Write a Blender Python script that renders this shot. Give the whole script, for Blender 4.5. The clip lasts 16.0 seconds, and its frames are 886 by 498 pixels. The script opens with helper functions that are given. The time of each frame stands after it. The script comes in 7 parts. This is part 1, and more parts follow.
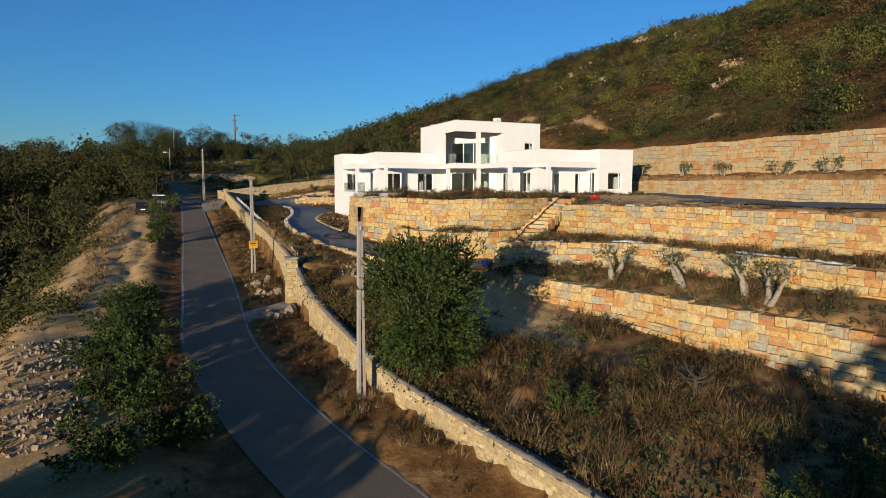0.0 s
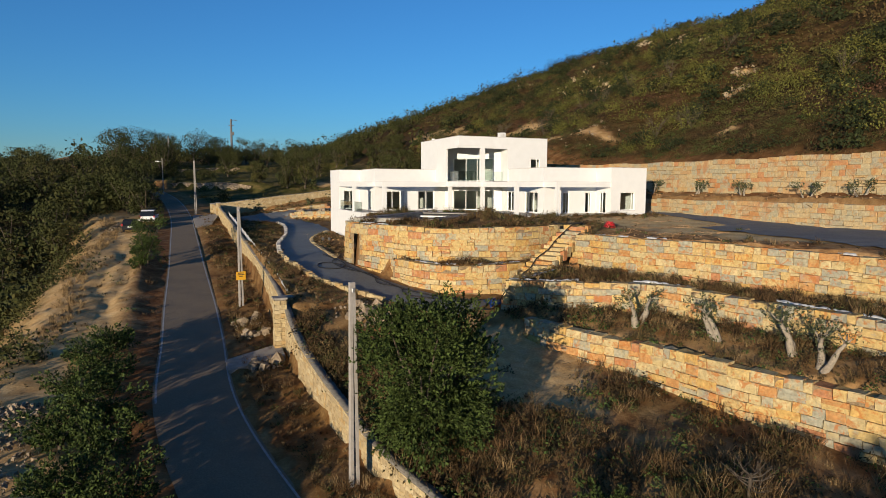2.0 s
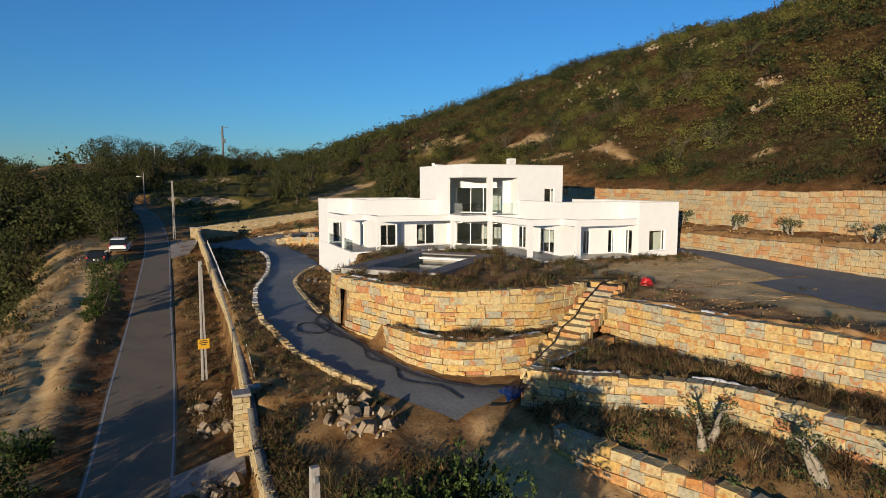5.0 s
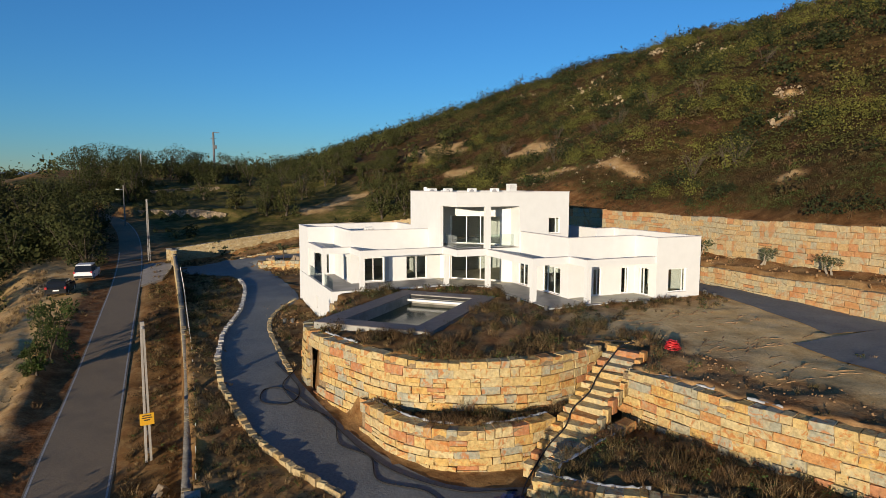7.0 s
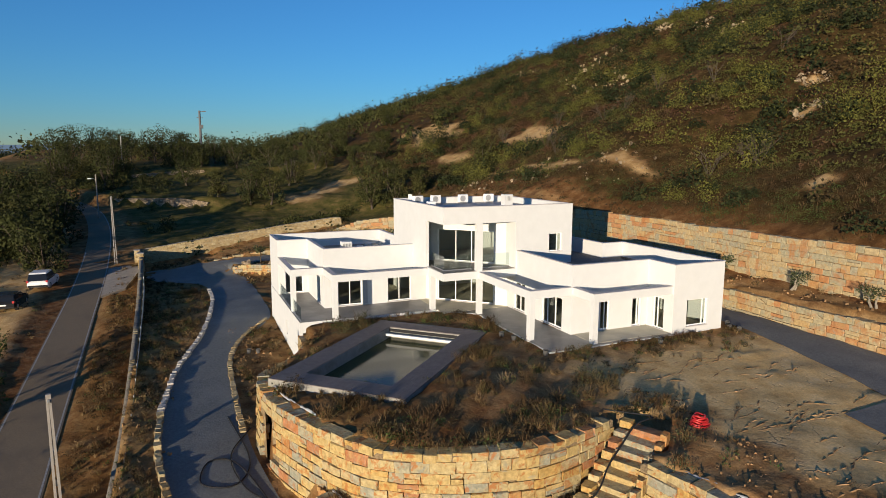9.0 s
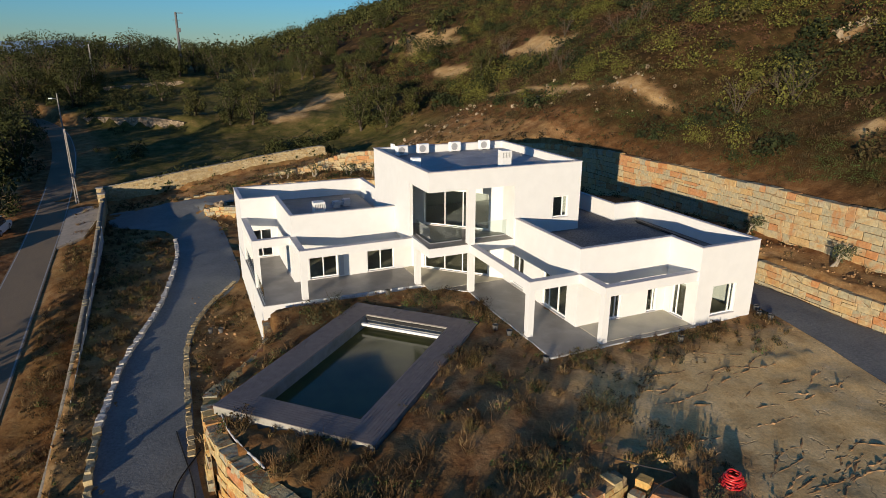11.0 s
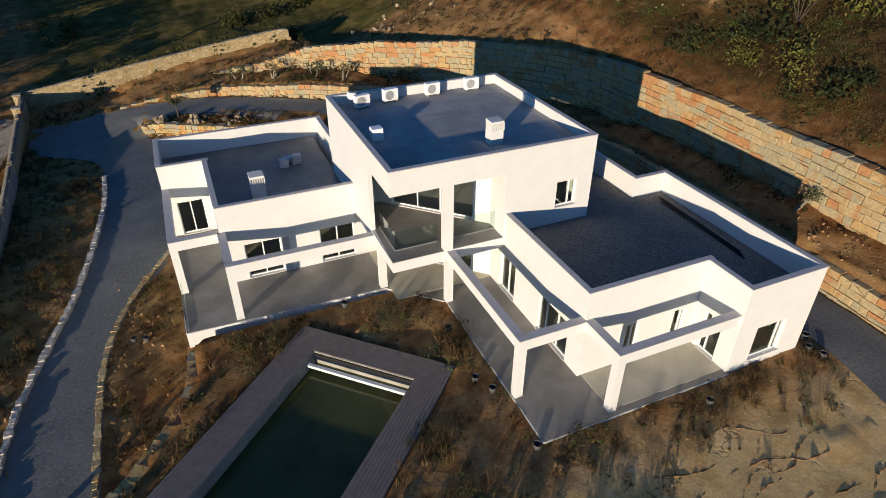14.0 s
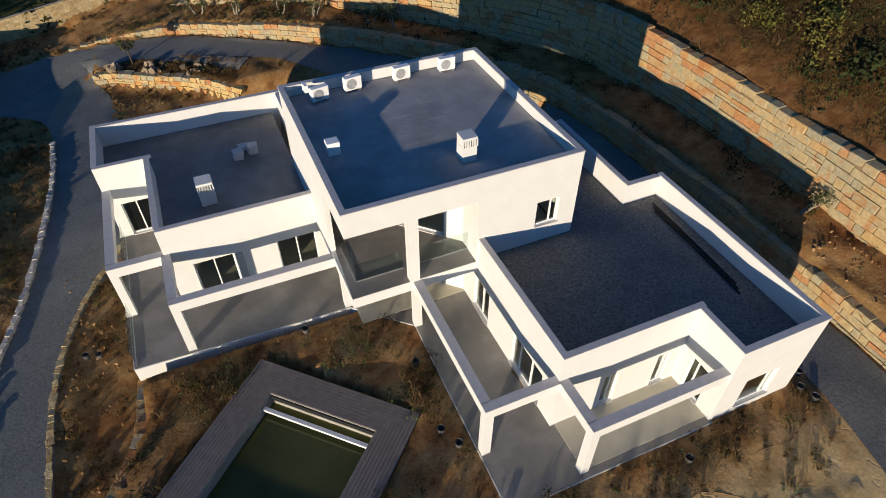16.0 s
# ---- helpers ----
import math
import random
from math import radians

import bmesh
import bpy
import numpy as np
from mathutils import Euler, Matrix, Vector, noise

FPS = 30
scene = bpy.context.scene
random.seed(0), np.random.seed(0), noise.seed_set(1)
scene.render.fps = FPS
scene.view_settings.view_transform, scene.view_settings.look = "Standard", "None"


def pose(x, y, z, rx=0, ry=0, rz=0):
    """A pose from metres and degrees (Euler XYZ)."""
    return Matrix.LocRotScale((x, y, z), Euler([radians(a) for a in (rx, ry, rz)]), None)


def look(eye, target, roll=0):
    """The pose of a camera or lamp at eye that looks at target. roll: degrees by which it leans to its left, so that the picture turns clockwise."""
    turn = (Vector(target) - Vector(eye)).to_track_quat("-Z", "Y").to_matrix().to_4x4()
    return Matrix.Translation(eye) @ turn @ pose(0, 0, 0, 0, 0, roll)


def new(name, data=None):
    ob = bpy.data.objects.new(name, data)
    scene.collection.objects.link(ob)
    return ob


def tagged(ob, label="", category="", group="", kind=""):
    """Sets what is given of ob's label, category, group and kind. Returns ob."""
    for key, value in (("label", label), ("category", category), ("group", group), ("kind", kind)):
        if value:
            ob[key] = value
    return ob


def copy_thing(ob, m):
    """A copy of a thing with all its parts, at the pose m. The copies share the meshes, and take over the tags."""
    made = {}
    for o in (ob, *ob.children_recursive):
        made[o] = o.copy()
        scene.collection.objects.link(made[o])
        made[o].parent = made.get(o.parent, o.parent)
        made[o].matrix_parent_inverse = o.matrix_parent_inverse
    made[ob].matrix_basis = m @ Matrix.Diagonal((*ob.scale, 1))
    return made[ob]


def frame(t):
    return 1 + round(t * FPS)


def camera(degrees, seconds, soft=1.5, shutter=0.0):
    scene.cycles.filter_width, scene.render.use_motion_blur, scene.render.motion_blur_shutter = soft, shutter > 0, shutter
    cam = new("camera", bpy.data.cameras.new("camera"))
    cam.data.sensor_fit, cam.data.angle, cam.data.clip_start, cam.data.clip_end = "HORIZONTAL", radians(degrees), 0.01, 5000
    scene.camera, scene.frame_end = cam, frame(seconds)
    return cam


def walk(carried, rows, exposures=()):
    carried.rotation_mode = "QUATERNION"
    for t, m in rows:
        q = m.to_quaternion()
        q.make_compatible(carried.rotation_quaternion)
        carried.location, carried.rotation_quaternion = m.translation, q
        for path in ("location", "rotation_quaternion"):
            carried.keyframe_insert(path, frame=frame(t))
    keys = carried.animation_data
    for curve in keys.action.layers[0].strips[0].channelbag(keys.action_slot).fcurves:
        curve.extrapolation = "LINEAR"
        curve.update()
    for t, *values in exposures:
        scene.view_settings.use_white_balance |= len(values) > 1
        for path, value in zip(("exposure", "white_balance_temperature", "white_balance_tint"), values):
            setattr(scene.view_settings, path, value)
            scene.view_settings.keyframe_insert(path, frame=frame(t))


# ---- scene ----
cam = camera(71.7, 16.0, soft=0.6)
METRES, EYE, TILT, LEAN, TURN = 53.0, 0.7, 0.0, 0.0, -23.1
ROWS = [
    (0.0, 0.0, 0.0, 0.0, 0.02, -5.91, -0.22),
    (0.5, -0.0006, 0.0168, 0.0091, 0.02, -5.89, -0.19),
    (1.0, -0.0015, 0.0342, 0.0179, 0.01, -5.91, -0.18),
    (1.5, -0.0029, 0.0524, 0.027, -0.01, -5.9, -0.17),
    (2.0, -0.0043, 0.072, 0.0362, -0.01, -5.9, -0.15),
    (2.5, -0.0066, 0.0926, 0.0458, -0.04, -5.91, -0.14),
    (3.0, -0.0092, 0.115, 0.0554, -0.05, -5.9, -0.13),
    (3.5, -0.0104, 0.1393, 0.0648, -0.07, -5.91, -0.14),
    (4.0, -0.0108, 0.1657, 0.0741, -0.09, -5.91, -0.11),
    (6.5, -0.0022, 0.3088, 0.126, -0.16, -5.92, -0.06),
    (7.0, 0.0019, 0.3383, 0.1379, -0.16, -5.92, -0.06),
    (7.5, 0.0059, 0.3682, 0.1506, -0.19, -6.0, -0.07),
    (8.0, 0.0109, 0.3991, 0.1633, -0.21, -6.23, -0.06),
    (8.5, 0.0155, 0.4297, 0.1764, -0.21, -7.02, -0.07),
    (9.0, 0.0205, 0.4604, 0.1904, -0.24, -8.48, -0.08),
    (11.5, 0.0399, 0.6233, 0.2617, -0.26, -20.21, -0.11),
    (12.0, 0.0435, 0.6575, 0.2762, -0.28, -22.68, -0.12),
    (12.5, 0.0477, 0.6924, 0.291, -0.3, -25.19, -0.1),
    (13.0, 0.0524, 0.7275, 0.3055, -0.31, -27.73, -0.09),
    (13.5, 0.0573, 0.7628, 0.3199, -0.34, -30.3, -0.1),
    (14.0, 0.0635, 0.798, 0.3349, -0.34, -32.9, -0.09),
    (14.5, 0.0702, 0.8317, 0.35, -0.36, -35.45, -0.08),
    (15.0, 0.0764, 0.8614, 0.3643, -0.37, -38.0, -0.06),
    (15.5, 0.0836, 0.8869, 0.3789, -0.37, -40.6, -0.08),
    (16.0, 0.0906, 0.9093, 0.3941, -0.41, -43.24, -0.07),
]
walk(cam, [(t, pose(0, 0, EYE, TILT, LEAN, TURN) @ pose(METRES * x, METRES * y, METRES * z, 90 + pitch, roll, yaw)) for t, x, y, z, yaw, pitch, roll in ROWS])

# ---- light and sky ----
SUN_AZ, SUN_EL = radians(226.5), radians(6.0)   # the sun stands low behind the first camera, to its left
world = bpy.data.worlds.new("sky")
scene.world = world
world.use_nodes = True
wn, wl = world.node_tree.nodes, world.node_tree.links
sky = wn.new("ShaderNodeTexSky")
sky.sky_type, sky.sun_disc = "NISHITA", False
sky.sun_elevation, sky.sun_rotation = SUN_EL, SUN_AZ
sky.altitude, sky.air_density, sky.dust_density, sky.ozone_density = 0, 1.0, 0.0, 5.6
wl.new(sky.outputs[0], wn["Background"].inputs[0])
wn["Background"].inputs[1].default_value = 0.14
sun_data = bpy.data.lights.new("sun", "SUN")
sun_data.energy, sun_data.angle, sun_data.color = 4.8, radians(0.5), (1.0, 0.845, 0.65)
sun = new("sun", sun_data)
SUN_DIR = Vector((math.sin(SUN_AZ) * math.cos(SUN_EL), math.cos(SUN_AZ) * math.cos(SUN_EL), math.sin(SUN_EL)))
sun.matrix_world = look(SUN_DIR * 100, (0, 0, 0))
scene.view_settings.exposure = 0.5
scene.view_settings.use_white_balance = True
scene.view_settings.white_balance_temperature = 6600


# ---- materials ----
def material(name, base, rough=0.8, metal=0.0, spread=0.0, grain=8.0, stain=None, stain_scale=0.4, stain_amount=0.5, bump=0.0, bump_scale=20.0,
             island=0.0, per_object=0.0, palette=None, detail=6.0, second=None, veins=()):
    """A procedural surface: base colour with grain and stains in metres, relief, and variation from piece to piece."""
    m = bpy.data.materials.new(name)
    m.use_nodes = True
    n, l = m.node_tree.nodes, m.node_tree.links
    b = n["Principled BSDF"]
    b.inputs["Roughness"].default_value, b.inputs["Metallic"].default_value = rough, metal
    b.inputs["Specular IOR Level"].default_value = 0.5 if rough < 0.58 else 0.12
    geo = n.new("ShaderNodeNewGeometry")
    place = geo.outputs["Position"]
    if palette:
        pick = n.new("ShaderNodeObjectInfo").outputs["Random"] if per_object else geo.outputs["Random Per Island"]
        far, shift = n.new("ShaderNodeMath"), n.new("ShaderNodeVectorMath")
        far.operation, far.inputs[1].default_value = "MULTIPLY", 300.0
        l.new(pick, far.inputs[0]), l.new(place, shift.inputs[0]), l.new(far.outputs[0], shift.inputs[1])
        place = shift.outputs[0]

    def noise_at(scale, det=detail, kind_rough=0.6):
        t = n.new("ShaderNodeTexNoise")
        t.inputs["Scale"].default_value, t.inputs["Detail"].default_value, t.inputs["Roughness"].default_value = scale, det, kind_rough
        l.new(place, t.inputs["Vector"])
        return t

    def ramp(src, stops):
        r = n.new("ShaderNodeValToRGB")
        while len(r.color_ramp.elements) < len(stops):
            r.color_ramp.elements.new(0.5)
        for e, (p, c) in zip(r.color_ramp.elements, stops):
            e.position, e.color = p, (*c, 1)
        l.new(src, r.inputs[0])
        return r.outputs[0]

    def mix(fac, a, c, mode="MIX"):
        x = n.new("ShaderNodeMix")
        x.data_type, x.blend_type = "RGBA", mode
        if isinstance(fac, float):
            x.inputs[0].default_value = fac
        else:
            l.new(fac, x.inputs[0])
        for s, v in ((x.inputs[6], a), (x.inputs[7], c)):
            if isinstance(v, tuple):
                s.default_value = (*v, 1)
            else:
                l.new(v, s)
        return x.outputs[2]

    col = base
    if palette:
        if per_object:
            info = n.new("ShaderNodeObjectInfo")
            col = ramp(info.outputs["Random"], palette)
        else:
            col = ramp(geo.outputs["Random Per Island"], palette)
        for e in n:
            if e.bl_idname == "ShaderNodeValToRGB":
                e.color_ramp.interpolation = "CONSTANT"
    if spread:
        g = noise_at(grain)
        dark = tuple(max(0, 1 - spread) for _ in range(3))
        light = tuple(1 + spread for _ in range(3))
        col = mix(1.0, col, ramp(g.outputs[0], [(0.3, dark), (0.7, light)]), "MULTIPLY")
    if stain:
        s = noise_at(stain_scale, 5)
        mask = n.new("ShaderNodeMapRange")
        mask.inputs[1].default_value, mask.inputs[2].default_value, mask.inputs[4].default_value = 0.48, 0.66, stain_amount
        l.new(s.outputs[0], mask.inputs[0])
        col = mix(mask.outputs[0], col, stain)
    if second:
        s = noise_at(second[1], 6, 0.7)
        mask = n.new("ShaderNodeMapRange")
        mask.inputs[1].default_value, mask.inputs[2].default_value, mask.inputs[4].default_value = 0.5, 0.68, second[2]
        l.new(s.outputs[0], mask.inputs[0])
        col = mix(mask.outputs[0], col, second[0])
    for tone, scale, lo, hi, amount in veins:
        s = noise_at(scale, 9, 0.7)
        s.inputs["Distortion"].default_value = 1.2
        if scale < 1:
            l.new(geo.outputs["Position"], s.inputs["Vector"])
        mask = n.new("ShaderNodeMapRange")
        mask.inputs[1].default_value, mask.inputs[2].default_value, mask.inputs[4].default_value = lo, hi, amount
        l.new(s.outputs[0], mask.inputs[0])
        col = mix(mask.outputs[0], col, tone)
    if island and not palette:
        col = mix(1.0, col, ramp(geo.outputs["Random Per Island"], [(0, (1 - island,) * 3), (1, (1 + island,) * 3)]), "MULTIPLY")
    if isinstance(col, tuple):
        b.inputs["Base Color"].default_value = (*col, 1)
    else:
        l.new(col, b.inputs["Base Color"])
    if bump:
        t = noise_at(bump_scale, 8)
        bp = n.new("ShaderNodeBump")
        bp.inputs["Strength"].default_value, bp.inputs["Distance"].default_value = 1.0, bump
        l.new(t.outputs[0], bp.inputs["Height"])
        l.new(bp.outputs[0], b.inputs["Normal"])
    return m


def glass_material(name, tint, rough=0.02):
    m = bpy.data.materials.new(name)
    m.use_nodes = True
    n, l = m.node_tree.nodes, m.node_tree.links
    n.remove(n["Principled BSDF"])
    a, g, x = n.new("ShaderNodeBsdfTransparent"), n.new("ShaderNodeBsdfGlossy"), n.new("ShaderNodeMixShader")
    lw, pw, f = n.new("ShaderNodeLayerWeight"), n.new("ShaderNodeMath"), n.new("ShaderNodeMath")
    lw.inputs[0].default_value = 0.5
    pw.operation, f.operation = "POWER", "MULTIPLY_ADD"
    pw.inputs[1].default_value, f.inputs[1].default_value, f.inputs[2].default_value = 4.0, 0.9, 0.05
    l.new(lw.outputs["Facing"], pw.inputs[0]), l.new(pw.outputs[0], f.inputs[0])
    a.inputs[0].default_value = (*tint, 1)
    g.inputs["Roughness"].default_value = rough
    l.new(f.outputs[0], x.inputs[0]), l.new(a.outputs[0], x.inputs[1]), l.new(g.outputs[0], x.inputs[2])
    l.new(x.outputs[0], n["Material Output"].inputs[0])
    return m


def ground_material():
    """Dry reddish soil, pale sand, thin grass and stones, mixed by noise at several sizes; the layer weights are painted by region."""
    m = bpy.data.materials.new("soil")
    m.use_nodes = True
    n, l = m.node_tree.nodes, m.node_tree.links
    b = n["Principled BSDF"]
    b.inputs["Roughness"].default_value = 0.95
    b.inputs["Specular IOR Level"].default_value = 0.05
    geo = n.new("ShaderNodeNewGeometry")

    def noise_at(scale, det=8, rough=0.65):
        t = n.new("ShaderNodeTexNoise")
        t.inputs["Scale"].default_value, t.inputs["Detail"].default_value, t.inputs["Roughness"].default_value = scale, det, rough
        l.new(geo.outputs["Position"], t.inputs["Vector"])
        return t.outputs[0]

    def ramp(src, stops):
        r = n.new("ShaderNodeValToRGB")
        while len(r.color_ramp.elements) < len(stops):
            r.color_ramp.elements.new(0.5)
        for e, (p, c) in zip(r.color_ramp.elements, stops):
            e.position, e.color = p, (*c, 1)
        l.new(src, r.inputs[0])
        return r.outputs[0]

    def mix(fac, a, c, mode="MIX"):
        x = n.new("ShaderNodeMix")
        x.data_type, x.blend_type = "RGBA", mode
        if isinstance(fac, float):
            x.inputs[0].default_value = fac
        else:
            l.new(fac, x.inputs[0])
        l.new(a, x.inputs[6]), l.new(c, x.inputs[7])
        return x.outputs[2]

    soil = ramp(noise_at(0.9), [(0.3, (0.085, 0.036, 0.014)), (0.5, (0.195, 0.088, 0.033)), (0.72, (0.35, 0.19, 0.085))])
    sand = ramp(noise_at(0.8), [(0.3, (0.45, 0.29, 0.12)), (0.45, (0.58, 0.395, 0.175)), (0.58, (0.64, 0.46, 0.225)), (0.75, (0.64, 0.49, 0.29))])
    grass = ramp(noise_at(0.5), [(0.3, (0.036, 0.041, 0.011)), (0.5, (0.085, 0.077, 0.022)), (0.62, (0.15, 0.11, 0.040)), (0.78, (0.23, 0.155, 0.07))])
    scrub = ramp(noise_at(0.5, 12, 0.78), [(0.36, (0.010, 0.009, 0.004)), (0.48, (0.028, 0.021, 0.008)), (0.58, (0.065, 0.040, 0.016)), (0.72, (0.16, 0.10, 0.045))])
    layers = n.new("ShaderNodeAttribute")
    layers.attribute_name = "layers"
    sep = n.new("ShaderNodeSeparateColor")
    l.new(layers.outputs[0], sep.inputs[0])
    def ragged(weight, scale):
        push, clip = n.new("ShaderNodeMath"), n.new("ShaderNodeMapRange")
        push.operation, push.inputs[1].default_value = "MULTIPLY_ADD", 1.1
        l.new(noise_at(scale, 9, 0.7), push.inputs[0]), l.new(weight, push.inputs[2])
        clip.inputs[1].default_value, clip.inputs[2].default_value = 0.62, 1.48
        l.new(push.outputs[0], clip.inputs[0])
        return clip.outputs[0]

    col = mix(ragged(sep.outputs[0], 0.7), soil, sand)
    col = mix(ragged(sep.outputs[1], 0.45), col, grass)
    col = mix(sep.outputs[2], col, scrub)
    # wavy runnels and drying cracks in bare clay, with ridge shadows put into the colour
    warp = noise_at(0.55, 4, 0.5)
    line = n.new("ShaderNodeMath")
    line.operation = "PINGPONG"
    line.inputs[1].default_value = 0.075
    l.new(warp, line.inputs[0])
    crack = n.new("ShaderNodeMapRange")
    crack.inputs[1].default_value, crack.inputs[2].default_value, crack.inputs[3].default_value, crack.inputs[4].default_value = 0.0, 0.014, 1.0, 0.0
    l.new(line.outputs[0], crack.inputs[0])
    some = n.new("ShaderNodeMapRange")
    some.inputs[1].default_value, some.inputs[2].default_value = 0.53, 0.66
    l.new(noise_at(0.4, 3), some.inputs[0])
    cut, cut2 = n.new("ShaderNodeMath"), n.new("ShaderNodeMath")
    cut.operation = cut2.operation = "MULTIPLY"
    l.new(crack.outputs[0], cut.inputs[0]), l.new(some.outputs[0], cut.inputs[1])
    l.new(cut.outputs[0], cut2.inputs[0]), l.new(sep.outputs[0], cut2.inputs[1])
    fine = ramp(noise_at(9.0), [(0.32, (0.74, 0.74, 0.74)), (0.68, (1.18, 1.18, 1.18))])
    col = mix(1.0, col, fine, "MULTIPLY")
    # dark brown painted along the lines as the shade of low ridges
    shade = n.new("ShaderNodeRGB")
    shade.outputs[0].default_value = (0.13, 0.08, 0.04, 1)
    dark = n.new("ShaderNodeMath")
    dark.operation = "MULTIPLY"
    dark.inputs[1].default_value = 0.7
    l.new(cut2.outputs[0], dark.inputs[0])
    col = mix(dark.outputs[0], col, shade.outputs[0])
    l.new(col, b.inputs["Base Color"])
    bp = n.new("ShaderNodeBump")
    bp.inputs["Strength"].default_value, bp.inputs["Distance"].default_value = 1.0, 0.032
    big, small = noise_at(1.3, 5, 0.6), noise_at(5.5, 5, 0.6)
    add = n.new("ShaderNodeMath")
    add.operation = "MULTIPLY_ADD"
    add.inputs[1].default_value = 2.2
    l.new(big, add.inputs[0]), l.new(small, add.inputs[2])
    dig = n.new("ShaderNodeMath")
    dig.operation = "MULTIPLY_ADD"
    dig.inputs[1].default_value = -1.1
    l.new(cut2.outputs[0], dig.inputs[0])
    calm, soft = n.new("ShaderNodeMapRange"), n.new("ShaderNodeMath")
    calm.inputs[3].default_value, calm.inputs[4].default_value = 1.0, 0.22
    soft.operation = "MULTIPLY"
    l.new(sep.outputs[0], calm.inputs[0]), l.new(add.outputs[0], soft.inputs[0]), l.new(calm.outputs[0], soft.inputs[1])
    l.new(soft.outputs[0], dig.inputs[2])
    l.new(dig.outputs[0], bp.inputs["Height"])
    l.new(bp.outputs[0], b.inputs["Normal"])
    return m


STONES = [(0.0, (0.40, 0.29, 0.125)), (0.14, (0.385, 0.305, 0.155)), (0.28, (0.29, 0.265, 0.18)), (0.40, (0.405, 0.325, 0.17)), (0.52, (0.37, 0.195, 0.075)),
          (0.60, (0.41, 0.30, 0.125)), (0.72, (0.26, 0.25, 0.185)), (0.81, (0.41, 0.265, 0.09)), (0.90, (0.33, 0.155, 0.075)), (0.95, (0.37, 0.29, 0.155))]
RUSTY = [(0.0, (0.36, 0.28, 0.155)), (0.14, (0.33, 0.275, 0.165)), (0.28, (0.285, 0.255, 0.165)), (0.40, (0.37, 0.255, 0.12)), (0.50, (0.31, 0.27, 0.17)),
         (0.62, (0.355, 0.275, 0.15)), (0.74, (0.35, 0.175, 0.08)), (0.85, (0.28, 0.25, 0.17)), (0.93, (0.36, 0.23, 0.11))]
PALE = [(0.0, (0.36, 0.275, 0.145)), (0.25, (0.395, 0.315, 0.175)), (0.5, (0.30, 0.225, 0.12)), (0.7, (0.41, 0.335, 0.20)), (0.88, (0.36, 0.25, 0.115))]
M_SOIL = ground_material()
M_BLOCK = material("sandstone_block", (0.5, 0.4, 0.25), 0.9, spread=0.34, grain=6, veins=(((0.42, 0.31, 0.13), 1.6, 0.52, 0.62, 0.5), ((0.27, 0.26, 0.20), 1.3, 0.56, 0.64, 0.6), ((0.34, 0.125, 0.035), 2.1, 0.525, 0.60, 0.8), ((0.20, 0.095, 0.045), 5.0, 0.60, 0.68, 0.6)), bump=0.03, bump_scale=8, palette=STONES, per_object=1)
M_RUSTBLOCK = material("rusty_sandstone_block", (0.5, 0.4, 0.25), 0.9, spread=0.26, grain=6, veins=(((0.42, 0.31, 0.13), 1.6, 0.52, 0.62, 0.5), ((0.27, 0.26, 0.20), 1.3, 0.56, 0.64, 0.6), ((0.33, 0.135, 0.045), 0.6, 0.51, 0.62, 0.68), ((0.33, 0.15, 0.06), 1.6, 0.56, 0.64, 0.5)), bump=0.022, bump_scale=8, palette=RUSTY, per_object=1)
M_BLOCKS = material("sandstone_blocks", (0.5, 0.4, 0.25), 0.9, spread=0.34, grain=6, veins=(((0.42, 0.31, 0.13), 1.6, 0.52, 0.62, 0.5), ((0.27, 0.26, 0.20), 1.3, 0.56, 0.64, 0.6), ((0.34, 0.125, 0.035), 2.1, 0.525, 0.60, 0.8), ((0.20, 0.095, 0.045), 5.0, 0.60, 0.68, 0.6)), bump=0.03, bump_scale=8, palette=STONES)
M_RUSTBLOCKS = material("rusty_sandstone_blocks", (0.5, 0.4, 0.25), 0.9, spread=0.26, grain=6, veins=(((0.42, 0.31, 0.13), 1.6, 0.52, 0.62, 0.5), ((0.27, 0.26, 0.20), 1.3, 0.56, 0.64, 0.6), ((0.33, 0.135, 0.045), 0.6, 0.51, 0.62, 0.68), ((0.33, 0.15, 0.06), 1.6, 0.56, 0.64, 0.5)), bump=0.022, bump_scale=8, palette=RUSTY)
M_PALE = material("pale_rubble_stone", (0.5, 0.4, 0.3), 0.92, spread=0.3, grain=6, bump=0.04, bump_scale=12, palette=PALE, per_object=1)
M_PALES = material("pale_rubble_stones", (0.5, 0.4, 0.3), 0.92, spread=0.3, grain=6, bump=0.04, bump_scale=12, palette=PALE)
M_MORTAR = material("earth_joint", (0.25, 0.18, 0.10), 0.95, spread=0.4, grain=7, bump=0.03)
M_JOINT = material("pale_lime_joint", (0.34, 0.265, 0.15), 0.95, spread=0.25, grain=6, bump=0.02)
M_CEMENT = material("cement_render", (0.2550, 0.2325, 0.2025), 0.92, spread=0.2, grain=2.5, stain=(0.2, 0.18, 0.15), stain_scale=0.8, bump=0.02)
M_WHITE = material("white_render", (0.61, 0.62, 0.61), 0.85, spread=0.03, grain=1.5, stain=(0.58, 0.585, 0.57), stain_scale=0.35, stain_amount=0.35, bump=0.004, bump_scale=40)
M_COPING = material("grey_coping_stone", (0.50, 0.48, 0.47), 0.7, spread=0.08, grain=4, bump=0.004)
M_ROOF = material("grey_roof_screed", (0.16, 0.157, 0.153), 0.55, spread=0.22, grain=1.1, stain=(0.11, 0.10, 0.095), stain_scale=0.5, stain_amount=0.7, bump=0.015, bump_scale=14)
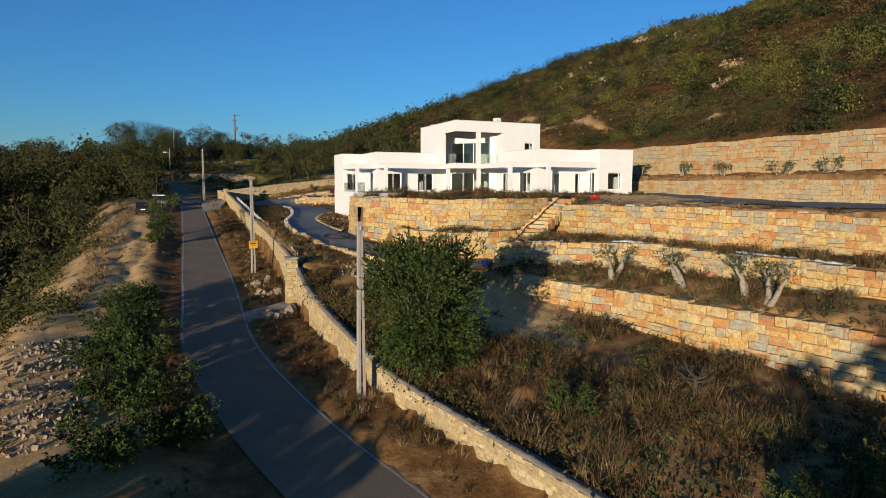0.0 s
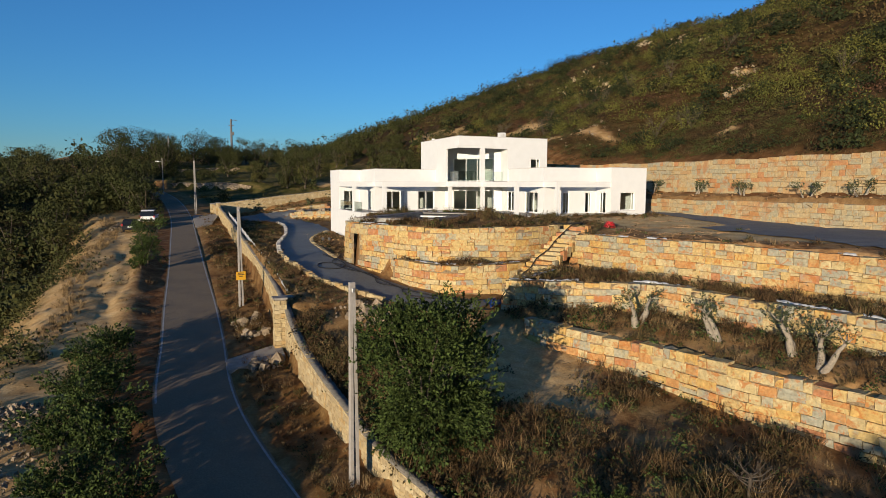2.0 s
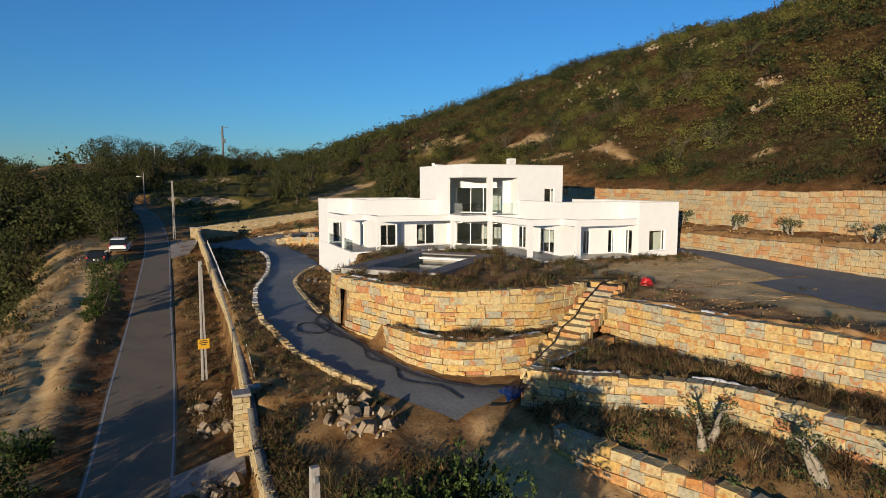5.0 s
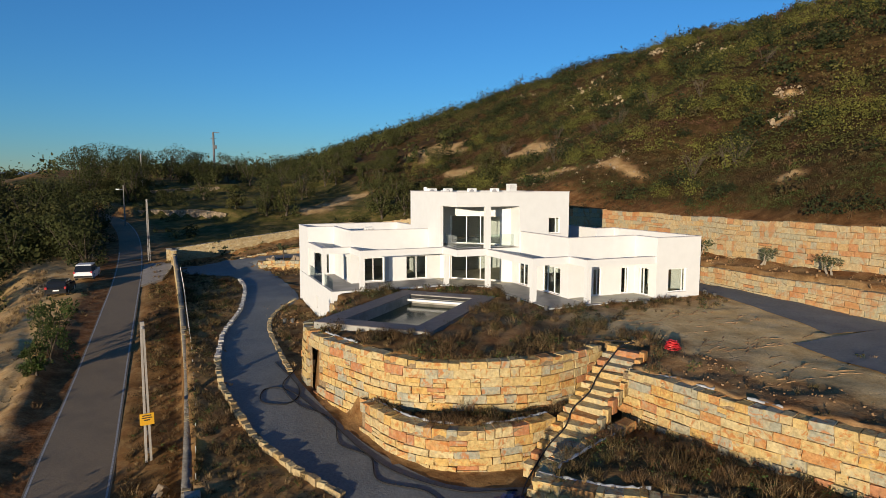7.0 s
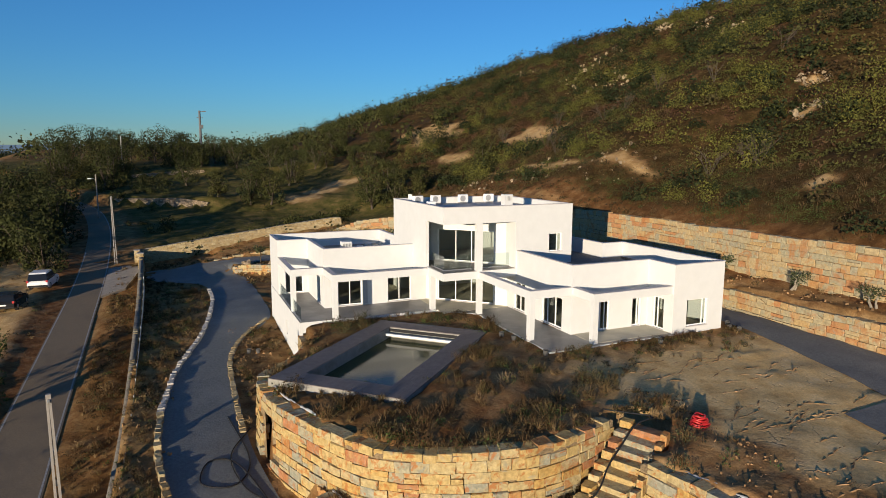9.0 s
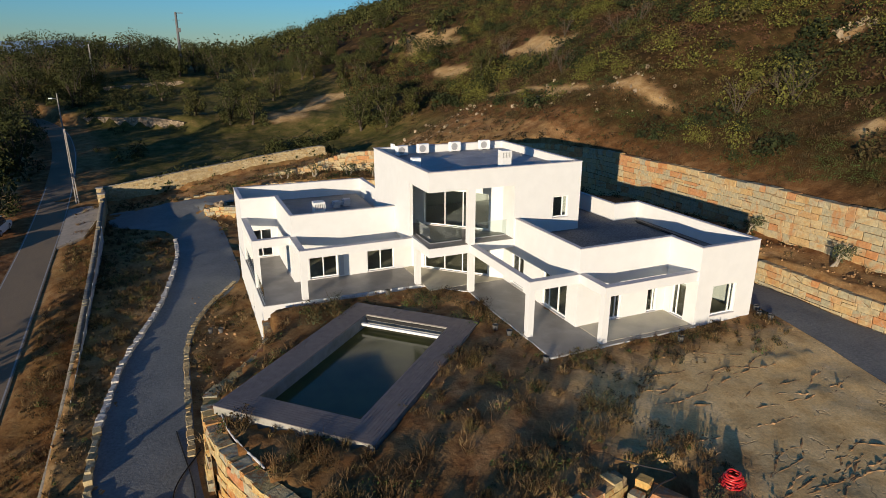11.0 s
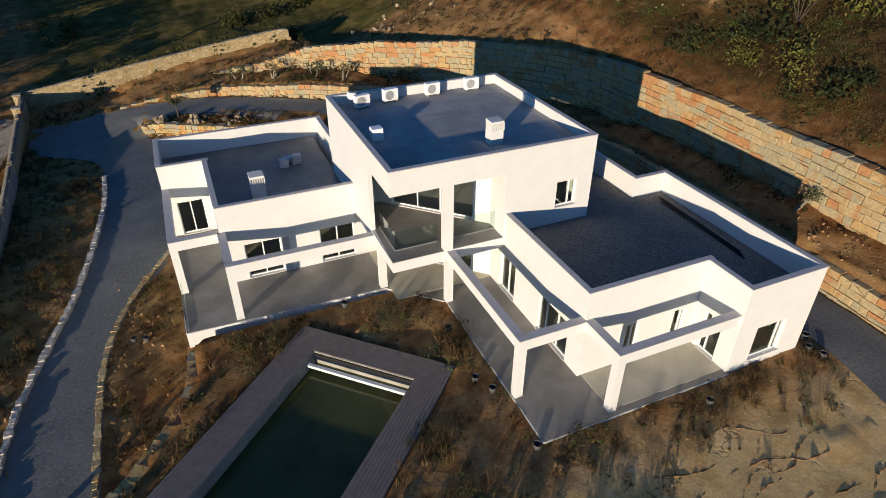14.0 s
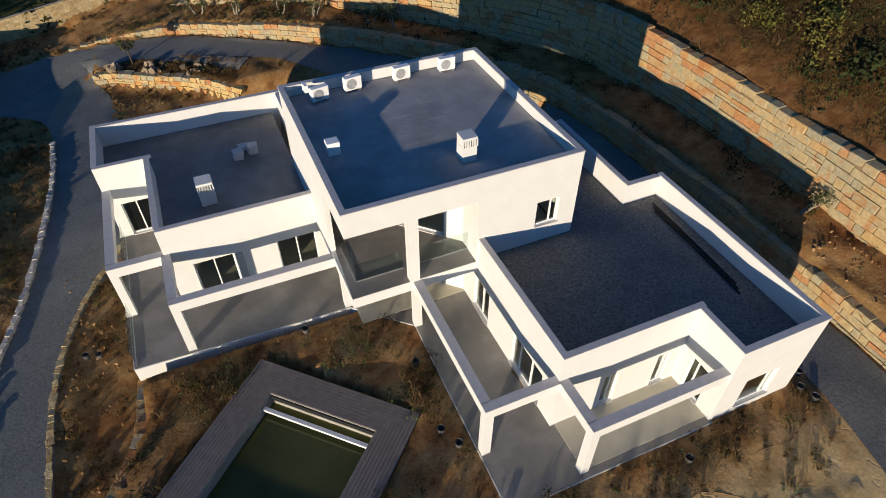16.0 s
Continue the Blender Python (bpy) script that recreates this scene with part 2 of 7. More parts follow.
M_ROOF_PALE = material("pale_roof_screed", (0.33, 0.325, 0.32), 0.6, spread=0.15, grain=0.9, stain=(0.22, 0.215, 0.21), stain_scale=0.5, stain_amount=0.7, bump=0.012, bump_scale=14)
M_GRAVEL = material("grey_roof_gravel", (0.165, 0.158, 0.148), 0.9, spread=0.5, grain=9, stain=(0.24, 0.225, 0.20), stain_scale=5.0, stain_amount=0.5, second=((0.10, 0.098, 0.095), 0.6, 0.6), bump=0.06, bump_scale=9)
M_PORCH = material("polished_terrace_screed", (0.2040, 0.1890, 0.1681), 0.5, spread=0.12, grain=0.9, stain=(0.33, 0.31, 0.28), stain_scale=0.6, bump=0.003)
M_FRAME = material("white_lacquered_aluminium", (0.78, 0.78, 0.77), 0.4)
M_SHUTTER = material("grey_shutter", (0.36, 0.37, 0.38), 0.5, spread=0.05)
M_INSIDE = material("plaster_inside", (0.50, 0.46, 0.36), 0.9, spread=0.1, grain=1)
M_GLASS = glass_material("window_glass", (0.80, 0.85, 0.82))
M_RAIL = glass_material("clear_rail_glass", (0.86, 0.92, 0.90))
M_DECK = material("grey_deck_board", (0.1748, 0.1520, 0.1406), 0.7, spread=0.15, grain=3, bump=0.004, island=0.12)
M_POOL = material("pool_render", (0.30, 0.29, 0.26), 0.8, spread=0.15, grain=2, stain=(0.13, 0.13, 0.09), stain_scale=0.7)
M_ASPHALT = material("old_asphalt", (0.195, 0.150, 0.100), 0.9, spread=0.2, grain=14, stain=(0.150, 0.120, 0.085), stain_scale=0.35, stain_amount=0.7, bump=0.01, bump_scale=60)
M_PAINT = material("worn_road_paint", (0.30, 0.29, 0.27), 0.8, spread=0.3, grain=8)
M_DRIVE = material("stamped_grey_paving", (0.140, 0.145, 0.138), 0.65, spread=0.24, grain=7, stain=(0.20, 0.203, 0.19), stain_scale=0.5, bump=0.02, bump_scale=8)
M_KERB = material("white_kerb_stone", (0.4200, 0.3920, 0.3500), 0.9, spread=0.3, grain=6, bump=0.03)
M_CONCRETE = material("pole_concrete", (0.2880, 0.2664, 0.2376), 0.85, spread=0.15, grain=5, bump=0.004)
M_LEAF = material("carob_leaf", (0.037, 0.055, 0.013), 0.7, island=0.6, spread=0.35, grain=0.9)
M_OLIVE = material("olive_leaf", (0.058, 0.066, 0.030), 0.65, island=0.45, spread=0.3, grain=1.1)
M_SCRUB = material("scrub_leaf", (0.052, 0.053, 0.014), 0.8, island=0.3, spread=0.5, grain=0.22, stain=(0.092, 0.052, 0.023), stain_scale=0.09, stain_amount=0.75)
M_RUST = material("rust_heath_leaf", (0.072, 0.036, 0.020), 0.85, island=0.3, spread=0.45, grain=0.4, stain=(0.05, 0.042, 0.016), stain_scale=0.2, stain_amount=0.8)
# the lighter olive patches put sunlit crowns into the leaf colour
M_WOOD_LEAF = material("woodland_leaf", (0.033, 0.038, 0.011), 0.8, island=0.3, spread=0.45, grain=0.2, stain=(0.070, 0.062, 0.018), stain_scale=0.14, stain_amount=0.7)
M_YELLOW = material("almond_leaf", (0.090, 0.088, 0.019), 0.7, island=0.4, spread=0.3, grain=0.5)
M_DRY = material("dry_grass", (0.085, 0.051, 0.024), 0.9, island=0.5, spread=0.35, grain=0.7, stain=(0.075, 0.066, 0.024), stain_scale=0.5, stain_amount=0.8)
M_FABRIC = material("pale_geotextile", (0.40, 0.405, 0.405), 0.8, spread=0.3, grain=4)
M_CAP = material("weathered_cement_cap", (0.17, 0.155, 0.13), 0.95, spread=0.35, grain=5, stain=(0.27, 0.24, 0.19), stain_scale=0.9, bump=0.05, bump_scale=10)
M_SHRUB = material("evergreen_shrub_leaf", (0.020, 0.026, 0.009), 0.8, island=0.3, spread=0.5, grain=0.3)
M_OLIVE_BARK = material("pale_olive_bark", (0.25, 0.215, 0.165), 0.9, spread=0.3, grain=9, bump=0.04, bump_scale=16)
M_BARK = material("grey_bark", (0.075, 0.060, 0.045), 0.9, spread=0.3, grain=7, bump=0.03)
M_STEEL = material("galvanised_steel", (0.45, 0.46, 0.47), 0.45, metal=0.8, spread=0.1)
M_MAST = material("weathered_grey_mast", (0.12, 0.125, 0.13), 0.8, spread=0.1)
M_BLACK = material("black_rubber", (0.02, 0.02, 0.021), 0.6, spread=0.2, grain=10)
M_RED = material("red_plastic", (0.42, 0.02, 0.02), 0.4, spread=0.1)
M_SIGN = material("yellow_sign_enamel", (0.5625, 0.3000, 0.0150), 0.5, spread=0.06)
M_INK = material("dark_print", (0.05, 0.04, 0.03), 0.6)
M_HEATH = material("heather_leaf", (0.042, 0.028, 0.0115), 0.85, island=0.5, spread=0.4, grain=0.6, stain=(0.050, 0.050, 0.020), stain_scale=0.35, stain_amount=0.8)
M_GREEN = material("weed_leaf", (0.042, 0.064, 0.016), 0.75, island=0.45, spread=0.4, grain=0.7)
M_WATER = material("murky_pool_water", (0.055, 0.060, 0.019), 0.12, spread=0.25, grain=0.5)
M_WATER.node_tree.nodes["Principled BSDF"].inputs["Specular IOR Level"].default_value = 0.25
M_POT = material("dark_plastic", (0.09, 0.088, 0.085), 0.6, spread=0.1)
M_STRAW = material("straw_grass", (0.20, 0.135, 0.065), 0.85, island=0.4, spread=0.3, grain=0.7)
M_CLOD = material("earth_clod", (0.25, 0.15, 0.072), 0.95, spread=0.35, grain=4, island=0.35)
M_NET = glass_material("green_netting", (0.10, 0.16, 0.11), 0.9)
M_OUTCROP = material("limestone_outcrop", (0.29, 0.225, 0.145), 0.95, spread=0.3, grain=2, bump=0.05, island=0.3)
M_ROCK = material("limestone_rubble", (0.2800, 0.2170, 0.1470), 0.92, spread=0.3, grain=3, bump=0.05, island=0.35)


# ---- building helpers ----
def finish(bm, name, mat, smooth=False):
    me = bpy.data.meshes.new(name)
    bm.to_mesh(me)
    bm.free()
    for m in (mat if isinstance(mat, (list, tuple)) else [mat]):
        me.materials.append(m)
    if smooth:
        me.shade_smooth()
    return me


def part(name, bm, mat, parent=None, label="", smooth=False):
    me = bm if isinstance(bm, bpy.types.Mesh) else finish(bm, name, mat, smooth)
    ob = new(name, me)
    ob.parent = parent
    return tagged(ob, label)


def thing(name, label, category, at=(0, 0, 0), group="", kind="", turn=0):
    ob = new(name)
    ob.empty_display_size = 0.2
    ob.matrix_basis = pose(*at, 0, 0, turn)
    return tagged(ob, label, category, group, kind)


def box(bm, x0, y0, z0, x1, y1, z1, bevel=0.0):
    r = bmesh.ops.create_cube(bm, size=1, matrix=Matrix.Translation(((x0 + x1) / 2, (y0 + y1) / 2, (z0 + z1) / 2)) @ Matrix.Diagonal((abs(x1 - x0), abs(y1 - y0), abs(z1 - z0), 1)))
    if bevel:
        edges = list({e for v in r["verts"] for e in v.link_edges})
        bmesh.ops.bevel(bm, geom=edges, offset=bevel, segments=1, affect="EDGES")
    return bm


def boxes(*specs, bevel=0.0):
    bm = bmesh.new()
    for s in specs:
        box(bm, *s, bevel=bevel)
    return bm


def tube(bm, pts, radii, sides=8):
    """A tube along points with a radius at each."""
    rings = []
    pts = [Vector(p) for p in pts]
    for i, p in enumerate(pts):
        d = (pts[min(i + 1, len(pts) - 1)] - pts[max(i - 1, 0)]).normalized()
        a = d.orthogonal().normalized() if i == 0 else (a - d * a.dot(d)).normalized()
        b = d.cross(a)
        r = radii[i] if isinstance(radii, (list, tuple)) else radii
        rings.append([bm.verts.new(p + (a * math.cos(k * math.tau / sides) + b * math.sin(k * math.tau / sides)) * r) for k in range(sides)])
    for u, v in zip(rings, rings[1:]):
        for k in range(sides):
            bm.faces.new((u[k], u[(k + 1) % sides], v[(k + 1) % sides], v[k]))
    bm.faces.new(rings[0][::-1]), bm.faces.new(rings[-1])
    return bm


def wall_with_openings(bm, axis, at, thick, a0, a1, z0, z1, holes=()):
    """A wall along x (axis 0) or y (axis 1): outer face at 'at', thickness towards +, holes (a0, a1, z0, z1) cut through."""
    us = sorted({a0, a1, *[h[0] for h in holes], *[h[1] for h in holes]})
    zs = sorted({z0, z1, *[h[2] for h in holes], *[h[3] for h in holes]})
    us, zs = [u for u in us if a0 <= u <= a1], [z for z in zs if z0 <= z <= z1]
    solid = {}
    for i in range(len(us) - 1):
        for j in range(len(zs) - 1):
            cu, cz = (us[i] + us[i + 1]) / 2, (zs[j] + zs[j + 1]) / 2
            solid[i, j] = not any(h[0] < cu < h[1] and h[2] < cz < h[3] for h in holes)
    made = {}

    def vert(i, j, k):
        if (i, j, k) not in made:
            q = (us[i], at + thick * k, zs[j]) if axis == 0 else (at + thick * k, us[i], zs[j])
            made[i, j, k] = bm.verts.new(q)
        return made[i, j, k]

    for (i, j), s in solid.items():
        if s:
            for k in (0, 1):
                bm.faces.new([vert(i, j, k), vert(i + 1, j, k), vert(i + 1, j + 1, k), vert(i, j + 1, k)])
            for di, dj, a, b in ((-1, 0, (i, j), (i, j + 1)), (1, 0, (i + 1, j), (i + 1, j + 1)), (0, -1, (i, j), (i + 1, j)), (0, 1, (i, j + 1), (i + 1, j + 1))):
                if not solid.get((i + di, j + dj)):
                    bm.faces.new([vert(*a, 0), vert(*b, 0), vert(*b, 1), vert(*a, 1)])
    bmesh.ops.recalc_face_normals(bm, faces=bm.faces[:])
    return bm


def resample(pts, step):
    """Points along a polyline, smoothed by Catmull-Rom, about step apart; any number of coordinates."""
    p = np.array(pts, float)
    q = np.vstack([2 * p[0] - p[1], p, 2 * p[-1] - p[-2]])
    dense = []
    for i in range(1, len(q) - 2):
        for t in np.linspace(0, 1, 24, endpoint=False):
            a, b, c, d = q[i - 1:i + 3]
            dense.append(0.5 * ((2 * b) + (c - a) * t + (2 * a - 5 * b + 4 * c - d) * t * t + (3 * b - a - 3 * c + d) * t ** 3))
    dense = np.array(dense + [p[-1]])
    s = np.concatenate([[0], np.cumsum(np.linalg.norm(np.diff(dense[:, :2], axis=0), axis=1))])
    k = max(2, int(round(s[-1] / step)) + 1)
    at = np.linspace(0, s[-1], k)
    return np.stack([np.interp(at, s, dense[:, c]) for c in range(dense.shape[1])], 1), at


def joined(name, chunks, mat, parent=None, label=""):
    """One mesh from (verts, faces) arrays."""
    vs, fs, base = [], [], 0
    for v, f in chunks:
        vs.append(v), fs.append(np.asarray(f) + base)
        base += len(v)
    v, f = np.concatenate(vs).astype(np.float32), np.concatenate(fs)
    me = bpy.data.meshes.new(name)
    k = f.shape[1]
    me.vertices.add(len(v)), me.loops.add(f.size), me.polygons.add(len(f))
    me.vertices.foreach_set("co", v.ravel())
    me.polygons.foreach_set("loop_start", np.arange(0, f.size, k, dtype=np.int32))
    me.loops.foreach_set("vertex_index", f.ravel().astype(np.int32))
    me.update(calc_edges=True)
    me.materials.append(mat)
    ob = new(name, me)
    ob.parent = parent
    return tagged(ob, label)


# ---- the lie of the land ----
# Lines of the plan: x, y, z of a wall's top.
ROUND = [(17.4, 62.0, -0.9), (16.9, 58.6, -0.7), (15.2, 55.6, -0.45), (13.8, 53.4, -0.35), (13.9, 50.2, -0.3), (15.0, 46.9, -0.3), (16.6, 43.9, -0.3), (18.7, 42.3, -0.3),
         (21.0, 41.4, -0.3), (23.6, 41.1, -0.3), (27.1, 41.9, -0.2)]
BED = [(15.0, 44.9, -2.6), (15.7, 42.3, -2.6), (17.0, 40.5, -2.6), (18.9, 39.5, -2.6), (20.8, 39.2, -2.6), (22.7, 39.4, -2.6)]
UPPER = [(26.3, 39.3, -0.8), (27.0, 35.6, -0.65), (27.7, 32.4, -0.6), (28.9, 29.0, -0.6), (30.2, 25.6, -0.65), (31.6, 20.0, -0.8), (33.5, 12.0, -1.0), (36.0, 2.0, -1.2)]
MIDDLE = [(18.9, 35.3, -3.0), (20.6, 33.2, -2.9), (22.6, 31.6, -2.75), (24.6, 29.5, -2.7), (26.0, 25.4, -2.75), (26.7, 22.1, -2.8), (27.7, 17.0, -2.9), (29.5, 9.0, -3.1), (32.0, 0.0, -3.3)]
MIDDLE_SIDE = [(18.9, 35.3, -3.0), (20.0, 36.4, -3.0), (21.6, 37.1, -2.95), (25.4, 38.2, -2.6)]
LOWER = [(18.6, 32.6, -4.65), (19.0, 31.1, -4.7), (20.1, 28.2, -4.75), (21.1, 25.8, -4.75), (22.1, 21.5, -4.8), (23.1, 19.1, -4.8), (24.6, 14.0, -5.0), (27.0, 5.0, -5.3)]
PERIMETER = [(13.4, 2.0, -9.0), (10.4, 13.7, -8.1), (7.9, 23.6, -7.3), (7.1, 29.0, -6.5), (6.6, 35.5, -5.5), (6.75, 42.0, -4.45), (6.95, 50.0, -3.95), (7.0, 60.0, -3.45), (6.7, 80.0, -1.95), (6.2, 98.0, -0.4)]
FAR_WALL = [(5.9, 103.7, -0.35), (10.8, 104.3, 0.3), (15.2, 105.0, 0.8), (20.4, 105.9, 1.35), (25.3, 106.6, 1.9), (30.2, 107.0, 2.4), (31.6, 107.0, 2.35)]
BACK = [(23.0, 102.4, -0.1), (27.05, 99.5, 1.24), (31.3, 97.1, 2.75), (34.8, 94.3, 3.5), (38.7, 90.4, 4.2), (43.8, 84.6, 5.0), (48.6, 77.6, 5.35), (50.0, 71.3, 5.35), (50.4, 62.0, 5.25), (50.4, 50.0, 5.2), (50.9, 38.0, 5.3), (52.0, 24.0, 5.4), (54.0, 8.0, 5.4)]
BENCH = [(14.1, 99.5, -1.45), (16.8, 99.2, -0.95), (19.8, 98.6, -0.45), (23.8, 97.3, -0.05), (28.9, 93.3, 0.65), (33.4, 90.0, 0.95), (40.0, 83.6, 1.15), (45.4, 74.0, 1.3), (46.9, 62.0, 1.35), (47.0, 50.0, 1.3), (47.4, 38.0, 1.3), (48.4, 24.0, 1.3), (50.0, 8.0, 1.3)]
PLANTER = [(15.7, 94.2, -1.5), (16.2, 93.6, -1.35), (17.5, 93.0, -1.2), (19.0, 92.0, -1.1), (20.95, 90.8, -1.0), (22.45, 89.9, -1.0), (24.0, 88.6, -1.0), (25.8, 86.6, -1.0)]


def smooth(a, b, x):
    t = np.clip((x - a) / (b - a), 0, 1)
    return t * t * (3 - 2 * t)


def road_z(y):
    return np.interp(y, [-150, 49, 105, 150, 260, 420, 700], [-21.6, -6.7, -1.66, 1.5, 10.0, 8.0, -20.0])


def road_x(y):
    """The road's middle line."""
    return np.interp(y, [-60, 0, 15, 24, 34, 45, 60, 80, 100, 120, 135, 148, 160, 175, 200], [16, 9.5, 5.6, 3.2, 1.65, 1.66, 1.62, 1.5, 1.25, 0.1, -1.6, -4.2, -9.0, -18, -38])


def line_x(line, y):
    p = sorted((q[1], q[0], q[2]) for q in line)
    return np.interp(y, [q[0] for q in p], [q[1] for q in p])


def line_z(line, y):
    p = sorted((q[1], q[0], q[2]) for q in line)
    return np.interp(y, [q[0] for q in p], [q[2] for q in p])


def inside(poly, x, y):
    hit = np.zeros(np.shape(x), bool)
    for (x0, y0), (x1, y1) in zip(poly, poly[1:] + poly[:1]):
        if y0 != y1:
            hit ^= ((y0 > y) != (y1 > y)) & (x < (x1 - x0) * (y - y0) / (y1 - y0) + x0)
    return hit


def xy(line, inset=0.42):
    """The line in plan, moved to its left, so that the ground's step hides inside the wall."""
    p = resample(line, 0.6)[0]
    d = np.gradient(p[:, :2], axis=0)
    d /= np.linalg.norm(d, axis=1)[:, None]
    return [(float(a[0] - inset * b[1]), float(a[1] + inset * b[0])) for a, b in zip(p, d)]


ROUND_XY, BED_XY, UPPER_XY, MIDDLE_XY, SIDE_XY, LOWER_XY, BACK_XY, BENCH_XY, PER_XY = map(xy, (ROUND, BED, UPPER, MIDDLE, MIDDLE_SIDE, LOWER, BACK, BENCH, PERIMETER))
SIDE_XY, PER_XY = xy(MIDDLE_SIDE, -0.42), xy(PERIMETER, -0.2)
HOUSE_BACK = [(44.0, 74.0), (40.5, 70.0), (36.9, 70.0), (27.0, 74.4), (18.2, 74.4), (18.2, 62.3)]
PLATEAU = ROUND_XY + [(28.6, 42.6), (29.6, 41.2), (27.6, 39.6)] + UPPER_XY + [(52.0, 2.0)] + BENCH_XY[::-1][:int(len(BENCH_XY) * 0.62)] + HOUSE_BACK
BED_POLY = BED_XY + [(26.0, 41.5)] + ROUND_XY[::-1][3:int(len(ROUND_XY) * 0.62)]
T1 = SIDE_XY[::-1] + MIDDLE_XY + [(45.0, 0.0)] + UPPER_XY[::-1]
T2 = [(18.6, 32.6), (18.2, 34.2), (18.9, 35.3)] + MIDDLE_XY + [(45.0, 0.0), (27.0, 5.0)] + LOWER_XY[::-1]
POOL = [(22.55, 60.2), (27.85, 55.0), (19.4, 46.7), (14.1, 51.9)]

DRIVE_L = [(15.4, 35.6), (12.6, 39.8), (10.9, 43.0), (9.8, 46.8), (9.0, 52.4), (9.0, 57.7), (9.9, 64.4), (11.7, 71.6), (12.9, 80.5), (12.9, 86.5), (12.1, 89.6), (10.4, 91.0), (8.2, 92.4), (7.0, 94.6), (6.6, 98.9)]
DRIVE_R = [(20.4, 37.6), (17.2, 38.9), (15.6, 41.4), (14.4, 44.8), (13.3, 51.5), (13.2, 58.0), (13.4, 64.8), (14.6, 69.5), (17.2, 74.5), (17.3, 82.0), (17.0, 90.0), (15.9, 94.4), (14.0, 99.2)]
BACK_L = [(13.9, 99.3), (19.7, 98.3), (23.6, 97.0), (28.7, 93.0), (33.2, 89.7), (39.7, 83.3), (45.0, 73.8), (46.6, 62.0), (46.7, 50.0), (47.0, 38.4)]
BACK_R = [(15.9, 94.6), (18.7, 94.9), (20.6, 94.0), (22.8, 93.2), (25.0, 92.1), (27.6, 90.5), (30.2, 88.3), (35.0, 81.0), (41.6, 71.0), (43.5, 60.0), (43.4, 49.5), (42.4, 44.0), (41.1, 39.4)]
PAD_L, PAD_R = [(46.98, 38.9), (47.2, 36.0), (47.6, 30.0), (48.2, 22.0)], [(37.2, 38.7), (36.7, 36.0), (36.0, 32.5), (34.2, 22.0)]
ISLAND = [(15.8, 94.3), (17.5, 93.0), (19.0, 92.0), (20.95, 90.8), (22.45, 89.9), (24.0, 88.6), (25.8, 86.6), (26.4, 88.8), (24.4, 90.9), (22.5, 92.5), (20.5, 93.7), (18.7, 94.7)]
PAVED = [DRIVE_L + DRIVE_R[::-1], BACK_L + BACK_R[::-1], PAD_L + PAD_R[::-1]]

PORCH = [(17.5, 71.2), (17.5, 61.85), (26.95, 61.6), (29.35, 59.35), (29.25, 50.1), (38.3, 50.1), (38.3, 53.0), (32.4, 53.0), (32.4, 60.6), (27.85, 65.15), (19.95, 65.15), (19.95, 71.2)]
GRAIN = np.random.default_rng(3).uniform(-1, 1, (128, 128))


def grainy(x, y, size):
    """Smooth random unevenness with knots 'size' apart."""
    u, v = x / size + 500, y / size + 500
    i, j = np.floor(u).astype(int), np.floor(v).astype(int)
    a, b = u - i, v - j
    a, b = a * a * (3 - 2 * a), b * b * (3 - 2 * b)
    g = lambda p, q: GRAIN[p % 128, q % 128]
    return (g(i, j) * (1 - a) + g(i + 1, j) * a) * (1 - b) + (g(i, j + 1) * (1 - a) + g(i + 1, j + 1) * a) * b


def bumps(x, y, scale):
    """Gentle unevenness."""
    s = x / scale, y / scale
    return (np.sin(1.3 * s[0] + 0.7 * s[1] + 1.1) + np.sin(-0.8 * s[0] + 1.9 * s[1] + 0.4) + 0.6 * np.sin(2.9 * s[0] + 2.3 * s[1]) + 0.5 * np.sin(3.1 * s[0] - 3.7 * s[1] + 2)) / 3


BARE = [(70.5, 167, 7, 15), (73.5, 122, 4.5, 9), (62.5, 136, 2.4, 6), (55.6, 104, 1.2, 6), (56.6, 91, 1.3, 8), (58.4, 80, 1.2, 6), (33, 143, 4, 4), (38, 148, 4, 4), (44, 155, 4.5, 5), (58.7, 56, 1.2, 1.5),
        (82.4, 74.7, 1.2, 0.9), (75, 69.6, 1.3, 0.8)]


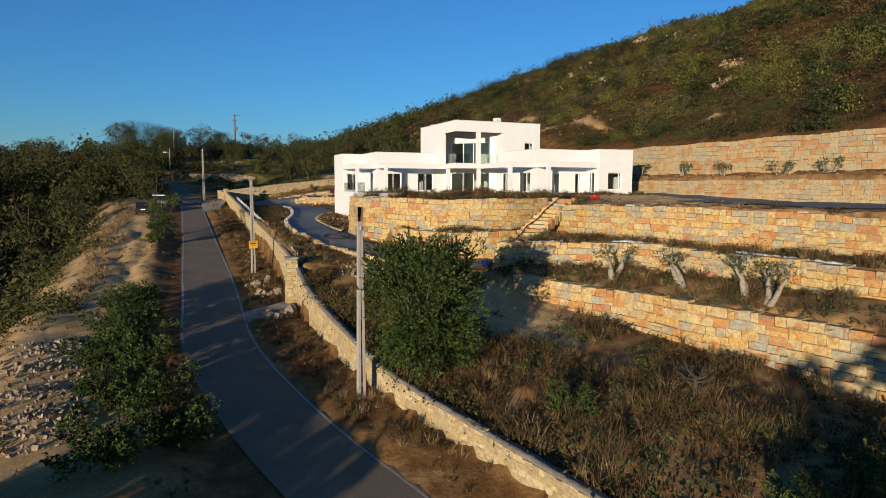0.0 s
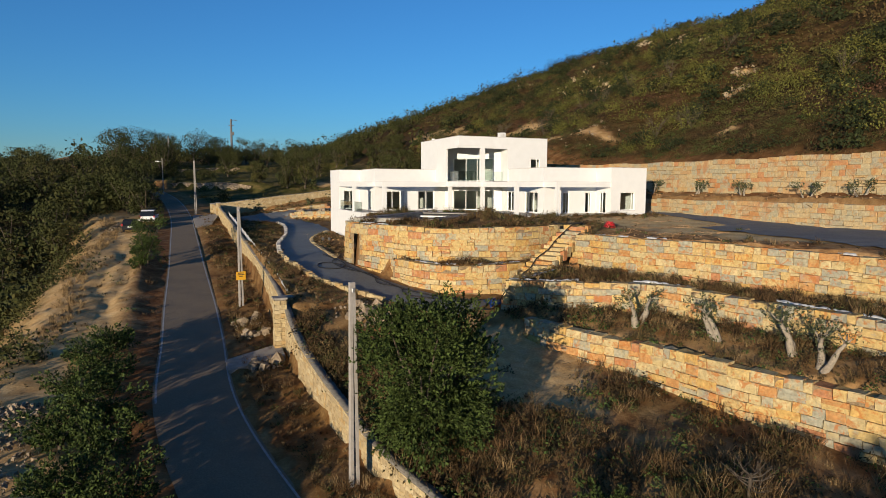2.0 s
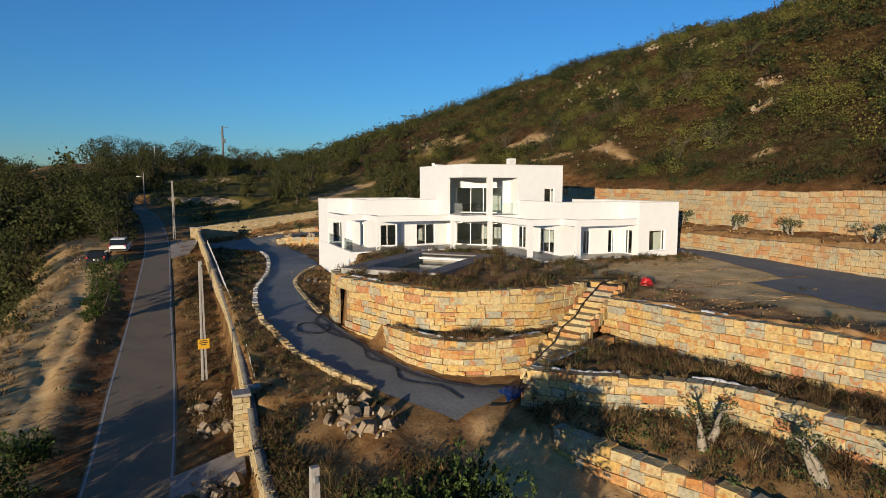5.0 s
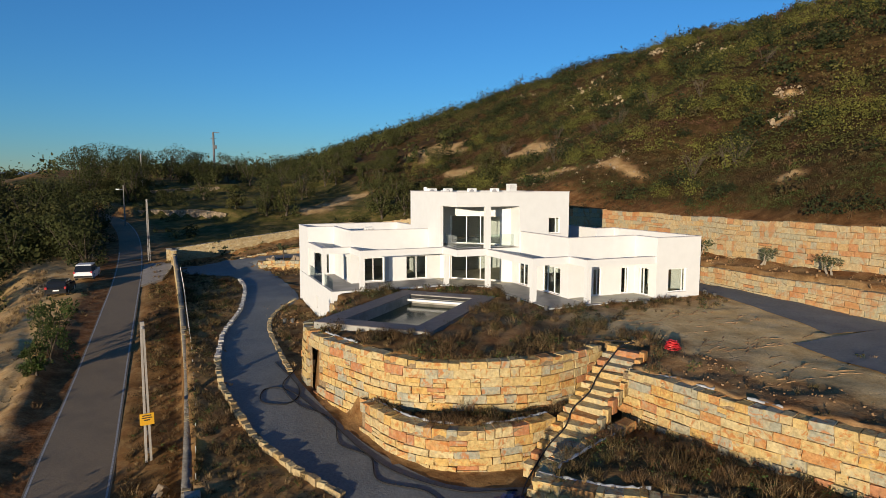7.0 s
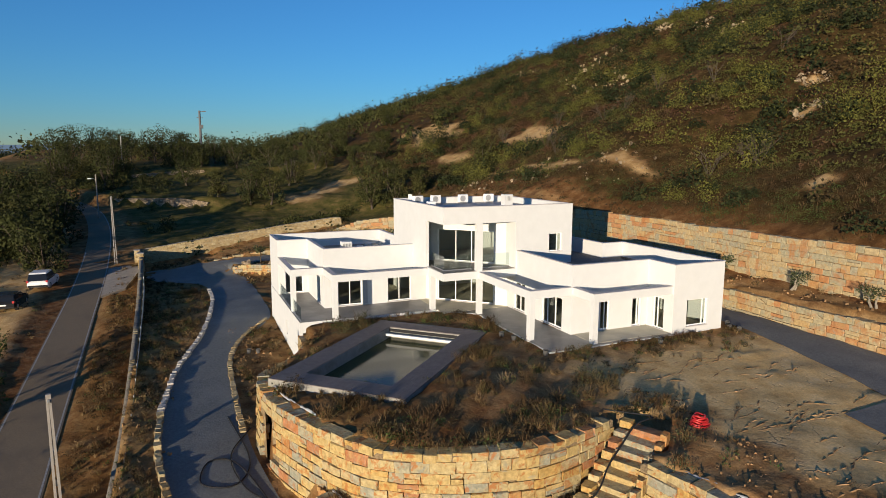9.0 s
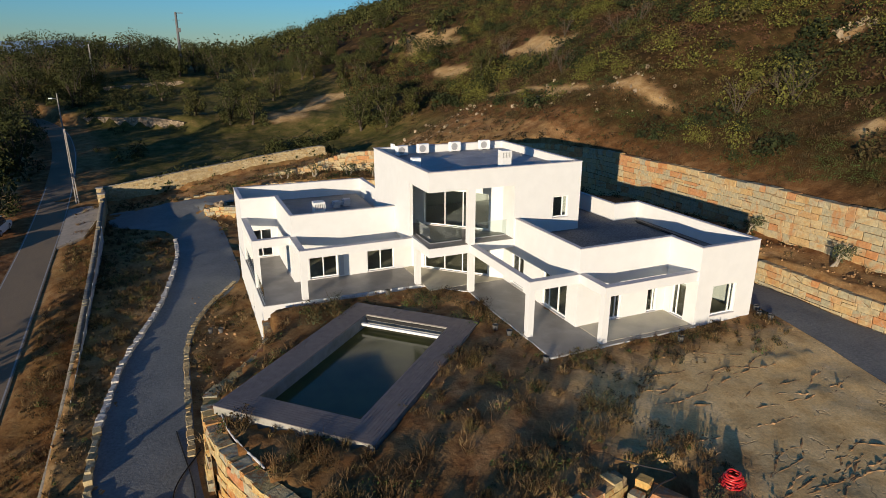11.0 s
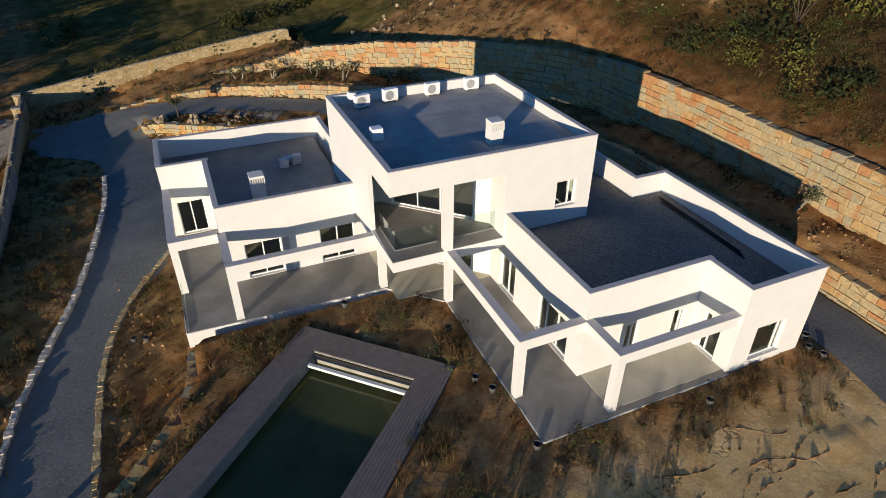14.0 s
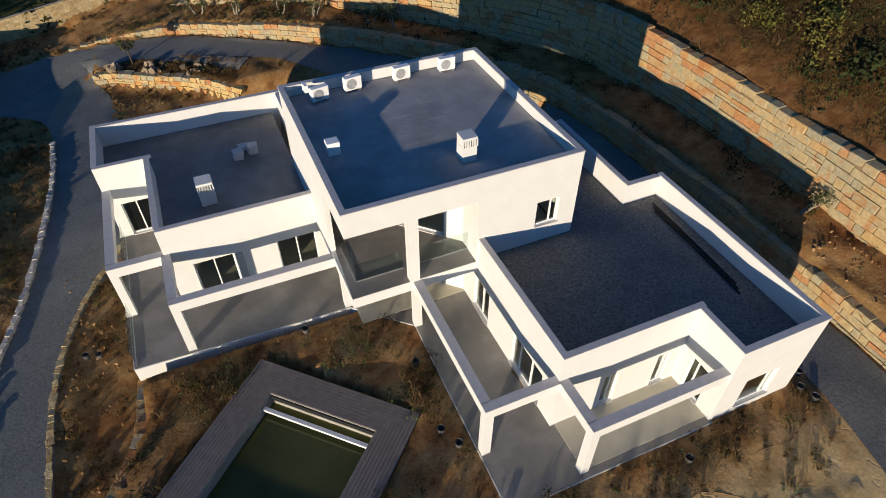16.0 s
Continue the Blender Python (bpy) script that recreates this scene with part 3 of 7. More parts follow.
def land(x, y):
    """The ground's height, and the weights of sand, grass and scrub on it."""
    x, y = np.asarray(x, float), np.asarray(y, float)
    w = np.zeros(x.shape + (3,))
    rz, rx = road_z(y), road_x(y)
    # the natural ground: the road's fall, the hill rising to the east, the valley to the west
    hill = 0.47 * (np.sqrt((x - 41) ** 2 + 40) + (x - 41)) / 2
    ridge = 57.2 - 0.055 * np.maximum(0, y - 140) + 1.5 * np.sin(y / 37) + 0.8 * np.sin(y / 13) - 0.3 * np.maximum(0, x - 190)
    gap = hill - ridge
    crest = (hill + ridge - np.sqrt(gap * gap + 20)) / 2
    hill = crest + smooth(45, 70, x) * bumps(x, y, 14) * np.clip((x - 45) / 30, 0, 2.2)
    hill = hill * (1 - 0.165 * smooth(190, 285, y)) - 3.0 * smooth(150, 200, y) * smooth(60, 120, x)
    z = rz + smooth(10, 60, x) * (0.5 - rz) * smooth(130, 60, y) + hill + 0.35 * bumps(x, y, 6) * smooth(5, 12, np.abs(x - rx))
    z = z + smooth(30, 46, x) * 3.4 * smooth(70, 84, y) * smooth(125, 95, y)
    fan = 6.0 * smooth(13, 22, x)
    step = 1.7 * smooth(-0.3 - fan, 0.5 + fan, y - 152.8 + 0.52 * x) + 1.5 * smooth(-0.3, 0.5, y - 183.4 - 0.35 * np.clip(x, 0, 14))
    z = z + np.where(x > rx + 2.2, step * smooth(2.2, 3.4, x - rx) * smooth(60, 36, x), 0)
    west = rx - 2.2 - x
    mound = 0.45 * np.exp(-((y - 64) / 20) ** 2) * smooth(0.3, 2.0, west) - 0.11 * np.clip(west - 1.8, 0, 6) * smooth(40, 50, y) * smooth(100, 90, y) + 0.3 * smooth(1.0, 4.0, west) * smooth(50, 40, y)
    z = np.where(x < rx, rz + mound + 0.15 * bumps(x, y, 2.2) * smooth(0.3, 2, west) - 9.0 * smooth(6.8, 18, west) * smooth(118, 84, y) * smooth(5, 26, y) + 9.0 * smooth(40, 200, west) * smooth(20, 160, y), z)
    for g0, amp, ph in ((4.2, 0.5, 0.2), (2.9, 0.35, 3.0)):
        off = west - g0 - amp * np.sin(y / 3.1 + ph) - 0.12 * np.sin(y / 1.3 + ph)
        z = np.where(x < rx, z - 0.22 * np.exp(-(off / 0.42) ** 2) * smooth(44, 50, y) * smooth(84, 72, y), z)
    z = np.where(np.abs(x - rx) < 2.0, rz - 0.05, z)
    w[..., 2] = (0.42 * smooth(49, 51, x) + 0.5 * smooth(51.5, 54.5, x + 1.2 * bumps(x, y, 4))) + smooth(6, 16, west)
    w[..., 0] = np.where(x < rx, smooth(0.5, 3, west) * smooth(12, 26, y) * 0.6, 0.2 * smooth(52, 48, x))
    field = smooth(3, 7, x - rx) * smooth(104, 110, y) * smooth(60, 44, x) * smooth(240, 200, y)
    w[..., 1] = np.where((x < rx) & (west < 8) & (y > 24), 0.03, np.maximum(0.95 * field, 0.25 * smooth(52, 47, x)))
    for cx, cy, ax, ay in BARE:
        spot = smooth(1.25, 0.6, np.sqrt(((x - cx) / ax) ** 2 + ((y - cy) / ay) ** 2) + 0.3 * bumps(x, y, 3) + 0.3 * grainy(x, y, 2.2))
        w[..., 0] = np.maximum(w[..., 0], spot * 0.58)
        w[..., 1:] *= (1 - 0.9 * spot)[..., None]
    # inside the plot
    px = np.interp(y, [p[1] for p in PER_XY], [p[0] for p in PER_XY])
    bx = np.where(y > 98, 1e3, px)
    plot = (x > px) & (y > 1) & (y < 104) & (x < 60)
    yard = np.interp(y, [0, 15, 25, 33, 37, 40, 50, 56, 82, 95], [-8.9, -7.9, -6.7, -5.6, -4.75, -4.45, -3.6, -3.35, -2.4, -2.3])
    yard = np.where(y < 40, np.minimum(yard, line_z(PERIMETER, y) - 0.35 + 0.17 * np.maximum(0, x - px)), yard)
    lift = np.interp(x, [8, 14, 19, 24, 29, 36, 46], [0, 0.75, 1.15, 1.45, 1.8, 2.1, 2.3])
    island = np.interp(x, [q[0] for q in PLANTER], [q[1] for q in PLANTER])
    behind = np.where(x < 15.7, smooth(92.5, 99, y), smooth(-0.1, 0.5, y - island)) * (1 - smooth(26, 32, x)) + smooth(26, 32, x) * smooth(70, 80, y)
    yard = yard + 0.5 * smooth(12, 20, x) * smooth(30, 15, y) + lift * behind
    tilt = 0.12 * bumps(x, y, 2.6)
    worn = smooth(1.15, 0.75, np.hypot((x - 16.2) / 3.8, (y - 29) / 5.5) + 0.25 * bumps(x, y, 1.3)) * plot
    w[..., 0], w[..., 1] = np.maximum(w[..., 0], 0.65 * worn), w[..., 1] * (1 - worn)
    paved = ((x > 8.9) & (y > 38)) | (y > 70)
    low = yard + np.where(paved, 0.0, tilt)
    back_line = inside(BACK_XY + [(60, 8), (60, -5), (-5, -5), (-5, 104), (15, 104)], x, y)
    z = np.where(plot & back_line, low, z)
    w[..., 2] = np.where(plot & back_line, 0.0, w[..., 2])
    bench = inside(BENCH_XY + BACK_XY[::-1], x, y)
    z = np.where(bench, np.where(x < 33, np.interp(x, [14, 19, 24, 29, 33], [-1.5, -0.45, 0.05, 0.7, 1.0]), np.interp(y, [60, 75, 90], [1.5, 1.35, 1.0])) + 0.13 * np.clip(x - 46.8, 0, 5) * (y < 72) + 0.08 * bumps(x, y, 1.5), z)
    # the earth slope between the drive and the field wall
    fx = [q[0] for q in FAR_WALL]
    fy, fz = np.interp(x, fx, [q[1] for q in FAR_WALL]), np.interp(x, [5.9, 10.8, 15.2, 20.4, 31], [-2.3, -2.0, -1.0, 0.0, 1.05])
    edge = [(6.6, 97.4, -2.25), (10.5, 98.7, -2.0)] + BENCH[:3] + BACK[:4]
    ey, ez = [np.interp(x, [q[0] for q in edge], [q[k] for q in edge]) for k in (1, 2)]
    t = np.clip((y - ey) / np.maximum(0.5, fy - ey), 0, 1)
    slope = (x > 6.6) & (x < 33) & (y > ey) & (y < fy - 0.2) & ~bench
    z = np.where(slope, ez + (fz - ez) * t ** 1.2 - 0.12 * (x > 23) + 0.08 * bumps(x, y, 1.5), z)
    w[slope] = (0.2, 0.15, 0.0)
    beyond = smooth(7, 0, y - fy) * smooth(37, 31, x) * (y >= fy - 0.2) * (x > 5.9)
    z = z * (1 - beyond) + (fz + 0.35) * beyond
    verge = (x > rx + 2.1) & (x <= px) & (y < 101) & (y > -40)
    z = np.where(verge, rz + 0.12 + 0.18 * smooth(0.3, 2.0, x - rx - 2.1) + 0.12 * bumps(x, y, 1.7), z)
    w[..., 1] = np.where(verge, 0.3, w[..., 1])
    w[..., 0] = np.where(verge, 0.05, w[..., 0])
    for poly, level, sand, green in ((T2, -4.25, 0.25, 0.25), (T1, -2.95, 0.15, 0.35), (BED_POLY, -2.75, 0.1, 0.3)):
        m = inside(poly, x, y)
        z = np.where(m, level + 0.10 * bumps(x, y, 1.4), z)
        if poly is T2:
            run = np.clip((x - line_x(LOWER, y)) / np.maximum(2.0, line_x(MIDDLE, y) - line_x(LOWER, y)), 0, 1)
            z = np.where(m, z - 0.62 * (1 - smooth(0.05, 0.8, run)), z)
        w[m] = (sand, green, 0)
    m = inside(PLATEAU, x, y)
    top = -0.06 + 0.05 * bumps(x, y, 1.8) + 0.03 * bumps(x, y, 0.7) - np.where(x > 26, np.minimum(0.5, 0.036 * np.clip(50.5 - y, 0, 25)), 0.35 * smooth(47, 41.5, y)) - 0.25 * smooth(19.5, 15, x)
    top = np.where((x > 26) & (y < 42), np.minimum(top, -0.3 - 0.3 * smooth(6, 1, x - line_x(UPPER, y))), top)
    z = np.where(m, top, z)
    east = smooth(19, 25, x)
    edge = np.where(y < 42, x - line_x(UPPER, y), 9.0)
    clay = smooth(26.5, 30.5, x + 0.8 * bumps(x, y, 1.9)) * smooth(3.4, 6.6, edge + 1.6 * bumps(x, y, 1.3)) * smooth(49.6, 46.4, y + 0.8 * bumps(x, y, 1.1))
    bare = np.clip(0.3 + 0.25 * bumps(x, y, 1.1), 0, 1)
    w[m] = np.stack([(0.1 + bare * 0.5) * (1 - clay) * (0.4 + 0.6 * east) + 0.95 * clay, 0.25 * (1 - east), 0 * east], -1)[m]
    w[inside(ISLAND, x, y)] = (0.0, 0.1, 0.8)
    # clods, ruts and hummocks on all that is not paved
    hard = (np.abs(x - rx) < 2.6) | ((x > 17.5) & (x < 43.2) & (y > 61.0) & (y < 75)) | inside(PORCH, x, y)
    for poly in PAVED:
        hard = hard | inside(poly, x, y)
    rough = 0.10 * grainy(x, y, 1.7) + 0.085 * grainy(x + 7, y, 0.75) + 0.05 * grainy(x, y + 9, 0.4)
    z = np.where(hard, z, z + rough * np.where(inside(PLATEAU, x, y), np.where((y < 42) & (x < line_x(UPPER, y) + 4), 0.95, 0.55 - 0.4 * clay), np.where((x < rx) & (west < 8), 0.45, 1.0)) * (1 + 3 * smooth(52, 75, x)))
    rut = grainy(x + 0.35 * y, 1.9 * y - 0.4 * x, 3.4) + 0.25 * grainy(x, y, 1.1)
    z = np.where(hard, z, z + clay * 0.13 * np.exp(-(rut / 0.06) ** 2) * smooth(-0.2, 0.3, grainy(x, y, 5.0)))
    m = inside(POOL, x, y)
    z = np.where(m, -2.2, z)
    # under the house
    z = np.where((x > 17.8) & (x < 42) & (y > 61.5) & (y < 75) & ((x < 27) | (y < 69)), -3.0, z)
    return z, w


def axis_steps(a, b, fine, lo, hi, mid, coarse):
    near = list(np.arange(a, b + fine / 2, fine)) + list(np.arange(b + coarse, mid, coarse))
    out, s, v = [], coarse, near[-1]
    while v < hi:
        s *= 1.09
        v += s
        out.append(v)
    low, s, v = [], fine, a
    while v > lo:
        s *= 1.09
        v -= s
        low.append(v)
    return np.array(low[::-1] + near + out)


def build_ground():
    xs, ys = axis_steps(-10, 53, 0.42, -900, 900, 112, 1.3), axis_steps(10, 107, 0.42, -400, 1800, 186, 1.3)
    X, Y = np.meshgrid(xs, ys)
    Z, W = land(X, Y)
    nx, ny = len(xs), len(ys)
    v = np.stack([X, Y, Z], -1).reshape(-1, 3)
    i = np.arange(ny - 1)[:, None] * nx + np.arange(nx - 1)[None, :]
    f = np.stack([i, i + 1, i + nx + 1, i + nx], -1).reshape(-1, 4)
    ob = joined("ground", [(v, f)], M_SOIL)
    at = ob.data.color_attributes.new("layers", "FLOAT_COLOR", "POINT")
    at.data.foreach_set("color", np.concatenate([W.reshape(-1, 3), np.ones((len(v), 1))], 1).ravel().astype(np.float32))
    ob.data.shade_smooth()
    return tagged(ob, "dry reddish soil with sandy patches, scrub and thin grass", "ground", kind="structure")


build_ground()


def ground_z(x, y):
    return float(land(np.array([x]), np.array([y]))[0][0])


def ribbon(line, width_l, width_r, lift, step=0.8, follow=True):
    """A strip along x, y, z points: verts and faces."""
    p, _ = resample(line, step)
    d = np.gradient(p[:, :2], axis=0)
    d /= np.linalg.norm(d, axis=1)[:, None]
    side = np.stack([-d[:, 1], d[:, 0]], 1)
    wide_l, wide_r = [np.reshape(w(p[:, 1]) if callable(w) else np.full(len(p), w), (-1, 1)) for w in (width_l, width_r)]
    L, R = p[:, :2] + side * wide_l, p[:, :2] - side * wide_r
    z = p[:, 2] + lift
    v = np.concatenate([np.column_stack([L, z]), np.column_stack([R, z])])
    n = len(p)
    f = np.array([[i, n + i, n + i + 1, i + 1] for i in range(n - 1)])
    return v, f


# the lane with its painted edge lines
lane = [(float(road_x(y)), float(y), float(road_z(y))) for y in (-60, -20, 0, 15, 24, 34, 45, 60, 80, 100, 120, 135, 148, 160, 175, 200)]
def lane_half(y):
    return np.interp(y, [30, 52, 66, 90, 130], [1.9, 1.9, 1.68, 1.5, 1.5])


road = joined("road", [ribbon(lane, lane_half, lane_half, 0.0)], M_ASPHALT)
tagged(road, "narrow worn asphalt lane with faint edge lines", "road", kind="structure")
for off in (-1, 1):
    e = [(x + off * (float(lane_half(y)) - 0.14), y, z) for x, y, z in [tuple(q) for q in resample(lane, 2.0)[0]]]
    joined("edge_line", [ribbon(e, 0.05, 0.05, 0.006)], M_PAINT, road, "worn white edge line")

# ---- masonry ----
def block_mesh(name, seed, mat, rough=1.0):
    """A rough-cut stone of unit size."""
    rnd = random.Random(seed)
    bm = bmesh.new()
    bmesh.ops.create_cube(bm, size=1)
    bmesh.ops.bevel(bm, geom=bm.edges[:], offset=0.045, segments=1, affect="EDGES")
    for v in bm.verts:
        v.co += Vector((rnd.uniform(-0.042, 0.042), rnd.uniform(-0.09, 0.09), rnd.uniform(-0.065, 0.065))) * rough
    bmesh.ops.triangulate(bm, faces=bm.faces[:])
    return finish(bm, name, mat)


BLOCKS = [block_mesh("block", k, M_BLOCK) for k in range(9)]
RUST_BLOCKS = [block_mesh("block", 20 + k, M_RUSTBLOCK, 0.6) for k in range(9)]
RUBBLE = [block_mesh("stone", 40 + k, M_PALE) for k in range(9)]
FLAT_RUBBLE = [block_mesh("stone", 60 + k, M_PALE, 0.45) for k in range(9)]


def arrays(me):
    v = np.empty(len(me.vertices) * 3)
    me.vertices.foreach_get("co", v)
    f = np.empty(len(me.polygons) * 3, np.int64)
    me.polygons.foreach_get("vertices", f)
    return v.reshape(-1, 3), f.reshape(-1, 3)


def stone_wall(name, line, depth, label, seed, course=0.40, long=0.88, thick=0.6, flip=False, single=None, coping=True, recess=0.035, gap=None, kit=None, batter=0.06, many=None, core=None, cap=None):
    """A wall of courses of stones along a line of tops, going down by depth (a number or a function of x, y). The face is on the
    right of the line, or on its left when flipped. Stones for which single(x, y) holds are objects of their own, the others are joined."""
    rnd = random.Random(seed)
    kit, many = kit or BLOCKS, many or M_BLOCKS
    p, s = resample(line, 0.25)
    d = np.gradient(p[:, :2], axis=0)
    d /= np.linalg.norm(d, axis=1)[:, None]
    out = np.stack([d[:, 1], -d[:, 0]], 1) * (-1 if flip else 1)
    if depth is None:
        base = np.minimum(land(p[:, 0] + out[:, 0] * 0.7, p[:, 1] + out[:, 1] * 0.7)[0], p[:, 2] - 0.3)
    else:
        base = p[:, 2] - depth
    ob = thing(name, label, "stone wall", kind="structure")
    # recessed core
    cz = p[:, 2] - 0.10
    rows = [np.column_stack([p[:, :2] + out * (-recess), cz]), np.column_stack([p[:, :2] + out * (-thick), cz]),
            np.column_stack([p[:, :2] + out * (-thick), base - 0.4]), np.column_stack([p[:, :2] + out * (-recess), base - 0.4])]
    n = len(p)
    keep = np.ones(n - 1, bool)
    if gap:
        keep = ~((s[:-1] > gap[0]) & (s[1:] < gap[1]))
    f = [[k * n + i, k * n + i + 1, ((k + 1) % 4) * n + i + 1, ((k + 1) % 4) * n + i] for k in range(4) for i in range(n - 1) if keep[i]]
    joined("core", [(np.concatenate(rows), np.array(f))], core or M_MORTAR, ob, "earth-filled core")
    if cap:
        c0 = [np.column_stack([p[:, :2] + out * a, p[:, 2] + b]) for a, b in ((0.012, -0.02), (0.012, 0.05), (-thick - 0.012, 0.05), (-thick - 0.012, -0.02))]
        for a in c0[1:3]:
            a[:, 2] += np.random.default_rng(seed).uniform(-0.025, 0.03, n)
        joined("cap", [(np.concatenate(c0), np.array([[k * n + i, k * n + i + 1, ((k + 1) % 4) * n + i + 1, ((k + 1) % 4) * n + i] for k in range(4) for i in range(n - 1)]))], cap, ob, "flat cement capping")
    loose, count = [], 0
    kits = [arrays(m) for m in kit]
    top, levels = 0.0, []
    deepest = float(np.max(p[:, 2] - base))
    while top < deepest + 0.1:
        h = course * rnd.uniform(0.84, 1.2)
        levels.append((top, h))
        top += h
    for c, (t, h) in enumerate(levels):
        u = -rnd.uniform(0, long)
        while u < s[-1]:
            w = long * rnd.choice((0.5, 0.65, 0.8, 0.95, 1.1, 1.3)) * rnd.uniform(0.88, 1.15)
            w *= 0.72 if c == 0 and coping else 1.0
            mid = u + w / 2
            u += w
            if mid < 0 or mid > s[-1]:
                continue
            q = [float(np.interp(mid, s, p[:, k])) for k in range(3)]
            if q[2] - t - h * 0.6 < float(np.interp(mid, s, base)) - 0.25:
                continue
            if gap and gap[0] - w * 0.45 < mid < gap[1] + w * 0.45 and t + h > 0.9 and t < gap[2]:
                continue
            o = np.array([np.interp(mid, s, out[:, 0]), np.interp(mid, s, out[:, 1])])
            o /= np.linalg.norm(o)
            deep = (thick + 0.05 if c == 0 and coping else 0.34) * rnd.uniform(0.94, 1.06)
            proud = rnd.uniform(-0.014, 0.016) + batter * t
            x, y = q[0] + o[0] * (proud - deep / 2), q[1] + o[1] * (proud - deep / 2)
            z = q[2] - t - h / 2 + rnd.uniform(-0.015, 0.015) + (rnd.uniform(-0.035, 0.035) if c == 0 else 0)
            ang = math.atan2(o[0], -o[1]) + rnd.uniform(-0.02, 0.02)
            z += 0.05 * math.sin(mid * 0.8 + c * 0.5)
            cut = rnd.uniform(0.38, 0.62)
            pieces = [(0.0, 1.0)] if rnd.random() < 0.9 or c == 0 else [((1 - cut) / 2, cut), (-cut / 2, 1 - cut)]
            for rise, share in pieces:
                k = rnd.randrange(len(kit))
                m = Matrix.LocRotScale((x, y, z + rise * h), Euler((rnd.uniform(-0.03, 0.03), rnd.uniform(-0.025, 0.025) * (1.4 if c == 0 else 1), ang)),
                                       (w - 0.012 * rnd.uniform(0.5, 2.2), deep * (1 if share == 1 else rnd.uniform(0.9, 1.08)), h * share - 0.012 * rnd.uniform(0.3, 2.2)))
                if single and single(x, y) and count < 300:
                    count += 1
                    stone = new("stone", kit[k])
                    stone.parent, stone.matrix_basis = ob, m
                else:
                    v, fc = kits[k]
                    mm = np.array(m)
                    loose.append((v @ mm[:3, :3].T + mm[:3, 3], fc))
    if loose:
        rest = tagged(joined("masonry", loose, many, ob, "many squared ochre and grey stones"), kind="stuff")
        rest.data.shade_flat()
    return ob


# ---- the walls of the plot ----
stone_wall("round_retaining_wall", ROUND, None, "curved retaining wall of squared ochre, grey and rust sandstone blocks", 1, single=lambda x, y: y < 52, gap=(12.0, 13.15, 3.2))
stone_wall("planting_bed_wall", BED, None, "low curved wall of sandstone blocks before a planting bed", 2, single=lambda x, y: True)
stone_wall("upper_terrace_wall", UPPER, None, "dry sandstone block wall holding the upper terrace", 3, single=lambda x, y: y > 24)
stone_wall("middle_terrace_wall", MIDDLE, None, "sandstone block wall of the middle terrace", 4, single=lambda x, y: y > 18)
stone_wall("middle_terrace_return_wall", MIDDLE_SIDE, None, "sandstone block return wall beside the stone stairs", 5, flip=True, single=lambda x, y: True)
stone_wall("lower_terrace_wall", LOWER, None, "sandstone block wall of the lowest terrace", 6, single=lambda x, y: y > 16)
stone_wall("perimeter_wall", PERIMETER, None, "long pale rubble stone boundary wall along the lane", 7, course=0.24, long=0.36, thick=0.38, flip=True, kit=FLAT_RUBBLE, many=M_PALES, batter=0.0, single=lambda x, y: 14 < y < 27, core=M_JOINT, coping=False, cap=M_CAP, recess=0.004)
stone_wall("corner_wall", [(6.25, 98.92, -0.42), (6.05, 101.0, -0.4), (5.85, 102.98, -0.38)], None, "pale rubble stone wall between the corner pillars", 28, course=0.26, long=0.42, thick=0.4, flip=True, kit=FLAT_RUBBLE, many=M_PALES, batter=0.0, core=M_JOINT, coping=False, cap=M_CAP, recess=0.004)
stone_wall("field_wall", FAR_WALL, None, "pale rubble stone boundary wall behind the driveway", 8, course=0.26, long=0.42, thick=0.4, kit=FLAT_RUBBLE, many=M_PALES, batter=0.0, core=M_JOINT, coping=False, cap=M_CAP, recess=0.004)
stone_wall("hill_retaining_wall", BACK, None, "tall rusty sandstone block retaining wall below the hill", 9, course=0.46, long=1.05, kit=RUST_BLOCKS, many=M_RUSTBLOCKS, single=lambda x, y: 40 < y < 64)
stone_wall("bench_wall", BENCH, None, "low rusty sandstone block wall edging the paved drive", 10, kit=RUST_BLOCKS, many=M_RUSTBLOCKS, single=lambda x, y: 34 < y < 62)
stone_wall("island_wall", PLANTER, None, "low curved sandstone wall round a planted island", 11, single=lambda x, y: True)

stone_wall("field_terrace_wall", [(-0.6, 153.4, 3.0), (3.0, 151.5, 3.15), (7.0, 149.0, 3.1), (11.0, 146.8, 3.2), (15.5, 144.4, 2.4)], 1.4, "old dry stone terrace wall in the field", 12, course=0.26, long=0.4, kit=RUBBLE, many=M_ROCK, batter=0.1)
stone_wall("field_terrace_wall", [(1.0, 183.6, 6.7), (5.0, 185.2, 7.0), (9.0, 186.7, 7.3), (17.0, 188.6, 7.6)], 1.4, "low dry stone terrace wall in the field", 13, course=0.26, long=0.4, kit=RUBBLE, many=M_ROCK, batter=0.1)


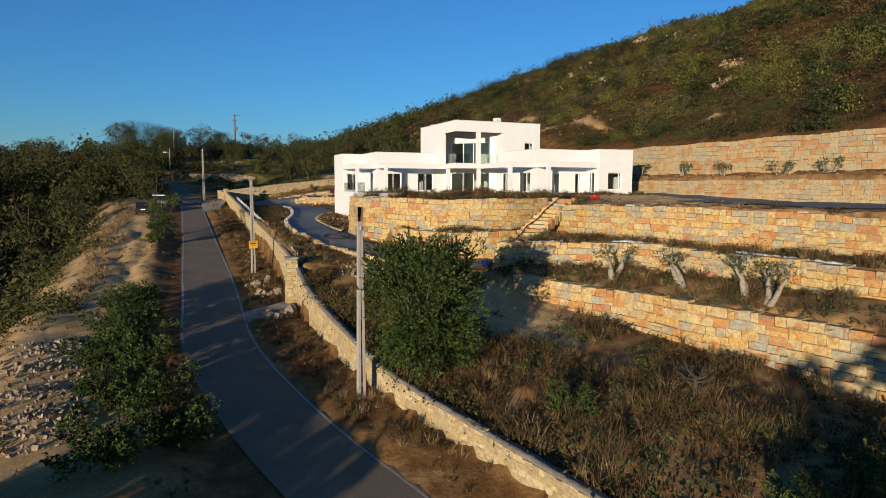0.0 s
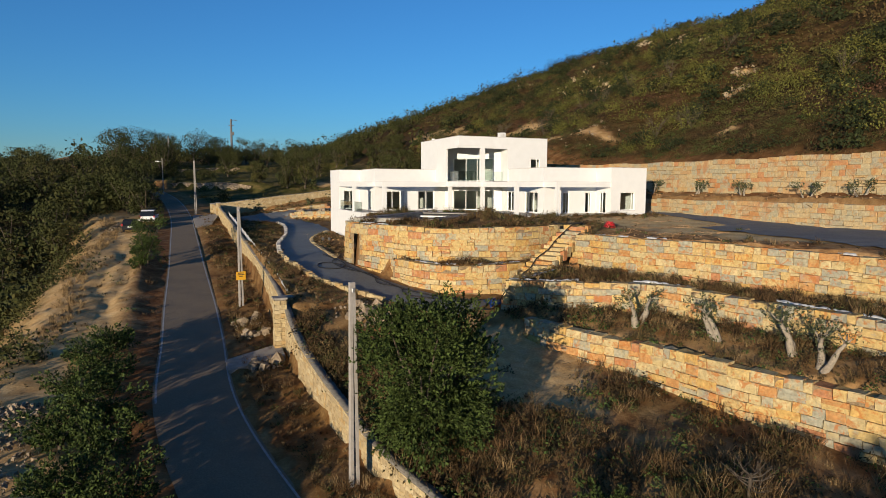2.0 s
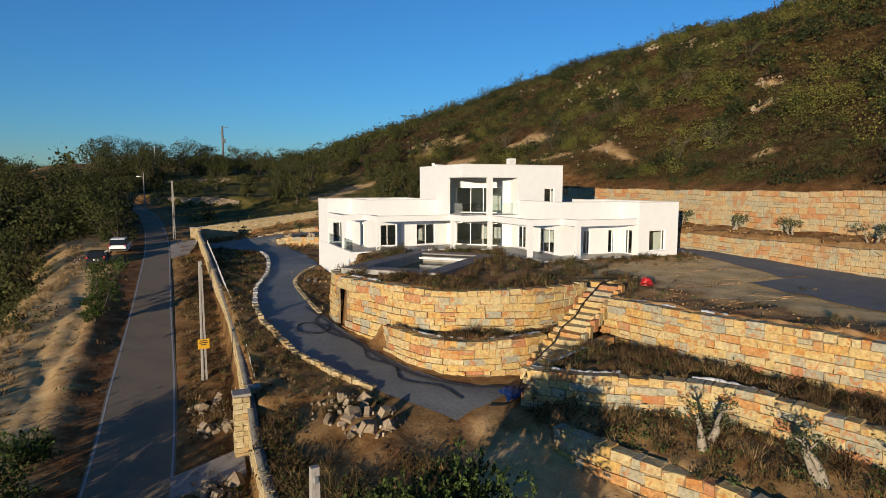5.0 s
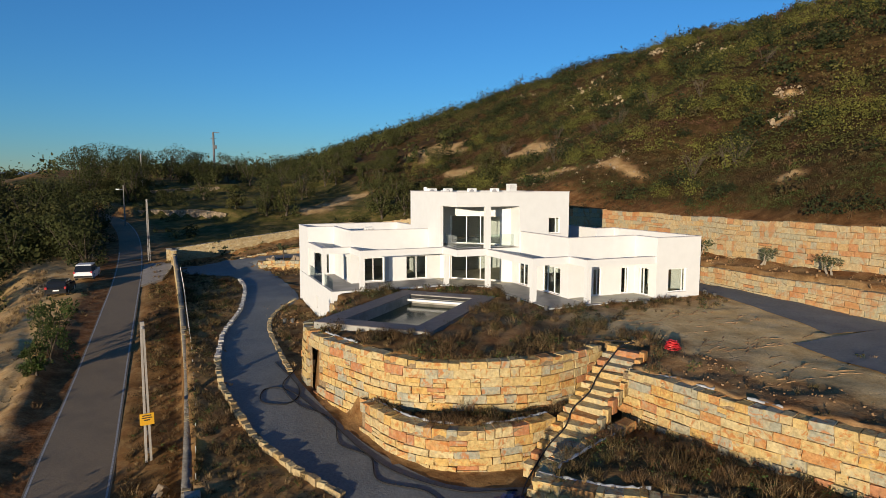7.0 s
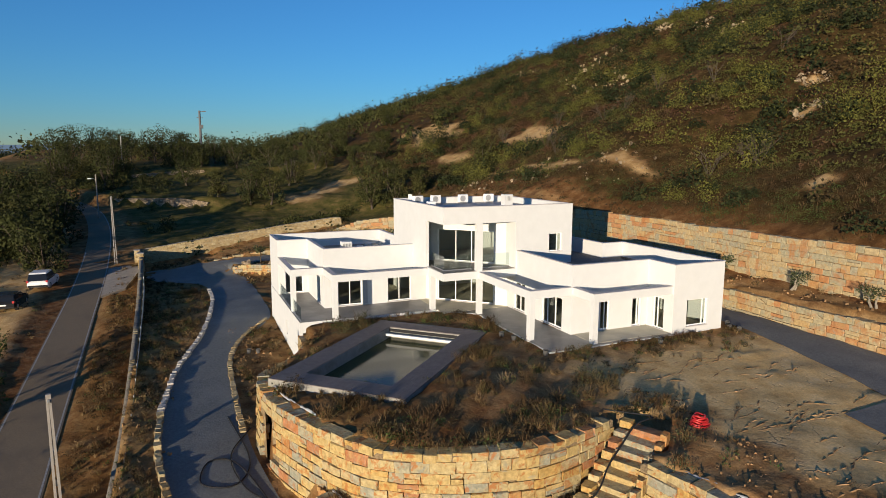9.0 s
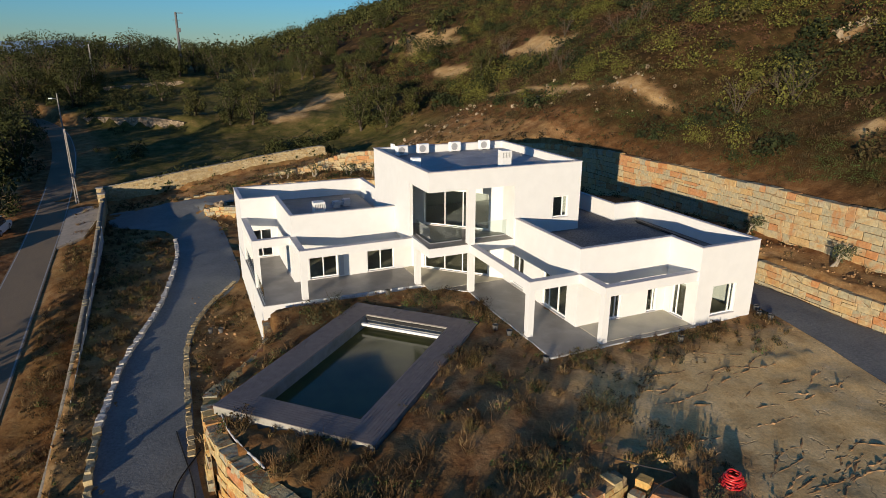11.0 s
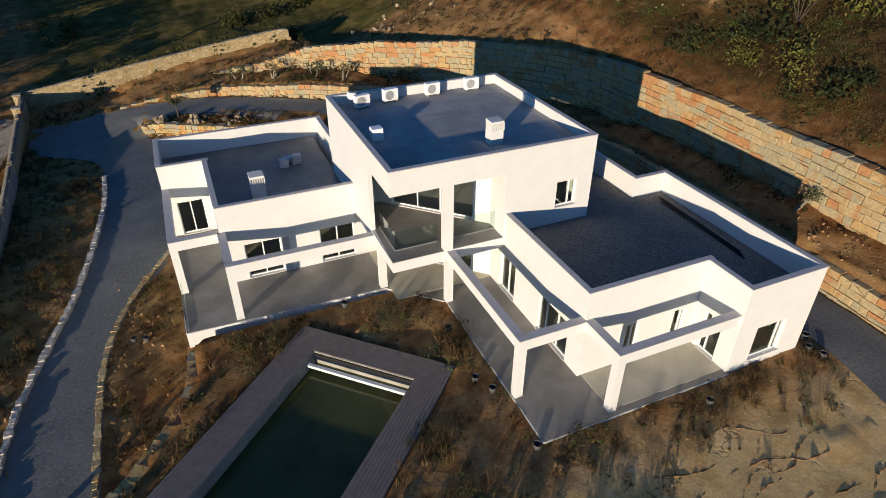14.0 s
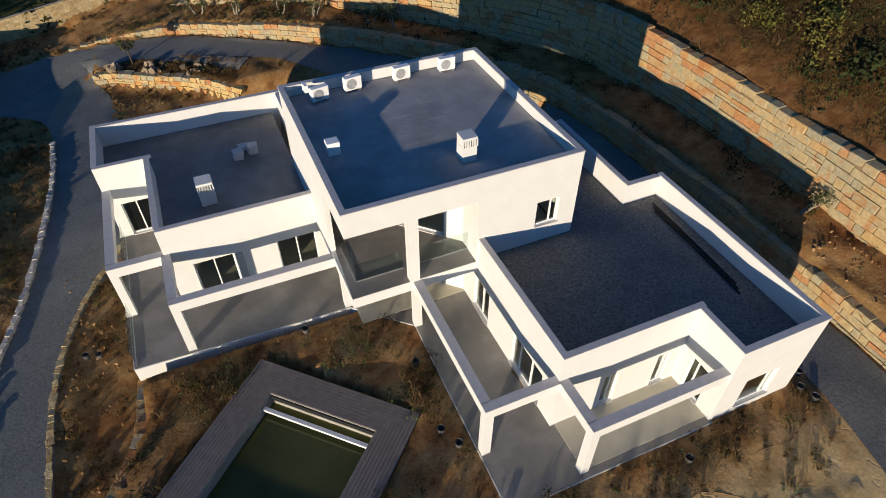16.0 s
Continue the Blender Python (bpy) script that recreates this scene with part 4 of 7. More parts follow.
def membrane(line, label, seed, inset=0.66, lift=-0.02, flip=False):
    """Torn edge of pale fabric showing behind the top stones of a wall."""
    rnd = random.Random(seed)
    p, s = resample(line, 0.16)
    d = np.gradient(p[:, :2], axis=0)
    d /= np.linalg.norm(d, axis=1)[:, None]
    side = np.stack([-d[:, 1], d[:, 0]], 1) * (-1 if flip else 1)
    n = len(p)
    w = 0.05 + 0.07 * np.abs(np.interp(s, np.arange(0, s[-1] + 1, 0.6), [rnd.uniform(-1, 1) for _ in np.arange(0, s[-1] + 1, 0.6)]))
    up = np.array([rnd.uniform(0.0, 0.09) for _ in range(n)])
    a = np.column_stack([p[:, :2] + side * inset, p[:, 2] + lift])
    b = np.column_stack([p[:, :2] + side * (inset + 0.03), p[:, 2] + lift + 0.05 + up])
    c = np.column_stack([p[:, :2] + side * (inset + w[:, None]), p[:, 2] + lift + 0.01])
    shown = [rnd.random() < 0.5 for _ in range(n // 9 + 1)]
    f = [[k * n + i, k * n + i + 1, (k + 1) * n + i + 1, (k + 1) * n + i] for k in range(2) for i in range(n - 1) if shown[i // 9]]
    ob = joined("membrane", [(np.concatenate([a, b, c]), np.array(f))], M_FABRIC)
    return tagged(ob, label, "fabric", kind="stuff")


membrane(MIDDLE, "torn white fabric edge behind the terrace wall", 1)
membrane(MIDDLE_SIDE, "torn white fabric edge beside the stairs", 2, flip=True)
membrane(UPPER, "torn white fabric edge on top of the terrace wall", 3)
membrane(BED, "torn white fabric edge in the planting bed", 4)
membrane(ROUND[:6], "torn white fabric edge above the round wall", 5)


# ---- paving ----
def loft_paving(name, left, right, label, mat, lift=0.035, across=10):
    n = 90
    L, R = [resample(q, 0.5)[0] for q in (left, right)]
    L, R = [np.stack([np.interp(np.linspace(0, 1, n), np.linspace(0, 1, len(q)), q[:, c]) for c in (0, 1)], 1) for q in (L, R)]
    k = np.linspace(0, 1, across)[None, :, None]
    P = L[:, None] * (1 - k) + R[:, None] * k
    z = land(P[..., 0], P[..., 1])[0]
    z = np.minimum(z, np.median(z, axis=1)[:, None] + 0.6)
    v = np.concatenate([P, (z + lift)[..., None]], -1).reshape(-1, 3)
    i = np.arange(n - 1)[:, None] * across + np.arange(across - 1)[None, :]
    f = np.stack([i, i + across, i + across + 1, i + 1], -1).reshape(-1, 4)
    ob = joined(name, [(v, f)], mat)
    ob.data.shade_smooth()
    return tagged(ob, label, "driveway", kind="structure")


loft_paving("driveway", DRIVE_L, DRIVE_R, "winding stamped grey concrete driveway", M_DRIVE)
loft_paving("driveway", BACK_L, BACK_R, "stamped grey concrete drive behind the house", M_DRIVE, 0.05)


loft_paving("path", [(20.6, 93.9), (22.8, 93.1), (25.0, 92.0), (27.6, 90.4)], [(20.5, 93.7), (22.4, 92.6), (24.3, 91.1), (26.4, 88.9)], "pale concrete strip behind the planted island", M_CAP, 0.06)
loft_paving("driveway", PAD_L, PAD_R, "square parking pad of stamped grey concrete", M_DRIVE, 0.07)


def kerb_row(line, seed, name="kerb", size=0.34, kit=None, high=1.0):
    rnd = random.Random(seed)
    p, s = resample([(x, y, 0) for x, y in line], size)
    ob = thing(name, "row of rough pale kerb stones beside the driveway", "kerb", kind="structure")
    for k in range(len(p) - 1):
        a, b = p[k], p[k + 1]
        z = ground_z(a[0], a[1]) + 0.09
        stone = new("stone", (kit or WHITE_STONES)[rnd.randrange(5)])
        stone.parent = ob
        stone.matrix_basis = Matrix.LocRotScale((a[0], a[1], z), Euler((rnd.uniform(-.1, .1), rnd.uniform(-.1, .1), math.atan2(b[1] - a[1], b[0] - a[0]) + rnd.uniform(-.2, .2))),
                                                (size * rnd.uniform(.8, 1.1), rnd.uniform(.2, .36), rnd.uniform(.22, .34) * high))
    return ob


WHITE_STONES = [block_mesh("kerb_stone", 70 + k, M_KERB) for k in range(5)]
kerb_row(DRIVE_L[5:10], 21)
kerb_row(DRIVE_L[1:6], 23, size=0.5, kit=RUBBLE, high=1.1)
kerb_row([(13.0, 54.0), (13.0, 58.0), (13.2, 64.8), (14.4, 69.5), (16.9, 74.2)], 22, size=0.4, kit=RUBBLE, high=0.28)


for name, pts in (("apron", [(3.3, 37.9), (6.4, 38.2), (6.5, 40.9), (3.3, 39.6)]), ("apron", [(3.0, 90.0), (5.1, 91.4), (5.9, 95.3), (6.3, 99.4), (4.6, 101.5), (2.8, 101.0), (2.9, 95.0)])):
    bm = bmesh.new()
    zs = max(ground_z(*q) for q in pts) + 0.06
    low = [bm.verts.new((x, y, ground_z(x, y) - 0.3)) for x, y in pts]
    top = [bm.verts.new((x, y, ground_z(x, y) + 0.22)) for x, y in pts]
    bm.faces.new(top)
    for k in range(len(pts)):
        bm.faces.new((low[k], low[(k + 1) % len(pts)], top[(k + 1) % len(pts)], top[k]))
    bmesh.ops.recalc_face_normals(bm, faces=bm.faces[:])
    tagged(new("pavement", finish(bm, "pavement", M_CEMENT)), "pale concrete apron between lane and gate", "pavement", kind="structure")

# ---- the villa ----
ZR, ZT, ZB = 4.30, 7.48, 2.98


def prism(bm, pts, z0, z1):
    a, b = [bm.verts.new((x, y, z0)) for x, y in pts], [bm.verts.new((x, y, z1)) for x, y in pts]
    bm.faces.new(a[::-1]), bm.faces.new(b)
    for i in range(len(pts)):
        j = (i + 1) % len(pts)
        bm.faces.new((a[i], a[j], b[j], b[i]))
    bmesh.ops.recalc_face_normals(bm, faces=bm.faces[:])
    return bm


villa = thing("villa", "white rendered two-storey flat-roofed villa with open porches and glass balustrades", "house")


def window(a, turn, width, z0, z1, splits=(0.5,), depth=0.08, bar=0.06, inset=0.12):
    """A framed glazed opening. a: x, y of its left end on the outer face; turn: degrees of the wall's direction."""
    edges = [0, *splits, 1]
    holes = [(s * width + bar * (1 if s == 0 else 0.5), e * width - bar * (1 if e == 1 else 0.5), z0 + bar, z1 - bar) for s, e in zip(edges, edges[1:])]
    bm = wall_with_openings(bmesh.new(), 0, inset, depth, 0, width, z0, z1, holes)
    w = part("window", bm, M_FRAME, villa, "white framed sliding glass door" if z0 < 0.3 else "white framed window")
    w.matrix_basis = pose(a[0], a[1], 0, 0, 0, turn)
    for s, e in zip(edges, edges[1:]):
        pane = part("pane", boxes((s * width + bar * 0.5, inset + 0.03, z0 + bar * 0.5, e * width - bar * 0.5, inset + 0.045, z1 - bar * 0.5)), M_GLASS, w, "dark reflecting pane")
        pane.visible_shadow = False
    part("sill", boxes((-0.04, -0.05, z0 - 0.05, width + 0.04, inset, z0 - 0.002)), M_COPING, w, "grey stone sill")
    return w


def wall(axis, at, thick, a0, a1, z0, z1, holes=()):
    return part("wall", wall_with_openings(bmesh.new(), axis, at, thick, a0, a1, z0, z1, holes), M_WHITE, villa)


T = 0.21
# left wing
W1, W2 = (20.85, 22.65, 0.08, 2.05), (24.65, 26.5, 0.08, 2.05)
wall(0, 65.05, T, 19.85, 27.75, 0, ZR, [W1, W2])
window((20.85, 65.05), 0, 1.8, 0.08, 2.05)
window((24.65, 65.05), 0, 1.85, 0.08, 2.05)
part("shutter", boxes((22.70, 64.98, 0.1, 23.05, 65.03, 2.05)), M_SHUTTER, villa, "grey folded shutter beside the door")
wall(1, 19.85, T, 65.26, 70.95, 0, ZR, [(66.3, 67.6, 0.05, 2.05)])
window((19.85, 67.6), -90, 1.3, 0.05, 2.05)
wall(0, 70.95, T, 17.5, 19.85, 0, ZR, [(18.05, 19.45, 0.05, 2.05)])
window((18.05, 70.95), 0, 1.4, 0.05, 2.05)
wall(1, 17.5, T, 71.16, 75.1, 0, ZR)
wall(1, 17.47, T, 61.9, 75.1, -3.6, -0.012, [(67.0, 67.5, -2.2, -1.2)])
wall(0, 74.89, T, 17.71, 27.4, -3.2, ZR)
wall(1, 27.1, T, 69.4, 74.89, 0, ZR)
# tower
wall(1, 26.65, T, 62.3, 69.4, 3.05, ZT)
wall(1, 26.65, T, 59.41, 62.3, 6.36, ZT)
wall(0, 59.2, T, 26.65, 29.15, 6.36, ZT)
wall(0, 59.2, T, 29.6, 32.2, 6.36, ZT)
part("column", boxes((29.15, 59.2, 3.05, 29.6, 59.55, ZT)), M_WHITE, villa)
wall(0, 59.2, T, 32.2, 36.69, 3.05, ZT, [(34.95, 36.05, 4.1, 5.42)])
window((34.95, 59.2), 0, 1.1, 4.1, 5.42, (0.68,))
wall(1, 36.69, T, 59.2, 69.19, 3.05, ZT)
wall(0, 69.19, T, 26.86, 36.9, -0.5, ZT)
# the glazed diagonal, on both floors
for z0, z1, sill, head in ((0, 2.5, 0.06, 2.15), (3.05, 6.79, 3.12, 5.5)):
    bm = bmesh.new()
    wall_with_openings(bm, 0, 0, T, 0, 6.43, z0, z1, [(0.95, 5.4, sill, head)])
    d = part("wall", bm, M_WHITE, villa)
    d.matrix_basis = pose(27.75, 65.05, 0, 0, 0, -45)
    window((27.75 + 0.95 * 0.7071, 65.05 - 0.95 * 0.7071), -45, 4.45, sill, head, (0.32, 0.6))
wall(1, 32.2, T, 59.41, 60.6, 3.05, 6.79)
# right wing
wall(1, 32.3, T, 52.71, 60.6, 0, ZR, [(53.5, 55.9, 0.08, 2.05), (58.0, 59.5, 0.08, 2.05)])
window((32.3, 55.9), -90, 2.4, 0.08, 2.05, (0.25, 0.62))
window((32.3, 59.5), -90, 1.5, 0.08, 2.05)
wall(0, 52.5, T, 32.3, 38.3, 0, ZR, [(34.5, 35.2, 0.05, 2.0), (37.0, 37.7, 0.05, 2.0)])
window((34.5, 52.5), 0, 0.7, 0.05, 2.0, (0.55,))
window((37.0, 52.5), 0, 0.7, 0.05, 2.0, (0.7,))
wall(1, 38.2, T, 50.41, 52.5, 0, ZR, [(51.0, 52.0, 0.05, 2.05)])
window((38.2, 52.0), -90, 1.0, 0.05, 2.05, (0.35,))
wall(0, 50.2, T, 38.2, 42.09, -0.3, ZR, [(39.3, 41.0, 0.35, 2.05)])
window((39.3, 50.2), 0, 1.7, 0.35, 2.05, (0.82,))
wall(1, 42.09, T, 50.2, 60.0, -0.3, ZR)
wall(0, 59.79, T, 40.19, 42.09, -0.3, ZR)
wall(1, 40.19, T, 60.0, 66.0, -0.3, ZR)
wall(0, 65.79, T, 36.9, 40.19, -0.3, ZR)

# floors, ceilings and roofs
part("terrace_slab", prism(bmesh.new(), PORCH, -0.75, 0.0), M_PORCH, villa, "polished grey screed terrace floor")
edge = bmesh.new()
for a, b in zip(PORCH[1:6], PORCH[2:6]):
    d = (Vector(b) - Vector(a)).normalized()
    nrm = Vector((d.y, -d.x)) * 0.035
    prism(edge, [tuple(Vector(a) + nrm), tuple(Vector(b) + nrm), tuple(Vector(b) + nrm * 0.05), tuple(Vector(a) + nrm * 0.05)], -0.74, -0.015)
part("slab_edge", edge, M_WHITE, villa, "white slab edge")
for s in ((19.9, 65.3, -0.2, 27.2, 74.9, 0.02), (27.2, 60.4, -0.2, 36.9, 69.2, 0.02), (32.5, 50.4, -0.2, 42.1, 60.4, 0.02)):
    part("floor", boxes(s), M_INSIDE, villa)
part("balcony_slab", prism(bmesh.new(), [(26.65, 59.2), (32.3, 59.2), (32.3, 60.6), (27.85, 65.04), (26.65, 65.04)], 2.52, 3.05), M_WHITE, villa)
part("balcony_floor", prism(bmesh.new(), [(26.66, 59.21), (32.2, 59.21), (32.2, 60.6), (27.9, 64.9), (26.95, 64.9)], 3.052, 3.075), M_PORCH, villa, "grey balcony floor")
part("ceiling_slab", prism(bmesh.new(), [(27.9, 69.1), (27.9, 65.1), (32.4, 60.6), (36.6, 60.6), (36.6, 69.1)], 2.6, 3.04), M_WHITE, villa)
part("roof", prism(bmesh.new(), [(20.0, 65.2), (26.7, 65.2), (26.7, 74.93), (17.65, 74.93), (17.65, 71.1), (20.0, 71.1)], 2.9, 3.15), M_ROOF, villa, "dark damp screed roof")
part("roof", boxes((26.8, 59.35, 6.8, 36.75, 69.25, 6.975)), M_ROOF, villa, "grey screed roof under loose slabs")
slab_rnd = random.Random(44)
for row in range(13):
    sy, sx = 59.45 + 0.74 * row, 26.9 - (0.62 if row % 2 else 0.0)
    while sx < 36.66:
        x0, x1 = max(sx, 26.88), min(sx + 1.24, 36.68)
        if x1 - x0 > 0.1:
            slab = part("roof_slab", boxes((x0 - (x0 + x1) / 2 + 0.002, -0.368, -0.02, x1 - (x0 + x1) / 2 - 0.002, 0.368, 0.02)), M_ROOF_PALE, villa)
            slab.matrix_basis = pose((x0 + x1) / 2, sy + 0.37, 6.992 + slab_rnd.uniform(0, 0.003), slab_rnd.uniform(-.15, .15), slab_rnd.uniform(-.12, .12), slab_rnd.uniform(-.1, .1))
        sx += 1.24
part("roof", prism(bmesh.new(), [(32.4, 52.6), (38.3, 52.6), (38.3, 50.3), (42.13, 50.3), (42.13, 59.83), (40.23, 59.83), (40.23, 65.83), (36.85, 65.83), (36.85, 59.3), (32.4, 59.3)], 2.9, 3.2), M_GRAVEL, villa, "dark gravel-covered roof")


def coping(a, b, at, axis, z):
    w = T + 0.06
    s = (a, at - 0.03, z, b, at - 0.03 + w, z + 0.05) if axis == 0 else (at - 0.03, a, z, at - 0.03 + w, b, z + 0.05)
    part("coping", boxes(s, bevel=0.008), M_COPING, villa, "grey stone coping")


for axis, at, a, b in ((0, 65.05, 19.85, 26.65), (1, 19.85, 65.29, 70.92), (0, 70.95, 17.5, 20.18), (1, 17.5, 71.19, 74.86), (0, 74.89, 17.47, 27.4), (1, 27.1, 69.4, 74.77)):
    coping(a, b, at, axis, ZR)
for axis, at, a, b in ((0, 59.2, 26.62, 36.93), (1, 26.65, 59.44, 69.16), (1, 36.69, 59.44, 69.16), (0, 69.19, 26.62, 36.93)):
    coping(a, b, at, axis, ZT)
for axis, at, a, b in ((1, 32.3, 52.74, 59.2), (0, 52.5, 32.27, 38.5), (1, 38.2, 50.44, 52.47), (0, 50.2, 38.17, 42.33), (1, 42.09, 50.44, 60.03), (0, 59.79, 40.19, 41.97), (1, 40.19, 60.03, 66.0)):
    coping(a, b, at, axis, ZR)

# porch frames
for x, y in ((17.5, 65.0), (19.75, 61.9), (26.75, 61.62), (29.3, 59.25), (29.3, 52.42), (32.3, 50.3)):
    part("column", boxes((x, y, 0, x + 0.35, y + 0.35, 2.5)), M_WHITE, villa)
for s in ((17.5, 65.35, 17.85, 70.95), (17.5, 65.0, 19.85, 65.35), (19.75, 62.25, 20.1, 65.05), (19.75, 61.9, 26.65, 62.25), (29.3, 52.77, 29.65, 59.2), (29.3, 52.42, 32.3, 52.77),
          (32.3, 50.65, 32.65, 52.5), (32.3, 50.3, 38.2, 50.65)):
    part("beam", boxes((s[0], s[1], 2.5, s[2], s[3], ZB)), M_WHITE, villa)
    part("beam_cap", boxes((s[0] - 0.015, s[1] - 0.015, ZB, s[2] + 0.015, s[3] + 0.015, ZB + 0.03)), M_COPING, villa, "grey beam cap")

# glass balustrades
def balustrade(a, b, z, h=1.0):
    a, b = Vector(a), Vector(b)
    d = (b - a).normalized()
    nrm = Vector((-d.y, d.x)) * 0.008
    g = part("balustrade", prism(bmesh.new(), [tuple(a - nrm), tuple(b - nrm), tuple(b + nrm), tuple(a + nrm)], z + 0.03, z + h), M_RAIL, villa, "frameless clear glass balustrade")
    g.visible_shadow = False
    nrm *= 2.5
    part("rail_shoe", prism(bmesh.new(), [tuple(a - nrm), tuple(b - nrm), tuple(b + nrm), tuple(a + nrm)], z, z + 0.06), M_STEEL, g, "steel base channel")


balustrade((27.08, 62.3), (27.08, 60.07), 3.075)
balustrade((27.08, 60.07), (29.15, 60.07), 3.075)
balustrade((29.6, 60.07), (32.18, 60.07), 3.075)
balustrade((17.6, 70.9), (17.6, 65.4), 0.0)
balustrade((17.6, 64.95), (17.6, 62.0), 0.0)


# ---- the pool ----
def pool_corner(k, inset):
    p = [Vector(q) for q in POOL]
    a, b, c = p[k - 1], p[k], p[(k + 1) % 4]
    return b + (a - b).normalized() * inset + (c - b).normalized() * inset


pool = thing("swimming_pool", "unfinished swimming pool with greenish shallow water and grey deck surround", "pool")
RIM = 1.32
rows = 9
for k in range(4):
    for r in range(rows):
        i0, i1 = RIM * r / rows + 0.006, RIM * (r + 1) / rows - 0.006
        a, b = (pool_corner(k, i0), pool_corner((k + 1) % 4, i0)), (pool_corner(k, i1), pool_corner((k + 1) % 4, i1))
        part("board", prism(bmesh.new(), [tuple(a[0]), tuple(a[1]), tuple(b[1]), tuple(b[0])], 0.03, 0.07), M_DECK, pool)
frame_bm = bmesh.new()
for k in range(4):
    o0, o1, i0, i1 = pool_corner(k, 0.02), pool_corner((k + 1) % 4, 0.02), pool_corner(k, RIM + 0.02), pool_corner((k + 1) % 4, RIM + 0.02)
    prism(frame_bm, [tuple(o0), tuple(o1), tuple(i1), tuple(i0)], -2.15, 0.028)
part("basin_wall", frame_bm, M_POOL, pool, "grey rendered basin wall")
inner = [tuple(pool_corner(k, RIM)) for k in range(4)]
part("basin_floor", prism(bmesh.new(), inner, -2.1, -1.7), M_POOL, pool)
water = part("water", prism(bmesh.new(), [tuple(pool_corner(k, RIM + 0.002)) for k in range(4)], -0.7, -0.6), M_WATER, pool, "still green-brown water")
ib, ir, il = Vector(inner[0]), Vector(inner[1]), Vector(inner[3])
dv = (il - ib).normalized()
part("cover_beam", prism(bmesh.new(), [tuple(ib + dv * 0.5), tuple(ir + dv * 0.5), tuple(ir + dv * 0.66), tuple(ib + dv * 0.66)], -0.34, -0.2), M_WHITE, pool, "white beam of the pool cover niche")
# solid black strip in place of the shade in the slot
part("cover_slot", prism(bmesh.new(), [tuple(ib + dv * 0.004), tuple(ir + dv * 0.004), tuple(ir + dv * 0.09), tuple(ib + dv * 0.09)], -0.2, -0.02), M_BLACK, pool, "black strip standing for the dark slot below the pool rim")


# ---- plants ----
def leaf_quads(centres, sizes, rng, upright=0.0, along=None, face=None):
    """Small leaf quads, randomly turned, or facing more or less along 'face': verts and faces."""
    n = len(centres)
    if face is not None:
        f = face / np.maximum(1e-6, np.linalg.norm(face, axis=1))[:, None] + rng.normal(size=(n, 3)) * 0.42
        a = np.cross(f, rng.normal(size=(n, 3)))
        a /= np.linalg.norm(a, axis=1)[:, None]
        b = np.cross(f, a)
        b /= np.linalg.norm(b, axis=1)[:, None]
        s = np.asarray(sizes).reshape(-1, 1)
        a, b = a * s, b * s * 0.6
        return np.stack([centres - a, centres - b * 0.9, centres + a, centres + b], 1).reshape(-1, 3), np.arange(4 * n).reshape(-1, 4)
    a = rng.normal(size=(n, 3)) if along is None else along.copy()
    a[:, 2] = a[:, 2] * (1 - upright) + upright * 1.5
    a /= np.linalg.norm(a, axis=1)[:, None]
    b = np.cross(a, rng.normal(size=(n, 3)))
    b /= np.linalg.norm(b, axis=1)[:, None]
    s = np.asarray(sizes).reshape(-1, 1)
    a, b = a * s, b * s * 0.55
    v = np.stack([centres - a, centres - b * 0.9, centres + a, centres + b], 1).reshape(-1, 3)
    return v, np.arange(4 * n).reshape(-1, 4)


def clump_points(rng, n, blobs):
    """Points on and in a set of blobs (x, y, z, r)."""
    blobs = np.asarray(blobs)
    k = rng.choice(len(blobs), n, p=blobs[:, 3] ** 2 / (blobs[:, 3] ** 2).sum())
    d = rng.normal(size=(n, 3))
    d /= np.linalg.norm(d, axis=1)[:, None]
    r = blobs[k, 3] * rng.uniform(0.55, 1.08, n)
    d[:, 2] *= 0.85
    return blobs[k, :3] + d * r[:, None], d + np.array([0, 0, 0.15])


def sprig_points(rng, n, blobs, leaf):
    """Leaves gathered in small shoots that point outwards from a set of blobs: centres and directions."""
    per = 7
    tips, _ = clump_points(rng, n // per, blobs)
    mid = np.average(np.asarray(blobs)[:, :3], axis=0)
    axis = tips - mid + rng.normal(size=tips.shape) * 0.6 + np.array([0, 0, 0.5])
    axis /= np.linalg.norm(axis, axis=1)[:, None]
    a = np.repeat(axis, per, 0) + rng.normal(size=(len(tips) * per, 3)) * 0.55
    a /= np.linalg.norm(a, axis=1)[:, None]
    return np.repeat(tips, per, 0) + np.repeat(axis, per, 0) * rng.uniform(-2, 1.5, (len(a), 1)) * leaf + a * leaf, a


